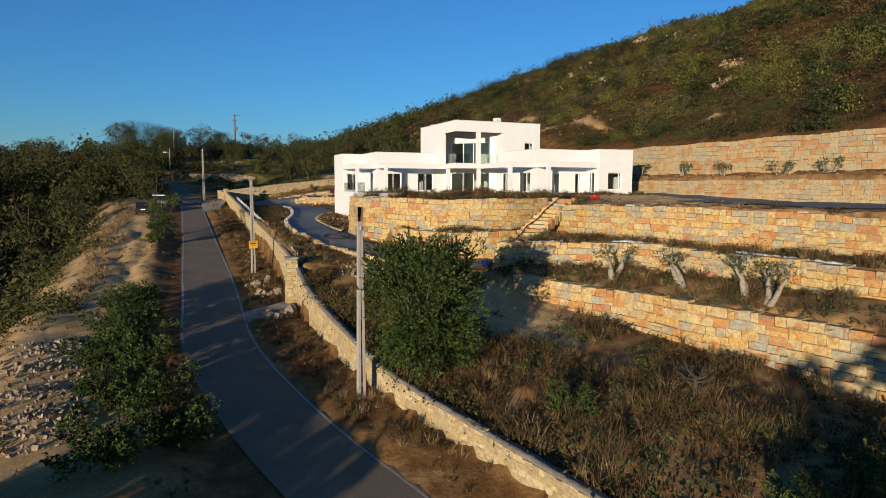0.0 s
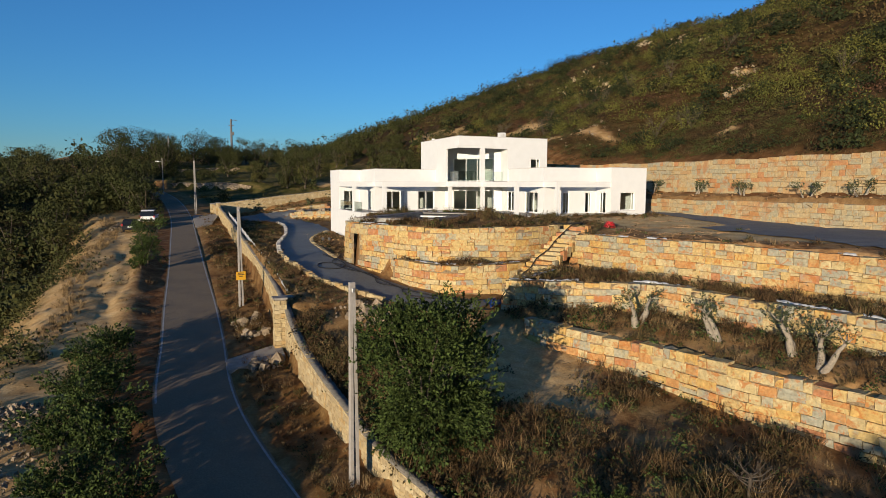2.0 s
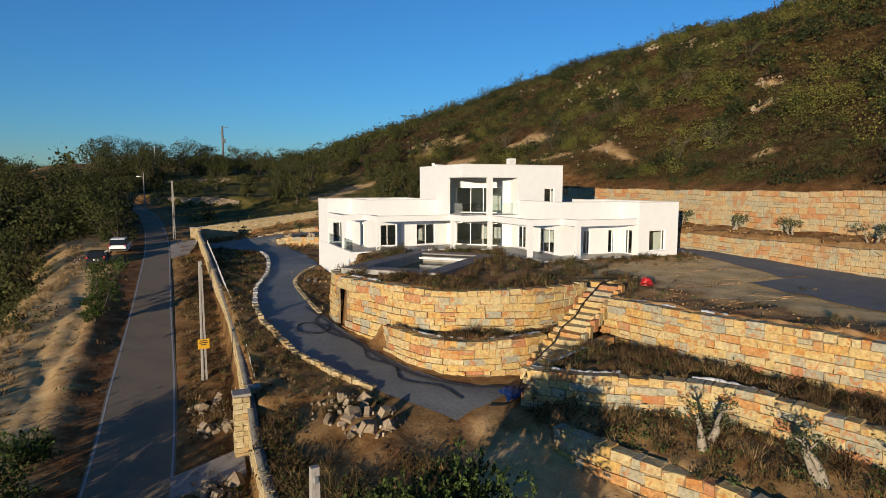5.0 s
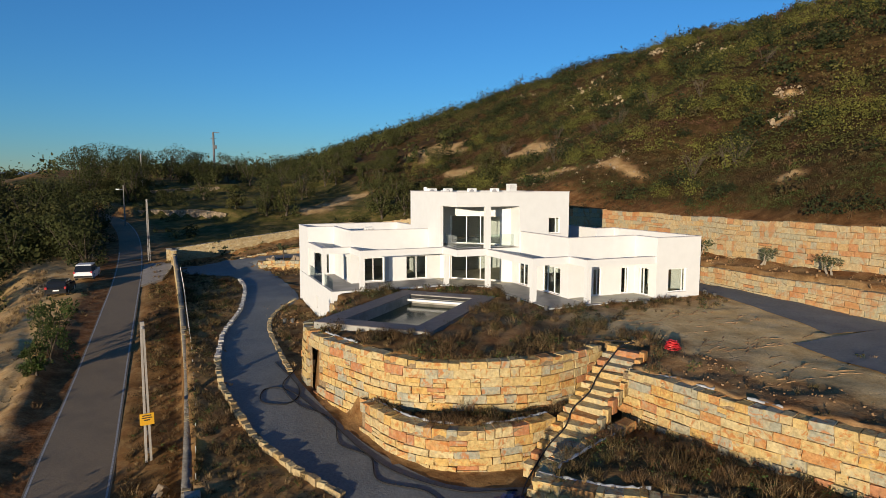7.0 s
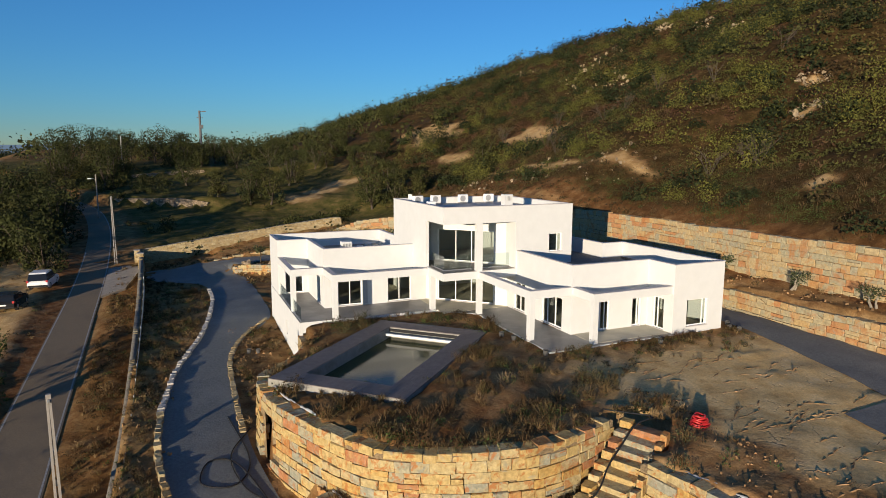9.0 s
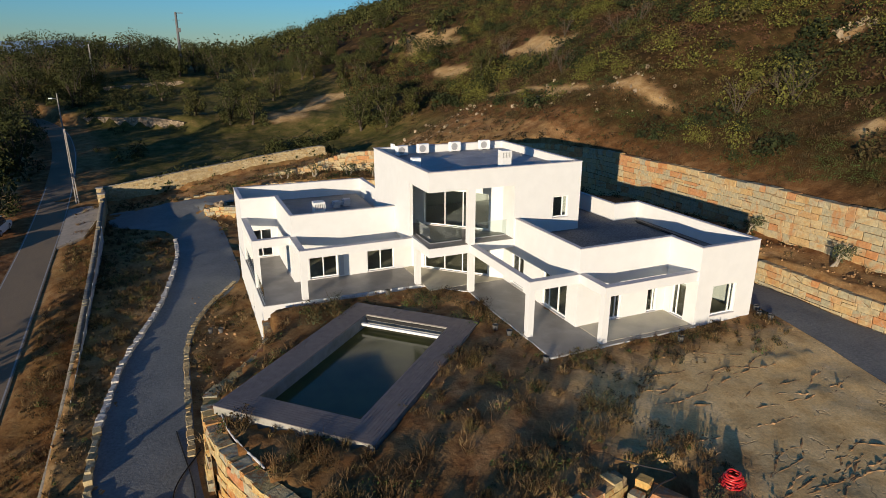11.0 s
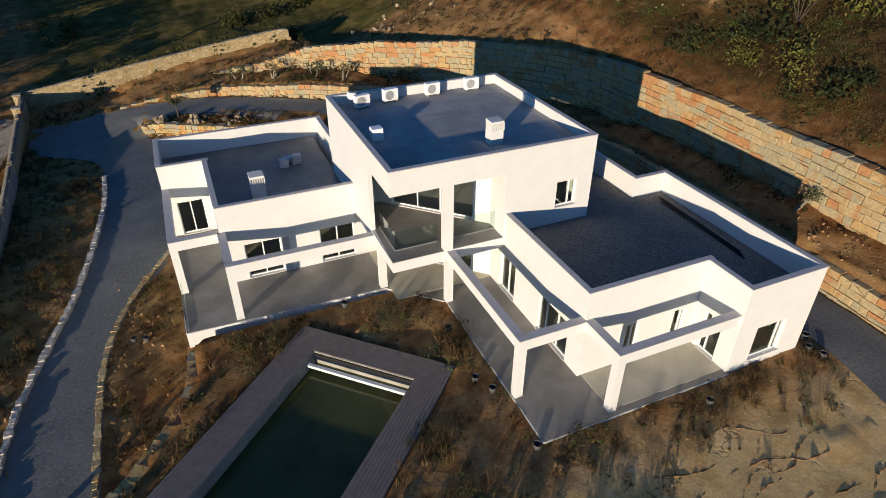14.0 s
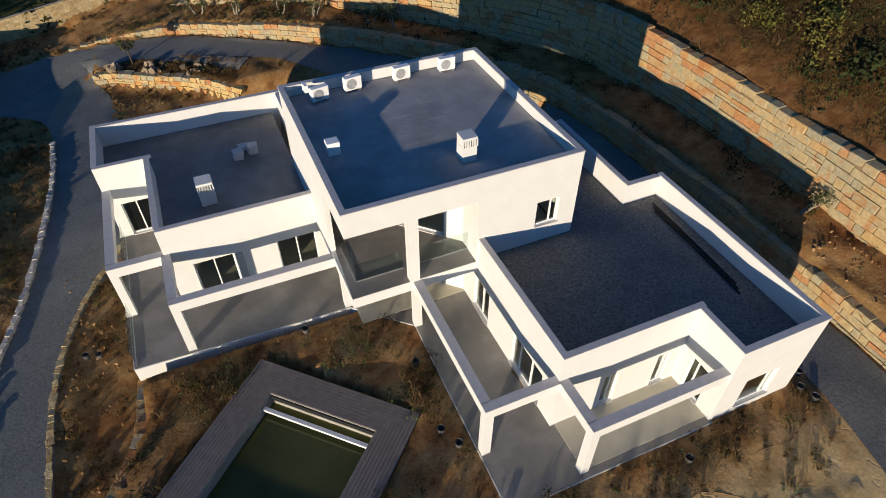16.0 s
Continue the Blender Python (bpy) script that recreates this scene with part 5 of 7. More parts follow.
def tree(name, at, height, spread, leaves, leaf, mat, label, seed, trunk=0.16, low=0.3, limbs=6, blobs=18, group="", category="tree", bark=None, skirt=0.0, sprigs=False):
    rnd, rng = random.Random(seed), np.random.default_rng(seed)
    ob = thing(name, label, category, at, group)
    bm = bmesh.new()
    fork = height * low
    lean = Vector((rnd.uniform(-0.1, 0.1), rnd.uniform(-0.1, 0.1), 0)) * height
    tube(bm, [(0, 0, -0.3), (lean.x * 0.2, lean.y * 0.2, fork * 0.5), (lean.x * 0.5, lean.y * 0.5, fork)], [trunk * 1.3, trunk, trunk * 0.85], 8)
    tips = []
    for k in range(limbs):
        ang = math.tau * k / limbs + rnd.uniform(-0.4, 0.4)
        out = spread * rnd.uniform(0.45, 0.8)
        tip = Vector((math.cos(ang) * out, math.sin(ang) * out, height * rnd.uniform(0.6, 0.9)))
        start = Vector((lean.x * 0.5, lean.y * 0.5, fork * 0.92))
        mid = start.lerp(tip, 0.5) + Vector((rnd.uniform(-.2, .2), rnd.uniform(-.2, .2), rnd.uniform(0, .3))) * spread * 0.3
        tube(bm, [start, mid, tip], [trunk * 0.6, trunk * 0.38, trunk * 0.12], 6)
        tips += [mid, tip]
    part("trunk", bm, bark or M_BARK, ob, smooth=True)
    bl = []
    for k in range(blobs):
        if k < len(tips):
            c = tips[k]
        else:
            ang, rr = rnd.uniform(0, math.tau), spread * math.sqrt(rnd.random()) * 0.85
            c = Vector((math.cos(ang) * rr, math.sin(ang) * rr, height * (0.95 - 0.75 * rnd.random() * (0.35 + 0.65 * rr / spread))))
        r = spread * rnd.uniform(0.22, 0.40)
        bl.append((c.x, c.y, max(fork * 0.7, min(c.z, height - r * 0.8)), r))
    for k in range(int(blobs * skirt)):
        ang, rr = rnd.uniform(0, math.tau), spread * rnd.uniform(0.35, 0.8)
        r = spread * rnd.uniform(0.2, 0.32)
        bl.append((math.cos(ang) * rr, math.sin(ang) * rr, max(r * 0.7, height * rnd.uniform(0.1, 0.4)), r))
    if sprigs:
        pts, way = sprig_points(rng, leaves, bl, leaf)
        v, f = leaf_quads(pts, leaf * rng.uniform(0.6, 1.3, len(pts)), rng, along=way)
    else:
        pts, out = clump_points(rng, leaves, bl)
        v, f = leaf_quads(pts, leaf * rng.uniform(0.6, 1.3, len(pts)), rng, face=out)
    joined("crown", [(v, f)], mat, ob)
    return ob


def scatter_bushes(name, xs, ys, sizes, per, leaf, mat, label, seed, tall=0.8, category="scrub", sink=0.1, rise=1.0):
    """Many bushes joined into one mesh: each a handful of leafy blobs on the ground."""
    rng = np.random.default_rng(seed)
    n = len(xs)
    zs = land(xs, ys)[0]
    c = np.repeat(np.column_stack([xs, ys, zs]), per, axis=0)
    s = np.repeat(sizes, per)
    lobes = rng.normal(size=(n, 5, 3)) * 0.42
    pick = rng.integers(0, 5, n * per)
    off = lobes[np.repeat(np.arange(n), per), pick]
    d = rng.normal(size=(n * per, 3))
    d /= np.linalg.norm(d, axis=1)[:, None]
    p = off * s[:, None] * np.array([1, 1, 0.5]) + d * (s * 0.55)[:, None] * rng.uniform(0.6, 1.05, (n * per, 1))
    p[:, 2] = np.abs(p[:, 2]) * tall * rise + s * 0.05
    v, f = leaf_quads(c + p - np.array([0, 0, sink]), leaf * s ** 0.65 * rng.uniform(0.6, 1.4, n * per), rng, face=d * np.array([1, 1, 0.7]) + off * 0.5 + np.array([0, 0, 0.25]))
    ob = joined(name, [(v, f)], mat)
    return tagged(ob, label, category, kind="stuff")


def tufts(name, xs, ys, heights, blades, mat, label, seed, lean=0.35, width=0.05):
    """Tufts of thin upright blades, joined."""
    rng = np.random.default_rng(seed)
    n = len(xs)
    base = np.repeat(np.column_stack([xs, ys, land(xs, ys)[0] - 0.03]), blades, axis=0)
    h = np.repeat(heights, blades) * rng.uniform(0.45, 1.15, n * blades)
    base[:, :2] += rng.normal(size=(n * blades, 2)) * (h * 0.22)[:, None]
    top = base + np.column_stack([rng.normal(size=(n * blades, 2)) * (h * lean)[:, None], h])
    w = rng.normal(size=(n * blades, 3))
    w[:, 2] = 0
    w *= (width * rng.uniform(0.5, 1.3, (n * blades, 1))) / np.linalg.norm(w, axis=1)[:, None]
    mid = (base + top) / 2 + np.array([0, 0, 0.08]) * h[:, None]
    v = np.stack([base - w * 0.5, mid - w, top, mid + w], 1).reshape(-1, 3)
    ob = joined(name, [(v, np.arange(4 * n * blades).reshape(-1, 4))], mat)
    return tagged(ob, label, "grass", kind="stuff")


def sample(rng, n, x0, x1, y0, y1, keep):
    x, y = rng.uniform(x0, x1, n), rng.uniform(y0, y1, n)
    k = keep(x, y)
    return x[k], y[k]


def clumpy(x, y, scale, seed=0.0):
    return bumps(x + seed, y - seed, scale) + 0.5 * bumps(x - seed, y + seed, scale * 0.37)


rng = np.random.default_rng(5)
PLOT = BACK_XY + [(60, 8), (60, -5), (-5, -5), (-5, 104), (15, 104)]


def clear(x, y):
    """True where the land is not bare."""
    return land(x, y)[1][..., 0] < 0.45


# hillside scrub
def wild(x, y):
    return ~inside(PLOT, x, y) & clear(x, y)


def seen(x, y):
    """The stretch of country that lies before the walk."""
    return (x < 1.75 * y + 18) & (x > -0.28 * y - 14)


def patchy(x, y, base, gain, scale, seed=0.0):
    return rng.random(len(x)) < np.clip(base + gain * clumpy(x, y, scale, seed), 0.05, 1)


def species(x, y, lo, hi, scale, seed):
    """True in the patches where one kind of plant holds the slope."""
    v = clumpy(x, y, scale, seed) + 0.35 * grainy(x, y, scale * 0.6)
    return (v > lo) & (v < hi)


x, y = sample(rng, 15000, 82, 170, 40, 340, lambda x, y: wild(x, y) & seen(x, y) & patchy(x, y, 0.6, 0.4, 9))
s, rust = rng.uniform(0.5, 1.6, len(x)) ** 1.2 * (1 + x / 400), species(x, y, 0.3, 9, 11, 3.0)
scatter_bushes("hillside_scrub", x[~rust], y[~rust], s[~rust], 22, 0.15, M_SCRUB, "olive-brown mediterranean scrub covering the hillside", 6, rise=1.25)
scatter_bushes("hillside_heath", x[rust], y[rust], s[rust] * 0.8, 17, 0.16, M_RUST, "rust-brown heath in patches on the hillside", 16, rise=1.4)
x, y = sample(rng, 11000, 51.3, 84, 24, 160, lambda x, y: wild(x, y) & seen(x, y) & patchy(x, y, 0.65, 0.5, 5) & ~((x < 61) & (y < 104)))
s, rust = rng.uniform(0.3, 1.0, len(x)), species(x, y, 0.2, 9, 6, 9.0)
scatter_bushes("hillside_heath", x[~rust], y[~rust], s[~rust], 16, 0.14, M_SCRUB, "low olive-brown scrub on the lower slope", 36, rise=1.8)
scatter_bushes("hillside_heath", x[rust], y[rust], s[rust], 16, 0.14, M_RUST, "low rust-brown heath on the lower slope", 37, rise=1.6)
x, y = sample(rng, 2600, 94, 178, 30, 420, lambda x, y: wild(x, y) & seen(x, y) & species(x, y, 0.12, 9, 18, 7.0))
scatter_bushes("hillside_trees", x, y, rng.uniform(1.2, 2.6, len(x)), 90, 0.17, M_SHRUB, "dark evergreen shrubs and small trees on the slope", 7, tall=1.15, category="trees", rise=1.6)
x, y = sample(rng, 900, 52, 110, 24, 200, lambda x, y: wild(x, y) & seen(x, y) & species(x, y, -0.1, 9, 8, 7.0))
s, near = 0.7 + 1.9 * rng.random(len(x)) ** 2, (x < 72) & (y < 105)
scatter_bushes("hillside_shrubs", x[near], y[near], s[near], 300, 0.09, M_SHRUB, "dark evergreen shrubs above the retaining wall", 38, category="shrubs", rise=1.6)
scatter_bushes("hillside_shrubs", x[~near], y[~near], s[~near], 220, 0.13, M_SHRUB, "dark evergreen shrubs on the lower slope", 39, category="shrubs", rise=1.6)
x, y = sample(rng, 900, 54, 150, 24, 170, lambda x, y: wild(x, y) & seen(x, y) & species(x, y, 0.05, 9, 12, 31.0))
scatter_bushes("almond_scrub", x, y, 1.1 + 1.7 * rng.random(len(x)) ** 1.5, 380, 0.068, M_YELLOW, "yellow-green almond trees among the scrub", 8, tall=1.1, category="trees", rise=1.7)
x, y = sample(rng, 500, 54, 150, 24, 170, lambda x, y: wild(x, y) & seen(x, y) & patchy(x, y, 0.35, 0.6, 8, 13))
scatter_bushes("brown_shrubs", x, y, 0.7 + 1.1 * rng.random(len(x)) ** 1.5, 130, 0.13, M_HEATH, "reddish-brown leafless shrubs on the slope", 48, tall=1.0, category="shrubs", rise=1.7)
x, y = sample(rng, 5000, 28, 60, 60, 135, lambda x, y: ~inside(PLOT, x, y) & clear(x, y) & (x > 30) & (rng.random(len(x)) < np.clip(0.4 + 0.5 * clumpy(x, y, 5), 0.03, 1)) & ~((y > 104) & (x < 44)))
scatter_bushes("slope_scrub", x, y, rng.uniform(0.2, 0.6, len(x)), 30, 0.13, M_HEATH, "low brown heather above the retaining wall", 19, rise=1.8)
x, y = sample(rng, 4200, 49.5, 63, 24, 110, lambda x, y: wild(x, y) & patchy(x, y, 0.6, 0.5, 3, 4))
k = rng.random(len(x)) < 0.7
tufts("slope_grass", x[k], y[k], rng.uniform(0.25, 0.6, k.sum()), 12, M_DRY, "dry grass above the retaining wall", 57, width=0.012)
scatter_bushes("slope_weeds", x[~k], y[~k], rng.uniform(0.2, 0.6, (~k).sum()), 40, 0.06, M_GREEN, "low green weeds above the retaining wall", 58, rise=1.5)
x, y = sample(rng, 3600, 51.6, 62, 34, 106, lambda x, y: wild(x, y) & seen(x, y) & (x + 0.9 * bumps(x, y, 2.5) > 52.6) & patchy(x, y, 0.85, 0.4, 3, 14))
kind, s = clumpy(x, y, 2.4, 21.0) + 0.3 * grainy(x, y, 1.1), rng.uniform(0.3, 0.75, len(x))
for lo, hi, mat, text, seed in ((-9, 0.0, M_HEATH, "low matted brown heath above the retaining wall", 59), (0.0, 0.45, M_SCRUB, "low olive-green thyme above the retaining wall", 60), (0.45, 9, M_GREEN, "fresh green low shrubs above the retaining wall", 62)):
    m = (kind >= lo) & (kind < hi)
    scatter_bushes("slope_heath", x[m], y[m], s[m], 46, 0.062, mat, text, seed, rise=1.3)
# a ragged line of small trees along the crest
for k in range(64):
    ty = 60 + 5.2 * k + 3 * math.sin(k * 2.1)
    tx = 146 + 14 * math.sin(k * 1.7)
    h = 1.8 + 1.5 * ((k * 7) % 5) / 5
    tree("crest_tree", (tx, ty, ground_z(tx, ty)), h, h * 0.95, 420, 0.2, M_WOOD_LEAF, "small dark tree on the crest of the hill", 400 + k, 0.12, 0.15, 4, 8, "trees on the crest")


def boughs(name, spots, label, seed):
    """Pale leafless branches standing out of the scrub, joined."""
    rnd = random.Random(seed)
    bm = bmesh.new()
    for x, y in spots:
        z = ground_z(x, y)
        for k in range(6):
            a, r = rnd.uniform(0, math.tau), rnd.uniform(0.8, 2.2)
            tip = Vector((x + r * math.cos(a), y + r * math.sin(a), z + rnd.uniform(1.6, 3.2)))
            mid = Vector((x, y, z)).lerp(tip, 0.5) + Vector((rnd.uniform(-.3, .3), rnd.uniform(-.3, .3), 0.2))
            tube(bm, [(x, y, z - 0.2), mid, tip], [0.045, 0.03, 0.012], 4)
            for s in range(3):
                t2 = mid.lerp(tip, rnd.uniform(0.2, 0.9)) + Vector((rnd.uniform(-.7, .7), rnd.uniform(-.7, .7), rnd.uniform(.2, .8)))
                tube(bm, [mid, t2], [0.02, 0.008], 3)
    ob = new(name, finish(bm, name, M_BARK))
    return tagged(ob, label, "branches", kind="stuff")


spot_rnd = random.Random(8)
boughs("bare_boughs", [(spot_rnd.uniform(58, 105), spot_rnd.uniform(45, 130)) for k in range(16)], "pale leafless branches among the scrub", 9)


# woods beyond and west of the lane
def off_lane(x, y, w):
    return np.abs(x - road_x(y)) > w


x, y = sample(rng, 4200, -260, 4, 10, 420, lambda x, y: (seen(x, y) | (rng.random(len(x)) < 0.06)) & (x < road_x(y) - 6 - 9 * (y < 100) - 3 * (y < 60)) & (rng.random(len(x)) < 0.4 + 0.6 * (x > -90)))
scatter_bushes("west_woods", x, y, rng.uniform(1.5, 3.6, len(x)) * (0.45 + 0.55 * smooth(28, 50, y)), 90, 0.18, M_WOOD_LEAF, "dark evergreen carob and oak woods", 9, tall=1.45, category="woods", rise=1.5)
x, y = sample(rng, 1300, -70, 2, 40, 190, lambda x, y: seen(x, y) & (x < road_x(y) - 4.5 - 7.0 * smooth(112, 96, y)) & (rng.random(len(x)) < 0.8))
scatter_bushes("bank_woods", x, y, 0.9 + 2.3 * rng.random(len(x)) ** 1.8, 110, 0.14, M_WOOD_LEAF, "dark olive and carob trees below the bank", 29, tall=1.5, category="woods", rise=1.5)
wood_rnd = random.Random(21)
for k in range(20):
    ty = 164 + 3.0 * k + wood_rnd.uniform(-3, 3)
    tx = wood_rnd.uniform(-14, 2) if ty < 205 else wood_rnd.uniform(-6, 24)
    h = wood_rnd.uniform(7.0, 10.5)
    tree("wood_tree", (tx, ty, ground_z(tx, ty)), h, h * wood_rnd.uniform(0.38, 0.48), 1500, 0.18, M_WOOD_LEAF, "tall dark olive-green tree beyond the field", 600 + k, 0.2, 0.15, 6, 24, "trees in the wood", skirt=0.5)
count = 0
while count < 64:
    ty = 82 + 150 * wood_rnd.random() ** 1.3
    tx = float(road_x(ty)) - 6.5 - 6.0 * float(smooth(112, 92, ty)) - 34 * wood_rnd.random() ** 1.4
    if not seen(np.array([tx]), np.array([ty]))[0]:
        continue
    h = wood_rnd.uniform(5.5, 8.8)
    tree("wood_tree", (tx, ty, ground_z(tx, ty)), h, h * wood_rnd.uniform(0.42, 0.55), 1500, 0.18, M_WOOD_LEAF, "dark olive-green carob tree in the wood", 500 + count, 0.2, 0.12, 6, 24, "trees in the wood", skirt=0.6)
    count += 1
x, y = sample(rng, 2600, -30, 230, 165, 520, lambda x, y: seen(x, y) & off_lane(x, y, 5) & (clumpy(x, y, 30, 2) > -0.4 + 0.9 * (y < 215)))
scatter_bushes("far_woods", x, y, rng.uniform(1.9, 3.8, len(x)), 44, 0.23, M_WOOD_LEAF, "dark woods beyond the fields", 10, tall=1.45, category="woods", rise=1.5)
x, y = sample(rng, 420, 24, 60, 120, 170, lambda x, y: (clumpy(x, y, 9, 5) > 0.6) & clear(x, y))
x, y = np.concatenate([x, rng.uniform(10, 33, 130), rng.uniform(27, 39, 60)]), np.concatenate([y, np.zeros(190)])
y[-190:-60] = np.interp(x[-190:-60], [q[0] for q in FAR_WALL], [q[1] for q in FAR_WALL]) + rng.uniform(0.9, 3.0, 130)
y[-60:] = 124.4 + 0.52 * (x[-60:] - 28.8) + rng.uniform(-1.6, 1.2, 60)
bx, by = sample(rng, 420, -14, 9, 118, 205, lambda x, y: (x > road_x(y) + 4.0) & (rng.random(len(x)) < np.clip(0.25 + 0.6 * clumpy(x, y, 5, 4) + 0.6 * (x < 0), 0, 1)))
scatter_bushes("lane_bushes", bx, by, rng.uniform(0.6, 1.9, len(bx)), 120, 0.11, M_WOOD_LEAF, "dark bushes between the lane and the field", 66, tall=1.1, category="bushes", rise=1.5)
scatter_bushes("field_bushes", x, y, rng.uniform(0.5, 1.6, len(x)), 60, 0.14, M_WOOD_LEAF, "dark bushes along the field terraces", 20, tall=1.1, category="bushes", rise=1.5)


def weeds(name, n, x0, x1, y0, y1, keep, lo, hi, seed, label, dry=0.6, blades=34):
    """Thin dry stalks with low brown and green bushes among them."""
    x, y = sample(rng, n, x0, x1, y0, y1, keep)
    tall = rng.uniform(lo, hi, len(x)) * np.clip(0.75 + 0.55 * clumpy(x, y, 1.1, seed), 0.35, 1.5)
    k = rng.random(len(x))
    pale = k < dry * 0.22
    tufts(name, x[(k < dry) & ~pale], y[(k < dry) & ~pale], tall[(k < dry) & ~pale], blades, M_DRY, label, seed, lean=0.42, width=0.010)
    tufts(name, x[pale], y[pale], tall[pale] * 0.9, blades, M_STRAW, label, seed + 300, lean=0.42, width=0.009)
    m = (k >= dry) & (k < dry + 0.7 * (1 - dry))
    scatter_bushes("heath_bushes", x[m], y[m], tall[m] * 0.85, 30, 0.09, M_HEATH, "low brown heath bushes among dry grass", seed + 100, tall=1.2, sink=0.03)
    m = k >= dry + 0.7 * (1 - dry)
    if m.any():
        scatter_bushes("green_weeds", x[m], y[m], tall[m] * 0.75, 40, 0.085, M_GREEN, "green weeds among dry grass", seed + 200, tall=1.1, sink=0.03)


weeds("terrace_grass", 8000, 18, 40, 2, 40, lambda x, y: inside(T1, x, y) & ~inside(PLATEAU, x, y) & (x < line_x(UPPER, y) - 0.1) & (rng.random(len(x)) < 0.75), 0.35, 0.75, 11, "tall dry brown grass along the terrace")
weeds("terrace_grass", 6500, 17, 33, 2, 36, lambda x, y: inside(T2, x, y) & ~inside(T1, x, y) & (x < line_x(MIDDLE, y) - 0.1) & (rng.random(len(x)) < np.clip(0.6 + 0.6 * clumpy(x, y, 1.6), 0.1, 1)), 0.3, 0.85, 12, "sparse dry grass between the olive trees", 0.4)
weeds("bed_grass", 1500, 15, 27, 38, 46, lambda x, y: inside(BED_POLY, x, y) & ~inside(PLATEAU, x, y), 0.3, 0.6, 13, "dry lavender and grass in the planting bed")
weeds("field_grass", 8500, 7, 24, 4, 36, lambda x, y: (x > line_x(PERIMETER, y) + 0.5) & ~inside(T2, x, y) & (x < line_x(LOWER, y) - 0.3) & (rng.random(len(x)) < np.clip(0.5 + 0.7 * clumpy(x, y, 2.5), 0.03, 1)) & ~((y > 28) & (x > 10.5) & (y > 46 - x)) & (rng.random(len(x)) > 0.85 * smooth(1.1, 0.7, np.hypot((x - 16.2) / 3.8, (y - 29) / 5.5) + 0.3 * bumps(x, y, 1.3))), 0.35, 1.0, 14, "tall dry weeds on the lower ground", 0.4)
weeds("wall_side_weeds", 3000, 7, 13, 6, 40, lambda x, y: (x > line_x(PERIMETER, y) + 0.25) & (x < line_x(PERIMETER, y) + 1.8), 0.4, 1.0, 24, "green weeds along the inside of the wall", 0.2)
weeds("pool_grass", 5200, 13, 31, 41, 61, lambda x, y: inside(PLATEAU, x, y) & ~inside(POOL, x, y) & (rng.random(len(x)) < np.clip(0.12 + 1.0 * clumpy(x, y, 1.1) + 0.45 * smooth(46.5, 43, y) - 0.05 * np.maximum(0, x - 26), 0, 1)) & ~inside(PORCH, x, y), 0.25, 0.8, 15, "dry lavender and grass round the pool", 0.55)
weeds("slope_weeds", 6500, 4, 34, 88, 112, lambda x, y: (x > 6.8) & (y < np.interp(x, [q[0] for q in FAR_WALL], [q[1] for q in FAR_WALL]) - 0.4) & ~inside(PAVED[0], x, y) & ~inside(PAVED[1], x, y) & ~inside([(17, 88), (17, 60), (50, 60), (36, 82), (26, 89)], x, y) & (rng.random(len(x)) < np.clip(0.2 + 0.8 * clumpy(x, y, 1.7, 5) + 0.5 * smooth(2.5, 0.5, y - np.interp(x, [14, 16.8, 19.8, 23, 27, 31.3], [99.5, 99.2, 98.6, 102.4, 99.5, 97.1])), 0.02, 1)), 0.15, 0.55, 27, "dry weeds on the bare earth slope behind the drive", 0.5)
weeds("plateau_weeds", 800, 27, 42, 24, 50, lambda x, y: inside(PLATEAU, x, y) & ((x - line_x(UPPER, y) < 4.5) | (clumpy(x, y, 1.9) > 0.7)) & (rng.random(len(x)) < np.clip(0.25 + 0.6 * clumpy(x, y, 1.5), 0, 1)), 0.2, 0.5, 16, "scattered weeds on the bare earth terrace", 0.4)
weeds("house_weeds", 900, 17, 43, 47.5, 61, lambda x, y: inside(PLATEAU, x, y) & ~inside(PORCH, x, y) & ~inside([(38, 50), (43, 50), (43, 70), (38, 70)], x, y) & (((y > 48.6) & (y < 50.2) & (x > 29)) | ((x > 27.9) & (x < 29.2) & (y > 50)) | ((y > 60) & (x < 27))), 0.2, 0.55, 26, "small plants along the terrace edge", 0.3)
weeds("house_weeds", 1500, 29, 43, 45.8, 50.0, lambda x, y: inside(PLATEAU, x, y) & ~inside(PORCH, x, y) & ~inside(PAVED[1], x, y) & (rng.random(len(x)) < np.clip(0.1 + 0.9 * clumpy(x, y, 0.9) + 0.25 * (y - 48.5), 0, 1)), 0.15, 0.5, 46, "brown and green weeds before the terrace", 0.45)
weeds("strip_weeds", 1500, 13.3, 18.0, 52, 75, lambda x, y: ~inside(PLATEAU, x, y) & ~inside(PORCH, x, y) & ~inside(PAVED[0], x, y) & ~inside(POOL, x, y) & (rng.random(len(x)) < np.clip(0.4 + 0.8 * clumpy(x, y, 1.2), 0, 1)), 0.12, 0.45, 47, "weeds on the earth beside the driveway", 0.4)
weeds("verge_weeds", 10000, 2, 13, 8, 101, lambda x, y: (x > road_x(y) + 2.4) & (x < line_x(PERIMETER, y) - 0.35) & (rng.random(len(x)) < np.clip(0.55 + 0.6 * clumpy(x, y, 2.1), 0.05, 1)), 0.2, 0.6, 17, "dry grass on the verge beside the lane", 0.6)
weeds("yard_weeds", 5000, 6.5, 13, 38, 88, lambda x, y: (x > line_x(PERIMETER, y) + 0.3) & (x < np.interp(y, [q[1] for q in DRIVE_L], [q[0] for q in DRIVE_L]) - 0.4) & (rng.random(len(x)) < np.clip(0.6 + 0.6 * clumpy(x, y, 1.7), 0, 1)), 0.15, 0.55, 18, "low dry weeds between wall and driveway", 0.5)
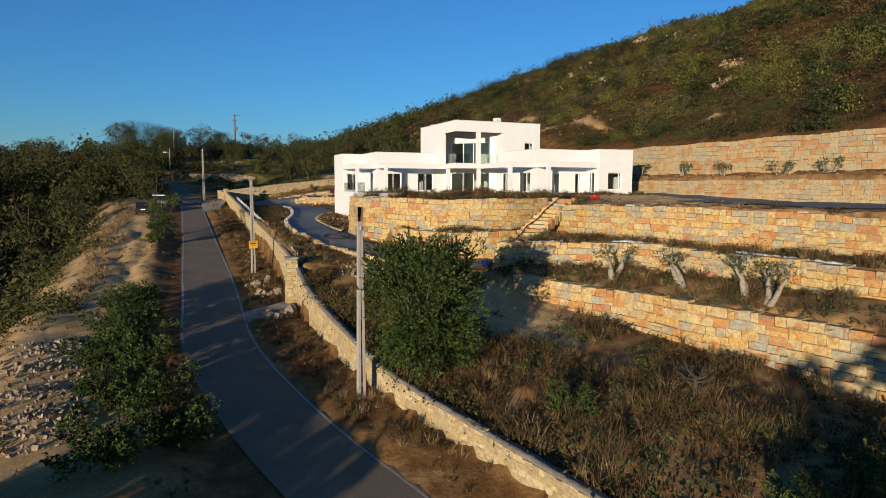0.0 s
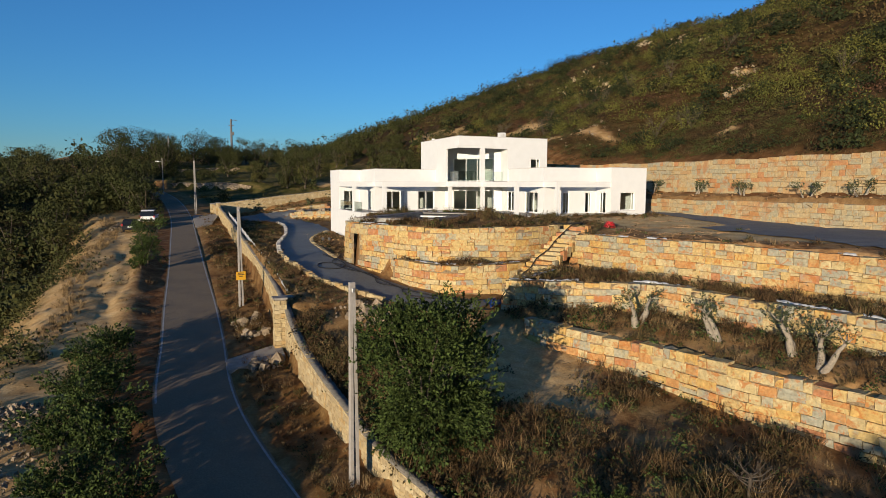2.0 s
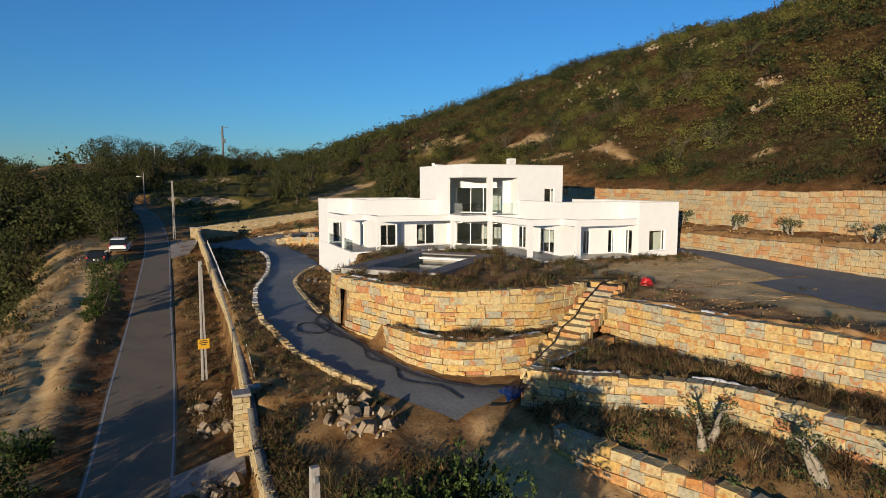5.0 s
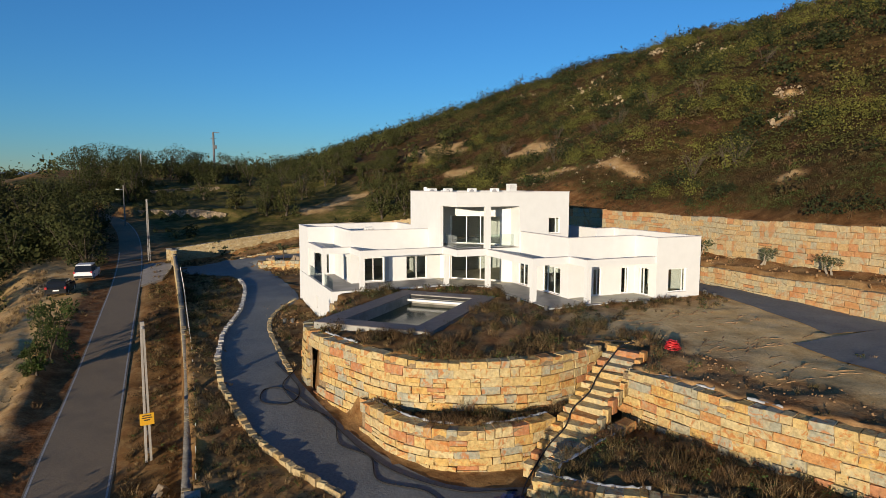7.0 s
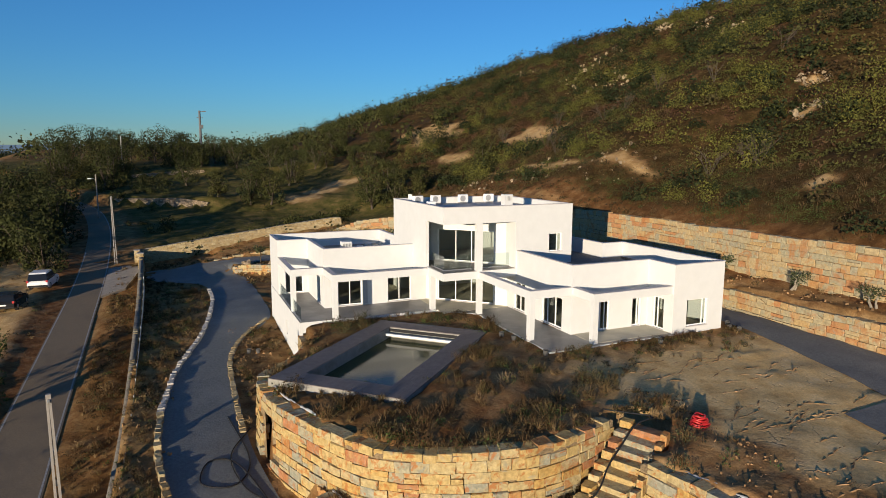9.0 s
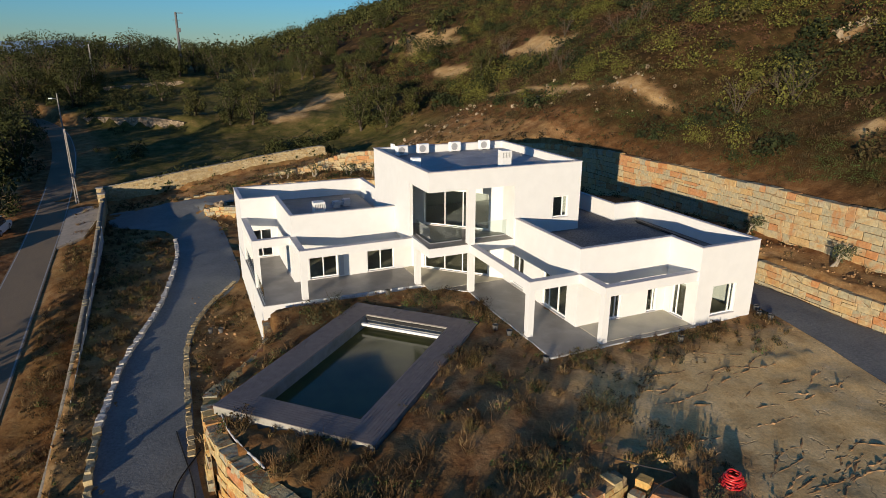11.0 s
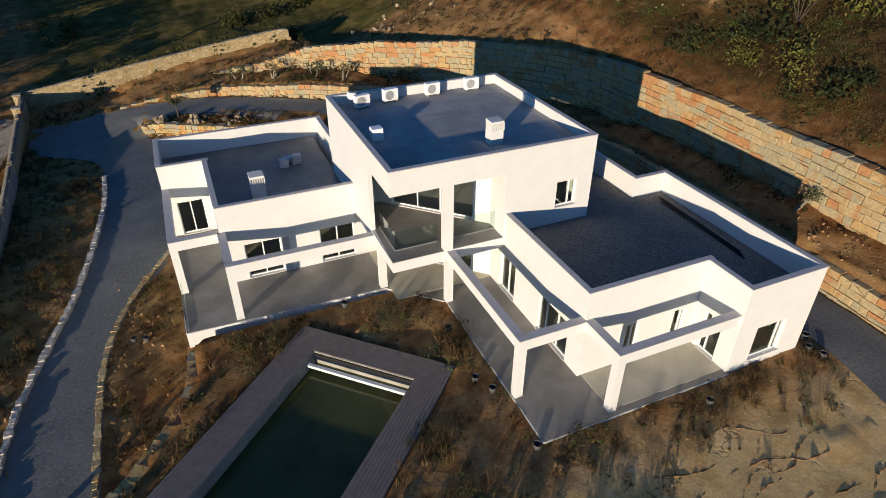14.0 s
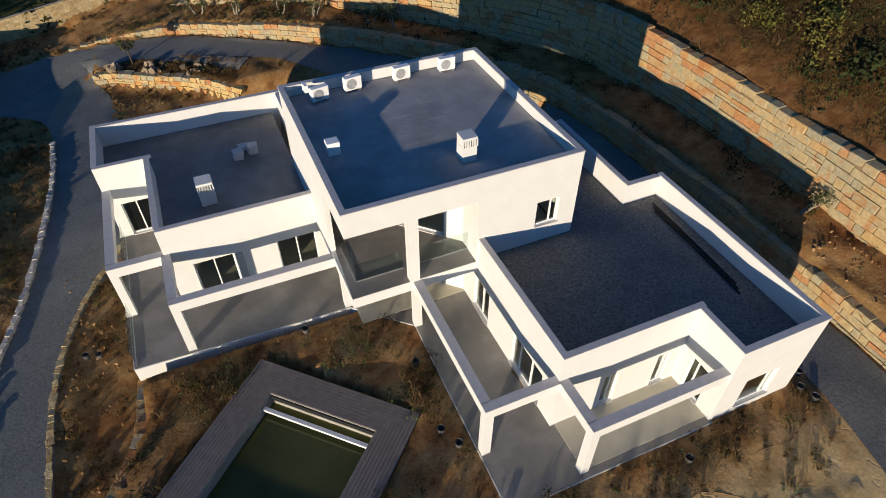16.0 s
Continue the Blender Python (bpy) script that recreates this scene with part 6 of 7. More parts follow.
weeds("edge_bushes", 110, 27, 40, 20, 41, lambda x, y: inside(PLATEAU, x, y) & (x - line_x(UPPER, y) < 4.2) & (x - line_x(UPPER, y) > 0.6) & (clumpy(x, y, 1.3) > 0.1), 0.4, 1.0, 36, "low shrubs and dry stalks along the top of the wall", 0.25)
weeds("bench_weeds", 1800, 15, 53, 20, 100, lambda x, y: inside(BENCH_XY + BACK_XY[::-1], x, y) & (rng.random(len(x)) < np.clip(0.3 + 0.5 * clumpy(x, y, 2), 0, 1)), 0.15, 0.5, 27, "low weeds on the bench below the wall", 0.4)
x, y = sample(rng, 700, 28, 51, 54, 98, lambda x, y: inside(BENCH_XY + BACK_XY[::-1], x, y) & (rng.random(len(x)) < np.clip(0.55 + 0.5 * clumpy(x, y, 2), 0, 1)))
scatter_bushes("bench_shrubs", x, y, rng.uniform(0.25, 0.9, len(x)), 70, 0.09, M_SHRUB, "dark green shrubs on the bench behind the house", 67, category="shrubs", rise=1.4)
x, y = sample(rng, 1500, -14, -5, 46, 100, lambda x, y: (np.abs(road_x(y) - 2.2 - x - 6.6 - 0.7 * np.sin(y / 5)) < 0.9))
tufts("straw_grass", x, y, rng.uniform(0.2, 0.55, len(x)), 26, M_STRAW, "pale dry grass along the edge of the bank", 33, width=0.016)
x, y = sample(rng, 900, -20, -5, 24, 84, lambda x, y: (road_x(y) - 2.2 - x > 7.0 + 1.5 * np.sin(y / 4)) & (clumpy(x, y, 4, 2) > -0.25))
scatter_bushes("slope_bushes", x, y, rng.uniform(0.5, 1.3, len(x)), 60, 0.1, M_WOOD_LEAF, "dark olive-green bushes on the slope below the bank", 61, tall=1.1, category="bushes", rise=1.3)
weeds("bank_weeds", 3000, -16, 0, 15, 100, lambda x, y: (x < road_x(y) - 2.4) & (rng.random(len(x)) < np.clip(0.15 + 0.6 * clumpy(x, y, 3) + 0.06 * np.maximum(0, -9 - x), 0, 1)), 0.15, 0.6, 28, "dry scrub on the earth bank", 0.4)

def rosemary(n, x0, x1, y0, y1, keep, lo, hi, seed, label):
    x, y = sample(rng, n, x0, x1, y0, y1, keep)
    s = rng.uniform(lo, hi, len(x))
    k = rng.random(len(x)) < 0.6
    tufts("rosemary_stalks", x, y, s * 1.1, 44, M_DRY, "brown upright stalks among the bushes", seed, lean=0.3, width=0.010)
    for m, mat, tone in ((k, M_HEATH, "brown-green"), (~k, M_OLIVE, "grey-green")):
        if m.any():
            scatter_bushes("rosemary_bushes", x[m], y[m], s[m], 260, 0.05, mat, tone + " " + label, seed + 1 + int(m[0]), tall=1.5, category="bushes", sink=0.05)


rosemary(56, 27, 38, 18, 41, lambda x, y: inside(PLATEAU, x, y) & (x - line_x(UPPER, y) < 3.6) & (x - line_x(UPPER, y) > 0.7) & (clumpy(x, y, 1.7, 2) > -0.1), 0.3, 0.75, 71, "upright bushes on the earth beside the wall")
rosemary(120, 14, 30, 41.5, 60.5, lambda x, y: inside(PLATEAU, x, y) & ~inside(POOL, x, y) & ~inside(PORCH, x, y) & (clumpy(x, y, 1.6, 5) > 0.15), 0.35, 0.8, 75, "lavender and rosemary bushes round the pool")
rosemary(46, 27.5, 43, 48.6, 61, lambda x, y: inside(PLATEAU, x, y) & ~inside(PORCH, x, y) & (((y > 48.9) & (y < 49.9) & (x > 29)) | ((x > 28.2) & (x < 29.1) & (y > 50) & (y < 59))), 0.3, 0.6, 79, "small bushes along the edge of the terrace")
rosemary(90, 19, 33, 3, 37, lambda x, y: inside(T2, x, y) & ~inside(T1, x, y) & (x < line_x(MIDDLE, y) - 0.4), 0.35, 0.8, 83, "bushes between the olive trees")

# single trees
def olive(x, y, h, label, seed, group, leaves, leaf, girth):
    """An old pruned olive: twisted forking trunks and thin clumps of leaves."""
    rnd, rng2 = random.Random(seed), np.random.default_rng(seed)
    ob = thing("olive_tree", label, "tree", (x, y, ground_z(x, y)), group)
    bm, tips = bmesh.new(), []
    for k in range(rnd.choice((2, 2, 3))):
        a = rnd.uniform(0, math.tau) if k == 0 else a + rnd.uniform(1.8, 3.4)
        p, pts, rad = Vector((0.12 * math.cos(a), 0.12 * math.sin(a), -0.25)), [], []
        for s in range(6):
            pts.append(p.copy()), rad.append(girth * (1.15 - 0.15 * s) * rnd.uniform(0.8, 1.2))
            p += Vector((math.cos(a) * rnd.uniform(0.0, 0.11), math.sin(a) * rnd.uniform(0.0, 0.11), 0.13)) * h * rnd.uniform(0.8, 1.15)
            a += rnd.uniform(-0.9, 0.9)
        tube(bm, pts, rad, 8)
        for s in range(3):
            tip = pts[-1] + Vector((rnd.uniform(-.35, .35), rnd.uniform(-.35, .35), rnd.uniform(.1, .4))) * h * 0.5
            tube(bm, [pts[-1], tip], [girth * 0.3, girth * 0.1], 5)
            tips.append(tip)
        tips.append(pts[-2])
    part("trunk", bm, M_OLIVE_BARK, ob, smooth=True)
    bl = [(t.x + rnd.uniform(-.15, .15), t.y + rnd.uniform(-.15, .15), t.z, h * rnd.uniform(0.14, 0.26)) for t in tips]
    pts, way = sprig_points(rng2, leaves, bl, leaf)
    v, f = leaf_quads(pts, leaf * rng2.uniform(0.6, 1.3, len(pts)), rng2, along=way)
    joined("crown", [(v, f)], M_OLIVE, ob)
    return ob


tree("carob_tree", (9.45, 24.0, ground_z(9.45, 24.0)), 6.0, 2.6, 50000, 0.064, M_LEAF, "dense dark green carob tree beside the boundary wall", 31, 0.15, 0.1, 8, 64, skirt=0.8, sprigs=True)
for k, (x, y) in enumerate(((22.6, 28.2), (24.0, 24.1), (24.5, 19.6), (24.9, 20.9))):
    olive(x, y, 2.3, "small pruned olive tree with a thick pale trunk", 40 + k, "olives on the terrace", 1300, 0.042, 0.18)
for k, (x, y) in enumerate(((49.2, 57.2), (49.0, 50.6), (48.9, 44.8), (49.2, 38.8), (50.2, 35.0), (31.0, 94.2), (33.6, 92.6), (37.4, 89.2), (28.0, 96.4), (25.0, 98.9), (38.8, 87.6))):
    olive(x, y, 1.7, "small dark olive tree on the bench below the wall", 50 + k, "olives on the bench", 1000, 0.05, 0.10)
tree("young_tree", (18.9, 94.3, ground_z(18.9, 94.3)), 2.3, 0.9, 500, 0.08, M_OLIVE, "young tree in the planted island", 61, 0.06, 0.5, 5, 7)
FIELD_TREES = [(23, 142, 7.5, 2.9), (26.6, 140.6, 7.0, 2.7), (25.5, 146.5, 8, 3.4), (42.2, 127, 6.8, 2.9), (45.3, 123.4, 6.4, 2.5), (42.6, 131.4, 7.2, 2.9), (46.8, 131, 6.5, 2.7), (49.4, 122.5, 4.6, 2.0), (33, 159, 8, 3.6), (17.6, 147.5, 4.8, 2.3), (12.5, 166.5, 6.5, 3.0), (44, 184, 8, 3.8), (25, 190, 8, 3.8), (61.5, 121.5, 5, 2.3), (33.5, 190, 8, 4), (51, 157, 7, 3.4), (13, 197, 7, 3.2), (36, 168, 8, 3.8)]
field_rnd = random.Random(12)
while len(FIELD_TREES) < 38:
    fx, fy = field_rnd.uniform(4, 75), field_rnd.uniform(150, 215)
    if abs(fx - float(road_x(fy))) > 5 and not (-2 < fx < 42 and fy < 192):
        FIELD_TREES.append((fx, fy, field_rnd.uniform(4.5, 8), field_rnd.uniform(2.2, 3.9)))
for k, (x, y, h, r) in enumerate(FIELD_TREES):
    tree("field_tree", (x, y, ground_z(x, y)), h, r, 2000, 0.16, M_WOOD_LEAF, "round dark carob tree in the field", 170 + k, 0.22, 0.1, 6, 26, "trees in the field", skirt=0.8)
for k, (x, y, h, r) in enumerate(((-1.7, 67.4, 5.4, 1.9), (-2.0, 70.2, 4.6, 1.7), (-2.2, 64.6, 2.4, 1.0), (-2.7, 42.6, 1.7, 1.4), (-3.3, 39.6, 2.0, 1.6), (-2.3, 37.4, 1.8, 1.5), (-3.2, 34.6, 2.3, 1.8), (-1.9, 32.6, 2.3, 1.7), (-3.4, 30.6, 2.0, 1.6), (-1.7, 29.3, 2.3, 1.7), (-1.0, 26.0, 2.3, 1.6), (-2.9, 26.6, 1.9, 1.5), (-0.3, 22.8, 2.0, 1.4), (-2.6, 21.6, 2.1, 1.6))):
    tree("roadside_bush", (x, y, ground_z(x, y)), h * 0.88, r * 0.95, 4600, 0.064, M_LEAF, "dense green bush on the bank beside the lane", 90 + k, 0.08, 0.12, 6, 16, "bushes by the lane", "bush", skirt=0.5, sprigs=True)
# unseen trees, added so their shadows fall on the lane and lower terraces
for k, (x, y, h, r) in enumerate(((-18.5, 0.5, 5.0, 3.0), (-19.5, 5.5, 5.0, 3.0), (-6.4, -14.6, 11.6, 3.6), (-2.5, -17, 11.4, 3.4), (3.5, -21, 11.5, 3.6))):
    tree("lane_tree", (x, y, ground_z(x, y)), h, r, 1500, 0.28, M_WOOD_LEAF, "tall dark tree out of view, added to shade the lane and lower ground", 120 + k, 0.25, 0.18, 6, 22, "trees by the lane")
for k, (x, y, h, r) in enumerate(((12.7, 17.9, 1.5, 0.95), (14.5, 10.5, 1.3, 0.9), (16.8, 9.9, 1.6, 1.0))):
    tree("wild_bush", (x, y, ground_z(x, y)), h, r, 2200, 0.055, M_LEAF, "fresh green bush among the dry weeds", 140 + k, 0.04, 0.1, 5, 12, "bushes on the lower ground", "bush", skirt=0.6, sprigs=True)
# a small dead tree on the lower ground
def dead_tree(x, y, h):
    ob = thing("dead_tree", "small bare dead tree with a pale trunk", "tree", (x, y, ground_z(x, y)))
    rnd = random.Random(77)
    bm = bmesh.new()
    tube(bm, [(0, 0, -0.2), (0.05, 0, h * 0.25), (0.1, 0.05, h * 0.5)], [0.09, 0.07, 0.05], 7)
    part("trunk", bm, M_BARK, ob, smooth=True)
    for k in range(11):
        a = k * 2.4
        b = Vector((0.08, 0.03, h * rnd.uniform(0.28, 0.5)))
        tip = b + Vector((math.cos(a), math.sin(a), rnd.uniform(0.3, 1.0))) * h * rnd.uniform(0.25, 0.5)
        mid = b.lerp(tip, 0.5) + Vector((0, 0, -0.1))
        bm = bmesh.new()
        tube(bm, [b, mid, tip], [0.03, 0.02, 0.006], 5)
        for s in range(3):
            t2 = mid + Vector((rnd.uniform(-.4, .4), rnd.uniform(-.4, .4), rnd.uniform(.1, .5)))
            tube(bm, [mid, t2], [0.012, 0.004], 4)
        part("branch", bm, M_BARK, ob)


dead_tree(17.2, 16.6, 2.1)
for k in range(9):
    y = 100 + 6.2 * k
    x = float(road_x(y)) - 4.6 - 2.2 * ((k * 7) % 3)
    tree("lane_side_tree", (x, y, ground_z(x, y)), 5.5 + 0.7 * ((k * 5) % 4), 2.6 + 0.3 * ((k * 3) % 4), 2200, 0.16, M_WOOD_LEAF, "dark carob tree leaning over the lane", 220 + k, 0.2, 0.1, 6, 26, "trees along the lane", skirt=0.7)


# ---- stairs ----
def stone_stairs():
    """Rough stone steps rising between the planting bed and the terraces."""
    a, b = Vector((20.6, 37.55)), Vector((28.0, 41.05))
    d = (b - a).normalized()
    ang = math.degrees(math.atan2(d.y, d.x))
    n, z0, z1 = 15, -4.25, -0.35
    rise, run = (z1 - z0) / n, (b - a).length / n
    ob = thing("stone_stairs", "rough sandstone block stairs climbing beside the curved wall", "stairs")
    rnd = random.Random(17)
    for k in range(n):
        c = a + d * run * (k + 0.5)
        for side, wide, lift, shift in ((-0.27, 1.32, 0.0, 0.0), (0.66, 0.5, 0.12, 0.22), (-1.06, 0.26, 0.1, -0.2)):
            s = part("step", STEP_MESHES[rnd.randrange(5)], None, ob)
            q = Vector((-d.y, d.x)) * side + d * shift * run
            s.matrix_basis = Matrix.LocRotScale((c.x + q.x, c.y + q.y, z0 + rise * (k + 1) - 0.33 + lift + rnd.uniform(-0.03, 0.03)), Euler((0, 0, radians(ang) + rnd.uniform(-.05, .05))), (run * (1.25 if lift == 0 else rnd.uniform(0.7, 0.9)), wide, 0.66))
    return ob


STEP_MESHES = [block_mesh("step", 90 + k, M_BLOCK) for k in range(5)]
stone_stairs()


# ---- roof plant ----
def air_conditioner(x, y, z, turn, group):
    ob = thing("air_conditioner", "white outdoor air conditioning unit with a round fan grille", "air conditioner", (x, y, z), group, turn=turn)
    part("body", boxes((-0.43, -0.16, 0.08, 0.43, 0.16, 0.72), bevel=0.02), M_FRAME, ob)
    bm = bmesh.new()
    for r in (0.06, 0.12, 0.18, 0.24):
        pts = [(-0.1 + r * math.cos(t * math.tau / 16), -0.172, 0.4 + r * math.sin(t * math.tau / 16)) for t in range(17)]
        tube(bm, pts, 0.008, 4)
    part("fan_grille", bm, M_STEEL, ob, "grey ring fan grille")
    bm = bmesh.new()
    bmesh.ops.create_cone(bm, cap_ends=True, segments=20, radius1=0.25, radius2=0.25, depth=0.01, matrix=Matrix.Translation((-0.1, -0.163, 0.4)) @ Matrix.Rotation(radians(90), 4, "X"))
    part("fan_opening", bm, M_SHUTTER, ob, "dark fan opening")
    part("foot", boxes((-0.36, -0.17, 0, -0.28, 0.17, 0.08)), M_STEEL, ob)
    part("foot", boxes((0.28, -0.17, 0, 0.36, 0.17, 0.08)), M_STEEL, ob)
    return ob


first = air_conditioner(28.3, 68.2, 7.02, 10, "air conditioners on the roof")
for x, y, r in ((30.0, 68.55, 8), (32.5, 68.6, 5), (34.9, 68.6, 0)):
    copy_thing(first, pose(x, y, 7.02, 0, 0, r))
for s in (28.3,):
    part("wall_bracket", boxes((-0.6, 0.12, 0.5, -0.45, 0.5, 0.85)), M_FRAME, first, "white pipe cover")


def chimney(x, y, z, w, h, turn=0):
    ob = thing("chimney", "white rendered chimney with vertical vent slots", "chimney", (x, y, z), turn=turn)
    part("shaft", boxes((-w / 2, -w / 2, 0, w / 2, w / 2, h * 0.62)), M_WHITE, ob)
    part("cap", boxes((-w / 2 - 0.01, -w / 2 - 0.01, h * 0.9, w / 2 + 0.01, w / 2 + 0.01, h)), M_WHITE, ob)
    part("flue", boxes((-w * 0.3, -w * 0.3, h * 0.62, w * 0.3, w * 0.3, h * 0.9)), M_SHUTTER, ob, "dark flue behind the slots")
    for k in range(7):
        t = -w / 2 + w * k / 6
        for s in (-1, 1):
            part("slat", boxes((t - 0.025 if -w / 2 < t else t, s * w / 2 - 0.03, h * 0.62, t + 0.025, s * w / 2 + 0.03 if s < 0 else w / 2, h * 0.9)), M_WHITE, ob)
            if 0 < k < 6:
                part("slat", boxes((s * w / 2 - 0.03 if s > 0 else -w / 2, t - 0.025, h * 0.62, s * w / 2 if s > 0 else -w / 2 + 0.03, t + 0.025, h * 0.9)), M_WHITE, ob)
    return ob


chimney(32.6, 61.3, 7.0, 0.62, 1.15)
chimney(22.25, 67.95, 3.15, 0.72, 1.25)


def paver_stack(x, y, z):
    ob = thing("paver_stack", "small piles of spare pale roof pavers", "pavers", (x, y, z))
    rnd = random.Random(3)
    for px, py, n in ((0, 0, 6), (0.75, 0.2, 7), (0.35, 0.75, 3)):
        for k in range(n):
            s = part("paver", boxes((-0.24, -0.24, 0, 0.24, 0.24, 0.07), bevel=0.006), M_COPING, ob)
            s.matrix_basis = pose(px + rnd.uniform(-.04, .04), py + rnd.uniform(-.04, .04), k * 0.075, 0, 0, rnd.uniform(-12, 12))
    return ob


paver_stack(24.2, 71.0, 3.155)
for k in range(3):
    bm = bmesh.new()
    tube(bm, [(0, 0, 0.04), (-0.05, -2.8, 0.04 + 0.012 * k), (-0.16, -5.7, 0.04)], 0.036, 8)
    pipe = tagged(new("pipe", finish(bm, "pipe", M_BLACK, True)), "black plastic pipe lying on the roof", "pipe", "pipes on the roof")
    pipe.matrix_basis = pose(41.55 - 0.13 * k, 59.3 - 0.25 * k, 3.2)
box_bm = boxes((0, 0, 0, 0.55, 0.5, 0.6), bevel=0.02)
hatch = thing("roof_vent_box", "white metal vent box on the roof", "vent box", (27.4, 63.6, 7.0))
part("body", box_bm, M_FRAME, hatch)


# ---- poles along the lane ----
def concrete_pole(x, y, h, label, z=None, wide=0.34, group="poles along the lane"):
    """A tapered two-legged concrete line pole with cross pieces."""
    z = ground_z(x, y) if z is None else z
    ob = thing("line_pole", label, "utility pole", (x, y, z), group, turn=8)
    for s in (-1, 1):
        bm = bmesh.new()
        o0, o1, i0, i1 = wide / 2, wide * 0.28, wide / 2 - 0.11, 0.0
        vs = []
        for zz, o, i, dp in ((-0.3, o0, i0, 0.13), (h, o1, i1, 0.08)):
            vs.append([bm.verts.new(q) for q in ((s * i, -dp, zz), (s * o, -dp, zz), (s * o, dp, zz), (s * i, dp, zz))])
        for k in range(4):
            bm.faces.new((vs[0][k], vs[0][(k + 1) % 4], vs[1][(k + 1) % 4], vs[1][k]))
        bm.faces.new(vs[0][::-1]), bm.faces.new(vs[1])
        bmesh.ops.recalc_face_normals(bm, faces=bm.faces[:])
        part("leg", bm, M_CONCRETE, ob)
    for k in range(6):
        t = 0.06 + 0.13 * k
        half = (wide / 2) * (1 - t) + wide * 0.28 * t - 0.05
        part("cross_piece", boxes((-half, -0.05, h * t, half, 0.05, h * t + 0.25)), M_CONCRETE, ob)
    part("insulator", boxes((-0.05, -0.16, h - 0.35, 0.05, -0.07, h - 0.2), bevel=0.01), M_STEEL, ob, "small steel clamp")
    return ob


concrete_pole(6.75, 24.6, 7.5, "tall grey concrete line pole beside the wall")
sign_pole = concrete_pole(5.15, 50.8, 7.4, "grey concrete line pole carrying a yellow sign")
sign = part("sign_plate", boxes((-0.34, -0.19, 2.0, 0.34, -0.165, 2.62), bevel=0.008), M_SIGN, sign_pole, "yellow square sign plate")
for k, (w, zz) in enumerate(((0.42, 2.48), (0.5, 2.36), (0.3, 2.24))):
    part("print_bar", boxes((-w / 2, -0.196, zz, w / 2, -0.191, zz + 0.06)), M_INK, sign)
concrete_pole(3.35, 103.5, 8.0, "grey concrete line pole at the field gate")
concrete_pole(-1.2, 188.7, 8.2, "far concrete line pole among the trees", wide=0.4)


def street_lamp(x, y, h):
    ob = thing("street_lamp", "concrete street lamp with a white lantern", "street lamp", (x, y, ground_z(x, y)))
    bm = bmesh.new()
    tube(bm, [(0, 0, -0.2), (0, 0, h)], [0.13, 0.08], 10)
    part("post", bm, M_CONCRETE, ob)
    bm = bmesh.new()
    tube(bm, [(0, 0, h - 0.9), (-0.3, -0.05, h - 0.75), (-0.7, -0.1, h - 0.7)], 0.035, 6)
    part("arm", bm, M_STEEL, ob)
    part("lantern", boxes((-1.2, -0.25, h - 0.8, -0.6, 0.05, h - 0.63), bevel=0.04), M_FRAME, ob, "pale lantern head")
    return ob


street_lamp(-1.8, 139.0, 7.3)


def mast(x, y, h):
    ob = thing("transformer_mast", "far power mast with a cross arm and transformer", "power mast", (x, y, ground_z(x, y)))
    bm = bmesh.new()
    tube(bm, [(0, 0, -0.3), (0, 0, h)], [0.42, 0.3], 8)
    part("post", bm, M_MAST, ob)
    part("cross_arm", boxes((-0.2, -0.1, h - 0.35, 1.9, 0.1, h - 0.15)), M_MAST, ob)
    part("transformer", boxes((-0.1, -0.5, h * 0.62, 0.9, 0.5, h * 0.62 + 1.1), bevel=0.05), M_MAST, ob, "grey transformer box")
    part("switch_arm", boxes((-0.9, -0.08, h - 2.2, 0.9, 0.08, h - 2.05)), M_MAST, ob)
    return ob


mast(18.0, 226.0, 14.0)


# ---- gate posts ----
def gate_pillar(x, y, top, label, w=0.62):
    z = ground_z(x, y) - 0.2
    ob = thing("gate_pillar", label, "gate pillar", (x, y, 0))
    rnd = random.Random(int(x * 10 + y))
    part("core", boxes((-w / 2 + 0.06, -w / 2 + 0.06, z, w / 2 - 0.06, w / 2 - 0.06, top - 0.1)), M_CEMENT, ob)
    zz, k = z, 0
    while zz < top - 0.2:
        h = rnd.uniform(0.22, 0.32)
        for sx, sy in ((-1, -1), (1, -1), (-1, 1), (1, 1)):
            s = new("stone", RUBBLE[rnd.randrange(9)])
            s.parent = ob
            s.matrix_basis = Matrix.LocRotScale((sx * w / 4, sy * w / 4, zz + h / 2), Euler((0, 0, rnd.uniform(-.04, .04))), (w / 2 + 0.02, w / 2 + 0.02, h - 0.015))
        zz += h
    part("cap", boxes((-w / 2 - 0.06, -w / 2 - 0.06, top - 0.12, w / 2 + 0.06, w / 2 + 0.06, top), bevel=0.02), M_CEMENT, ob, "cement cap")
    return ob


gate_pillar(6.45, 40.3, -3.95, "square rubble stone gate pillar with a cement cap", 0.72)
gate_pillar(7.15, 41.6, -4.15, "cement rendered gate pillar inside the wall", 0.5)
gate_pillar(6.3, 98.6, 0.1, "rubble stone gate pillar at the driveway entrance")
gate_pillar(5.7, 103.3, -0.15, "rubble stone gate pillar beside the field wall")


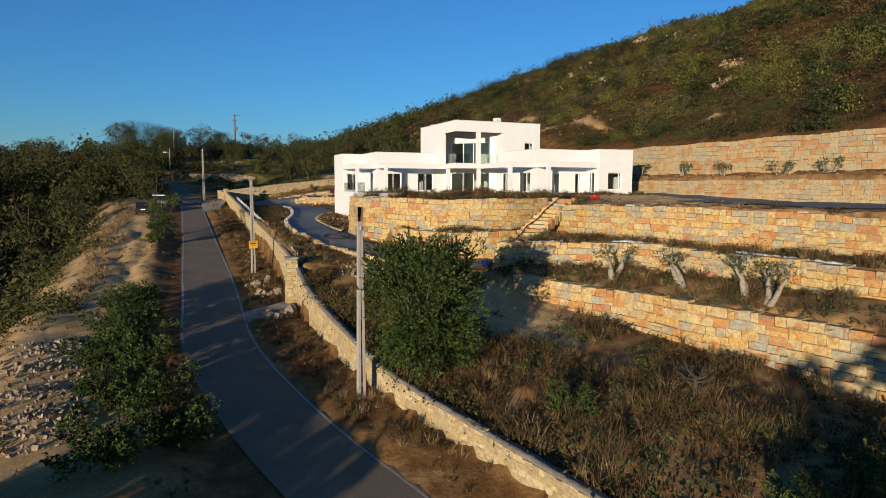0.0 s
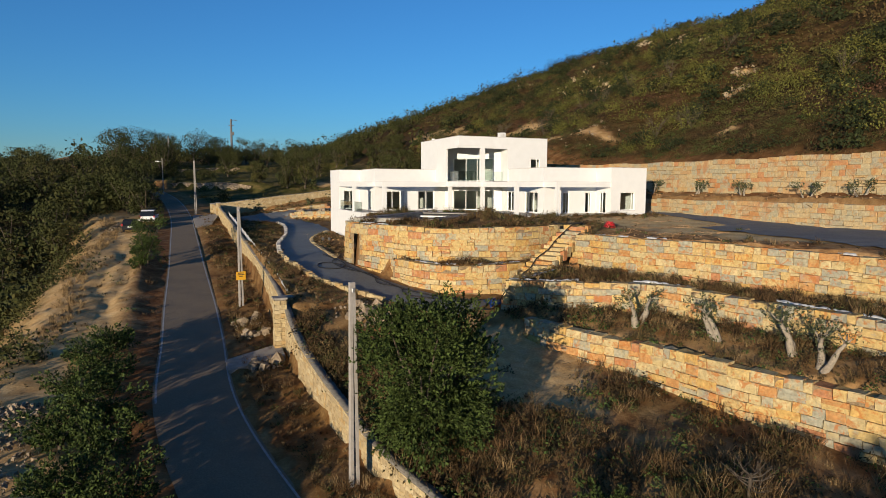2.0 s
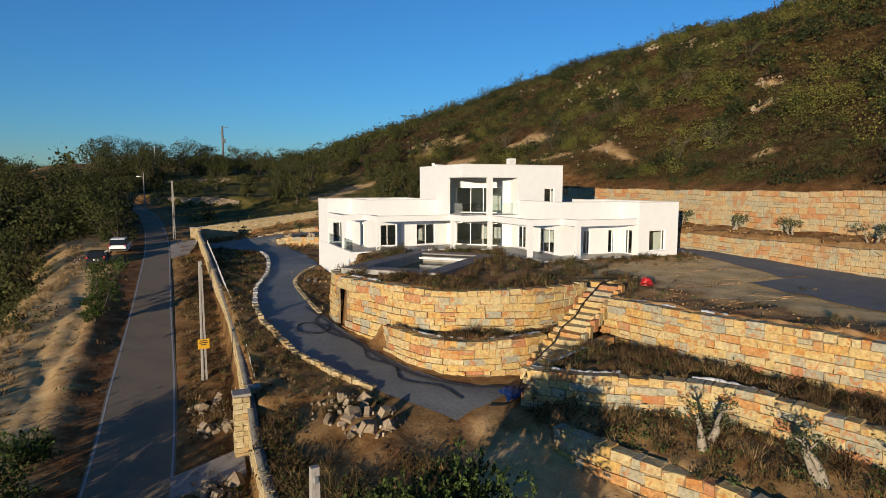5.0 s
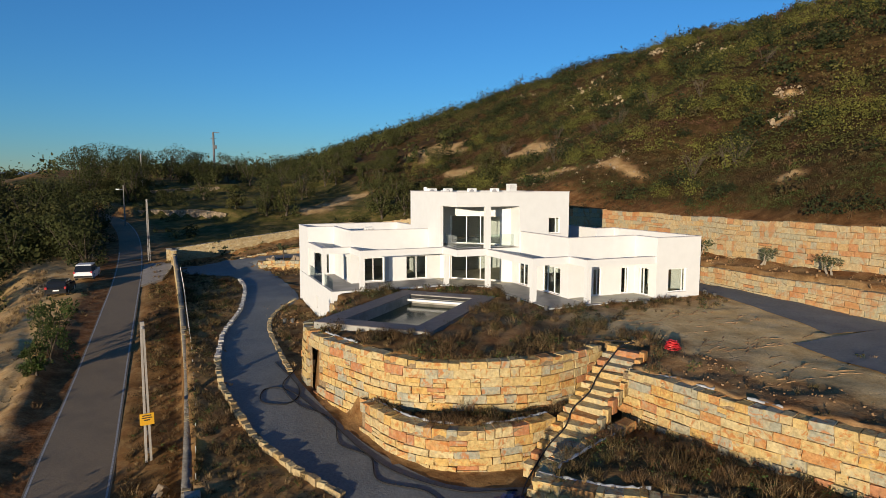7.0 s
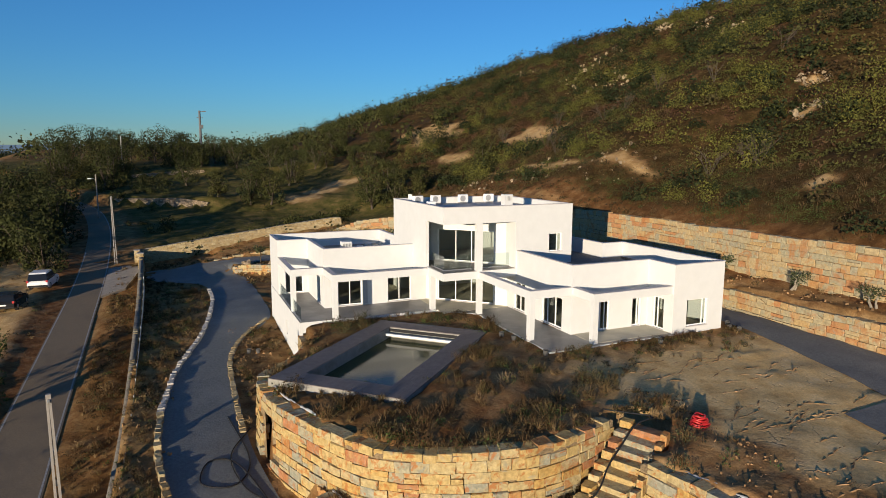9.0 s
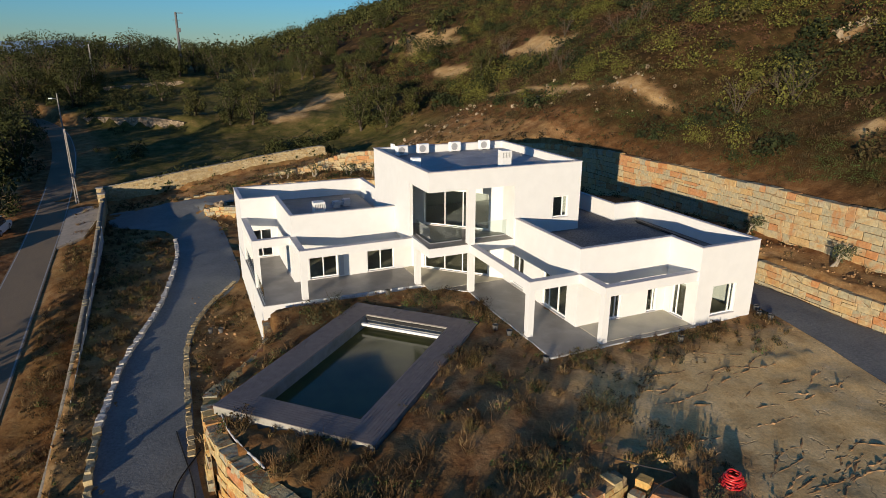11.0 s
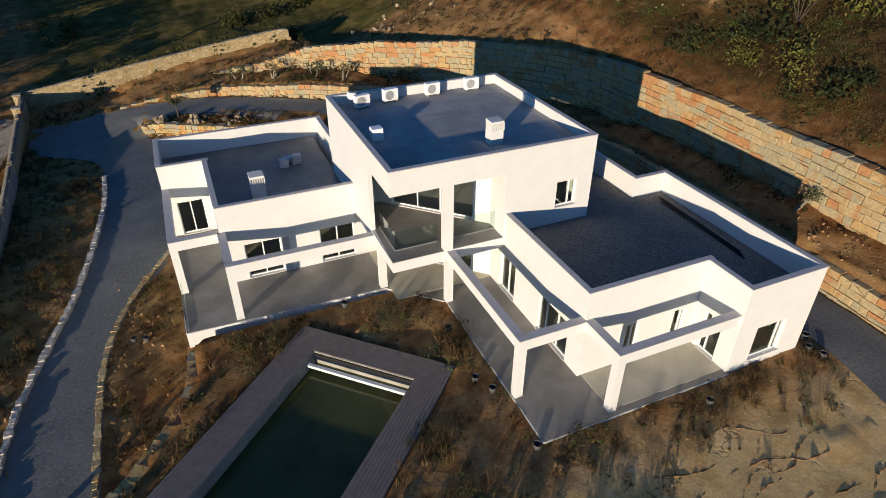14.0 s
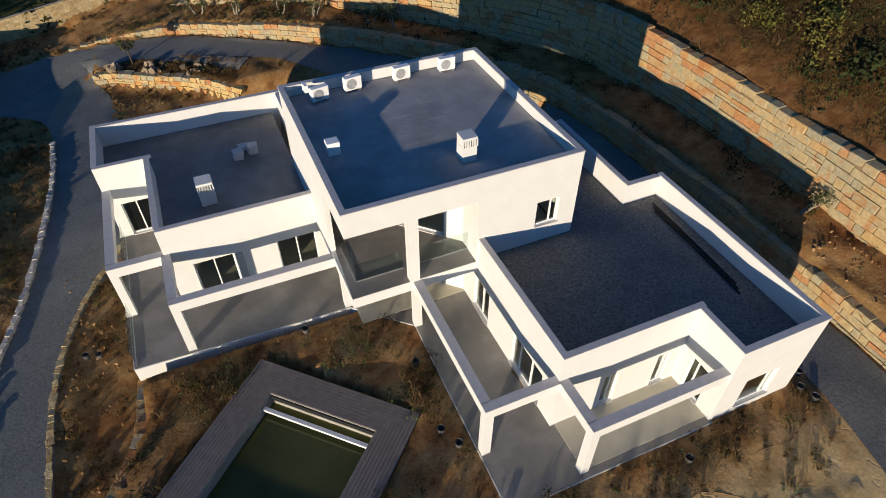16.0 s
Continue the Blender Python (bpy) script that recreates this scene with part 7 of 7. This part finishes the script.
# ---- cars ----
def car(x, y, turn, paint, label, tall=1.72, length=4.4, width=1.85):
    z = ground_z(x, y)
    ob = thing("parked_car", label, "car", (x, y, z + 0.02), "parked cars", turn=turn)
    L, W = length / 2, width / 2

    def loft(profile, narrow):
        bm = bmesh.new()
        rows = []
        for s, k in ((-1, narrow), (-0.94, 1.0), (0.94, 1.0), (1, narrow)):
            cx = sum(p[0] for p in profile) / len(profile)
            cz = sum(p[1] for p in profile) / len(profile)
            rows.append([bm.verts.new((s * W * (1 - taper * max(0, pz - 0.85)), cx + (py - cx) * k, cz + (pz - cz) * k)) for py, pz in profile])
        n = len(profile)
        for a, b in zip(rows, rows[1:]):
            for i in range(n):
                bm.faces.new((a[i], a[(i + 1) % n], b[(i + 1) % n], b[i]))
        bm.faces.new(rows[0][::-1]), bm.faces.new(rows[-1])
        bmesh.ops.recalc_face_normals(bm, faces=bm.faces[:])
        return bm

    taper = 0.0
    part("body", loft([(-L, 0.35), (-L, 0.8), (-L + 0.15, 0.95), (L - 1.2, 0.98), (L - 0.25, 0.86), (L, 0.7), (L, 0.35), (L - 0.4, 0.22), (-L + 0.4, 0.22)], 0.97), paint, ob, smooth=False)
    taper = 0.22
    part("glasshouse", loft([(-L + 0.08, 0.94), (-L + 0.35, tall - 0.1), (L - 1.95, tall - 0.08), (L - 1.15, 0.97)], 0.97), M_CARGLASS, ob, "dark tinted glass")
    part("roof", loft([(-L + 0.28, tall - 0.12), (-L + 0.45, tall), (0.0, tall + 0.02), (L - 2.05, tall - 0.03), (L - 1.9, tall - 0.1)], 0.98), paint, ob)
    for sx in (-1, 1):
        for yy in (-L + 0.85, L - 0.85):
            bm = bmesh.new()
            bmesh.ops.create_cone(bm, cap_ends=True, segments=18, radius1=0.34, radius2=0.34, depth=0.22, matrix=Matrix.Translation((sx * (W - 0.10), yy, 0.33)) @ Matrix.Rotation(radians(90), 4, "Y"))
            wheel = part("wheel", bm, M_BLACK, ob, "black tyre")
            bm = bmesh.new()
            bmesh.ops.create_cone(bm, cap_ends=True, segments=14, radius1=0.21, radius2=0.19, depth=0.03, matrix=Matrix.Translation((sx * (W + 0.012), yy, 0.33)) @ Matrix.Rotation(radians(90), 4, "Y"))
            part("rim", bm, M_STEEL, wheel, "silver rim")
        part("tail_light", boxes((sx * (W - 0.08) - 0.12, -L - 0.02, 0.78, sx * (W - 0.08) + 0.06, -L + 0.05, 1.0), bevel=0.01), M_RED, ob, "red tail light")
        part("headlight", boxes((sx * (W - 0.25) - 0.16, L - 0.1, 0.62, sx * (W - 0.25) + 0.16, L + 0.01, 0.76), bevel=0.02), M_FRAME, ob, "clear headlight")
        part("mirror", boxes((sx * W - 0.02, L - 1.55, 0.98, sx * (W + 0.2), L - 1.42, 1.12), bevel=0.02), paint, ob)
    part("bumper", boxes((-W * 0.95, -L - 0.04, 0.32, W * 0.95, -L + 0.1, 0.52), bevel=0.03), M_BLACK, ob, "dark bumper")
    part("plate", boxes((-0.26, -L - 0.05, 0.58, 0.26, -L - 0.03, 0.70)), M_FRAME, ob, "plain white plate")
    return ob


M_CARGLASS = material("tinted_car_glass", (0.012, 0.014, 0.016), 0.08)
M_CARWHITE = material("white_car_paint", (0.75, 0.75, 0.74), 0.25, spread=0.02)
M_CARBLACK = material("black_car_paint", (0.015, 0.016, 0.018), 0.22, spread=0.1)
car(-2.7, 95.6, -4, M_CARWHITE, "white compact sport utility car parked on the verge")
car(-4.4, 89.6, -3, M_CARBLACK, "black estate car parked on the earth bank", 1.5, 4.5)


# ---- small things ----
def hose(points, radius, label):
    bm = bmesh.new()
    p, _ = resample([(x, y, 0) for x, y in points], 0.3)
    z = land(p[:, 0], p[:, 1])[0] + 0.075
    tube(bm, [(a[0], a[1], b) for a, b in zip(p, z)], radius, 6)
    return tagged(new("hose", finish(bm, "hose", M_BLACK, True)), label, "hose")


hose([(12.4, 56.0), (13.0, 51.0), (12.2, 49.0), (10.8, 49.6), (11.2, 51.4), (12.4, 50.8), (13.6, 46.6), (14.4, 43.0), (15.4, 40.4), (17.4, 38.3), (19.6, 37.6)], 0.035, "black hose snaking over the driveway")
hose([(13.4, 54.2), (12.2, 51.6), (12.6, 48.6), (13.9, 46.4), (13.6, 43.8), (14.6, 42.2), (14.4, 40.2), (16.0, 38.8), (16.4, 37.2)], 0.03, "black pipe lying across the driveway")


def stair_pipe():
    """A black pipe that runs from the terrace down over the steps."""
    a, b = Vector((20.6, 37.55)), Vector((28.0, 41.05))
    side = Vector((-(b - a).y, (b - a).x)).normalized()
    pts = [(27.3, 42.9, -0.2), (27.9, 42.1, -0.15), (28.6, 41.2, -0.1)]
    for k in range(14, -2, -2):
        c = a + (b - a) * ((k + 0.3) / 15) + side * (0.25 + 0.12 * math.sin(k * 1.3))
        pts.append((c.x, c.y, -4.25 + 0.26 * (k + 1) + 0.16))
    pts += [(19.8, 37.3, -4.25), (18.6, 36.2, ground_z(18.6, 36.2) + 0.08), (17.2, 36.0, ground_z(17.2, 36.0) + 0.08)]
    p, _ = resample(pts, 0.25)
    bm = bmesh.new()
    tube(bm, [tuple(q) for q in p], 0.035, 6)
    return tagged(new("hose", finish(bm, "hose", M_BLACK, True)), "black pipe running down the stone stairs", "hose")


stair_pipe()


def pot(x, y, z=None, r=0.16, h=0.3):
    bm = bmesh.new()
    n = 14
    rings = [[bm.verts.new((math.cos(k * math.tau / n) * rr, math.sin(k * math.tau / n) * rr, zz)) for k in range(n)] for rr, zz in ((r * 0.8, 0), (r, h), (r * 1.05, h), (r * 0.92, h), (r * 0.75, 0.05))]
    for a, b in zip(rings, rings[1:]):
        for k in range(n):
            bm.faces.new((a[k], a[(k + 1) % n], b[(k + 1) % n], b[k]))
    bm.faces.new(rings[-1])
    bmesh.ops.recalc_face_normals(bm, faces=bm.faces[:])
    ob = tagged(new("plant_pot", finish(bm, "plant_pot", M_POT)), "empty dark plastic pot beside the terrace", "pot", "pots round the house")
    ob.location = (x, y, ground_z(x, y) if z is None else z)
    return ob


for x, y in ((28.6, 57.4), (28.3, 54.0), (28.7, 53.2), (28.9, 50.0), (42.7, 49.9), (42.9, 49.3), (43.2, 50.5), (24.7, 61.0), (36.4, 49.2), (14.6, 66.2), (15.2, 66.0)):
    pot(x, y)

coil = thing("hose_coil", "coiled red hose heaped on the earth", "hose coil", (30.4, 40.4, ground_z(30.4, 40.4)))
rnd = random.Random(9)
for k in range(6):
    bm = bmesh.new()
    r, zz, ph = 0.46 - 0.045 * k, 0.05 + 0.07 * k, rnd.uniform(0, 6)
    tube(bm, [(r * math.cos(ph + t * 0.33), r * 0.85 * math.sin(ph + t * 0.33), zz + 0.03 * math.sin(t)) for t in range(20)], 0.045, 6)
    part("loop", bm, M_RED, coil, smooth=True)


def rubble(name, spots, n, size, label, seed, mat=None):
    """Loose rocks in heaps, joined."""
    rng2 = np.random.default_rng(seed)
    kits = [arrays(m) for m in RUBBLE]
    chunks = []
    heap = np.array(spots)[rng2.integers(len(spots), size=n)]
    d, a = np.sqrt(rng2.random(n)), rng2.uniform(0, math.tau, n)
    x, y = heap[:, 0] + heap[:, 2] * d * np.cos(a), heap[:, 1] + heap[:, 2] * d * np.sin(a)
    s = size * (0.35 + 1.9 * rng2.random(n) ** 4)
    z = land(x, y)[0] + heap[:, 3] * (1 - d) + s * 0.12
    for k in range(n):
        m = np.array(Matrix.LocRotScale((x[k], y[k], z[k]), Euler(rng2.uniform(0, 6, 3)), (s[k], s[k] * rng2.uniform(0.55, 0.95), s[k] * rng2.uniform(0.35, 0.7))))
        v, f = kits[rng2.integers(len(kits))]
        chunks.append((v @ m[:3, :3].T + m[:3, 3], f))
    heap = tagged(joined(name, chunks, mat or M_ROCK), label, "rubble", kind="stuff")
    heap.data.shade_flat()
    return heap


rubble("rubble_heap", [(-6.2, 30.5, 2.2, 0.5), (-7.2, 33.5, 2.2, 0.5), (-5.0, 25.5, 1.8, 0.4), (-6.0, 27.5, 2.0, 0.5)], 1300, 0.1, "heaps of broken limestone and earth on the bank", 4)
rubble("gravel_heap", [(-5.6, 34.6, 1.2, 0.4), (-6.4, 92.0, 1.2, 0.7)], 420, 0.11, "pale gravel heap", 5)
rubble("verge_rubble", [(5.2, 46.5, 1.1, 0.25), (5.4, 43.5, 0.9, 0.1), (5.4, 37.5, 0.9, 0.1), (10.6, 38.6, 1.5, 0.3), (11.8, 36.6, 1.4, 0.2)], 170, 0.3, "broken stones and soil", 6)
rubble("island_stones", [(17.4, 93.9, 0.6, 0.1), (20.5, 92.4, 1.0, 0.1), (23.5, 91.0, 1.2, 0.1)], 70, 0.3, "rocks in the planted island", 8)
rubble("hill_rocks", [(55.5, 92, 5, 0), (57.5, 81, 5, 0), (47, 104, 7, 0), (38, 103, 6, 0)], 300, 0.24, "pale rocks on the hillside", 9)
rubble("crest_rocks", [(114, 157, 6, 0.9), (102, 151, 6, 0.9), (98, 139, 7, 0.9), (99, 131, 4, 0.9), (110, 193, 6, 0.9), (128, 150, 3, 0.9), (130, 140, 3, 0.9), (125, 126, 4, 0.9), (75, 69.6, 2, 0.5), (82.4, 74.7, 2, 0.5)], 520, 0.36, "pale limestone outcrops high on the hillside", 29, M_OUTCROP)

rubble("earth_clods", [(29.3 + 0.4 * k, 38.5 - 1.5 * k, 1.9, 0) for k in range(9)], 420, 0.055, "clods and stones on the reddish earth beside the wall", 14, M_CLOD)
def earth_ridges(spots, label, seed):
    """Low crumbling ridges and wheel ruts pressed up out of the clay, joined."""
    rnd = random.Random(seed)
    bm = bmesh.new()
    for cx, cy, run in spots:
        a, p, pts, rad = rnd.uniform(-0.35, 0.35), Vector((cx, cy)), [], []
        for k in range(int(run / 0.16)):
            pts.append((p.x, p.y)), rad.append(0.012 + 0.075 * rnd.random() ** 1.6 * math.sin(math.pi * (k + 0.6) / (run / 0.16 + 0.6)))
            a += rnd.uniform(-0.28, 0.28) - 0.12 * a
            p = p + Vector((math.cos(a), math.sin(a))) * 0.16
        q = np.array(pts)
        tube(bm, np.column_stack([q, land(q[:, 0], q[:, 1])[0] - 0.015]).tolist(), rad, 5)
    return tagged(new("earth_ridges", finish(bm, "earth_ridges", M_CLOD)), label, "earth", kind="stuff")


ridge_rnd = random.Random(31)
earth_ridges([(ridge_rnd.uniform(30, 39), ridge_rnd.uniform(33, 48.5), ridge_rnd.uniform(1.2, 4.5)) for k in range(46)] + [(31 + 0.5 * k, 39.2 + 0.25 * math.sin(k * 2), 2.6) for k in range(10)], "low crumbling ridges and ruts in the bare clay", 32)
rubble("strip_stones", [(14.6, 56 + 3 * k, 1.4, 0) for k in range(6)], 260, 0.08, "stones on the earth beside the driveway", 19, M_CLOD)
rubble("bench_stones", [(48.9, 30 + 3 * k, 1.5, 0) for k in range(13)], 420, 0.09, "broken stones on the bench below the wall", 18, M_CLOD)
rubble("earth_clods", [(36, 43, 6, 0), (26, 47, 4, 0), (36, 48.8, 2.5, 0), (41, 48.5, 1.5, 0), (26.5, 60.3, 1.2, 0), (31, 48.8, 2, 0)], 260, 0.05, "clods and pebbles on the bare earth", 17, M_CLOD)
rubble("yard_clods", [(8.3, 48 + 4 * k, 1.6, 0) for k in range(10)] + [(14.4, 60, 1.2, 0), (15.2, 66, 1.4, 0), (49, 40, 3, 0), (49, 52, 3, 0), (49, 60, 3, 0)], 900, 0.09, "stones and clods on the soil", 15, M_CLOD)


# a crumpled blue sheet at the foot of the terraces
tarp = bmesh.new()
tx, ty = 18.3, 36.1
grid = [[tarp.verts.new((tx + 0.22 * i + 0.05 * math.sin(i * 2.3 + j), ty + 0.22 * j, ground_z(tx + 0.22 * i, ty + 0.22 * j) + 0.12 + 0.14 * abs(math.sin(i * 1.7 + j * 2.1)) + 0.3 * math.exp(-((i - 3) ** 2 + (j - 2.5) ** 2) / 5))) for j in range(6)] for i in range(7)]
for i in range(6):
    for j in range(5):
        tarp.faces.new((grid[i][j], grid[i + 1][j], grid[i + 1][j + 1], grid[i][j + 1]))
bmesh.ops.solidify(tarp, geom=tarp.faces[:], thickness=0.02)
tagged(new("tarpaulin", finish(tarp, "tarpaulin", material("blue_sheet", (0.02, 0.06, 0.22), 0.5, spread=0.2, grain=3))), "crumpled blue plastic sheet on the ground", "tarpaulin")


# green netting inside the boundary wall
def netting(y0, y1):
    ob = thing("netting_fence", "dark green netting fence on steel posts inside the wall", "fence", kind="structure")
    ys = np.arange(y0, y1 + 0.1, 2.5)
    for a in ys:
        x = float(line_x(PERIMETER, a)) + 0.55
        z = float(line_z(PERIMETER, a))
        bm = bmesh.new()
        tube(bm, [(x, a, z - 1.6), (x, a, z + 0.45)], 0.025, 6)
        part("post", bm, M_STEEL, ob)
    for a, b in zip(ys, ys[1:]):
        pts = [(float(line_x(PERIMETER, q)) + 0.55, q, float(line_z(PERIMETER, q))) for q in (a, b)]
        bm = bmesh.new()
        vs = [bm.verts.new((pts[0][0], a, pts[0][2] - 0.9)), bm.verts.new((pts[1][0], b, pts[1][2] - 0.9)), bm.verts.new((pts[1][0], b, pts[1][2] + 0.35)), bm.verts.new((pts[0][0], a, pts[0][2] + 0.35))]
        bm.faces.new(vs)
        part("net", bm, M_NET, ob)
    return ob


netting(43.0, 90.0)

# far hills closing the horizon, a sheet with blue distance haze as its colour
bm = bmesh.new()
n = 90
low, high = [], []
for k in range(n + 1):
    a = radians(-75 + 150 * k / n)
    h = 38 + 14 * math.sin(k * 0.23) + 8 * math.sin(k * 0.61 + 1)
    low.append(bm.verts.new((1900 * math.sin(a), 1900 * math.cos(a), -120)))
    high.append(bm.verts.new((1900 * math.sin(a), 1900 * math.cos(a), h)))
for k in range(n):
    bm.faces.new((low[k], high[k], high[k + 1], low[k + 1]))
# the haze of distance is put into this blue base colour
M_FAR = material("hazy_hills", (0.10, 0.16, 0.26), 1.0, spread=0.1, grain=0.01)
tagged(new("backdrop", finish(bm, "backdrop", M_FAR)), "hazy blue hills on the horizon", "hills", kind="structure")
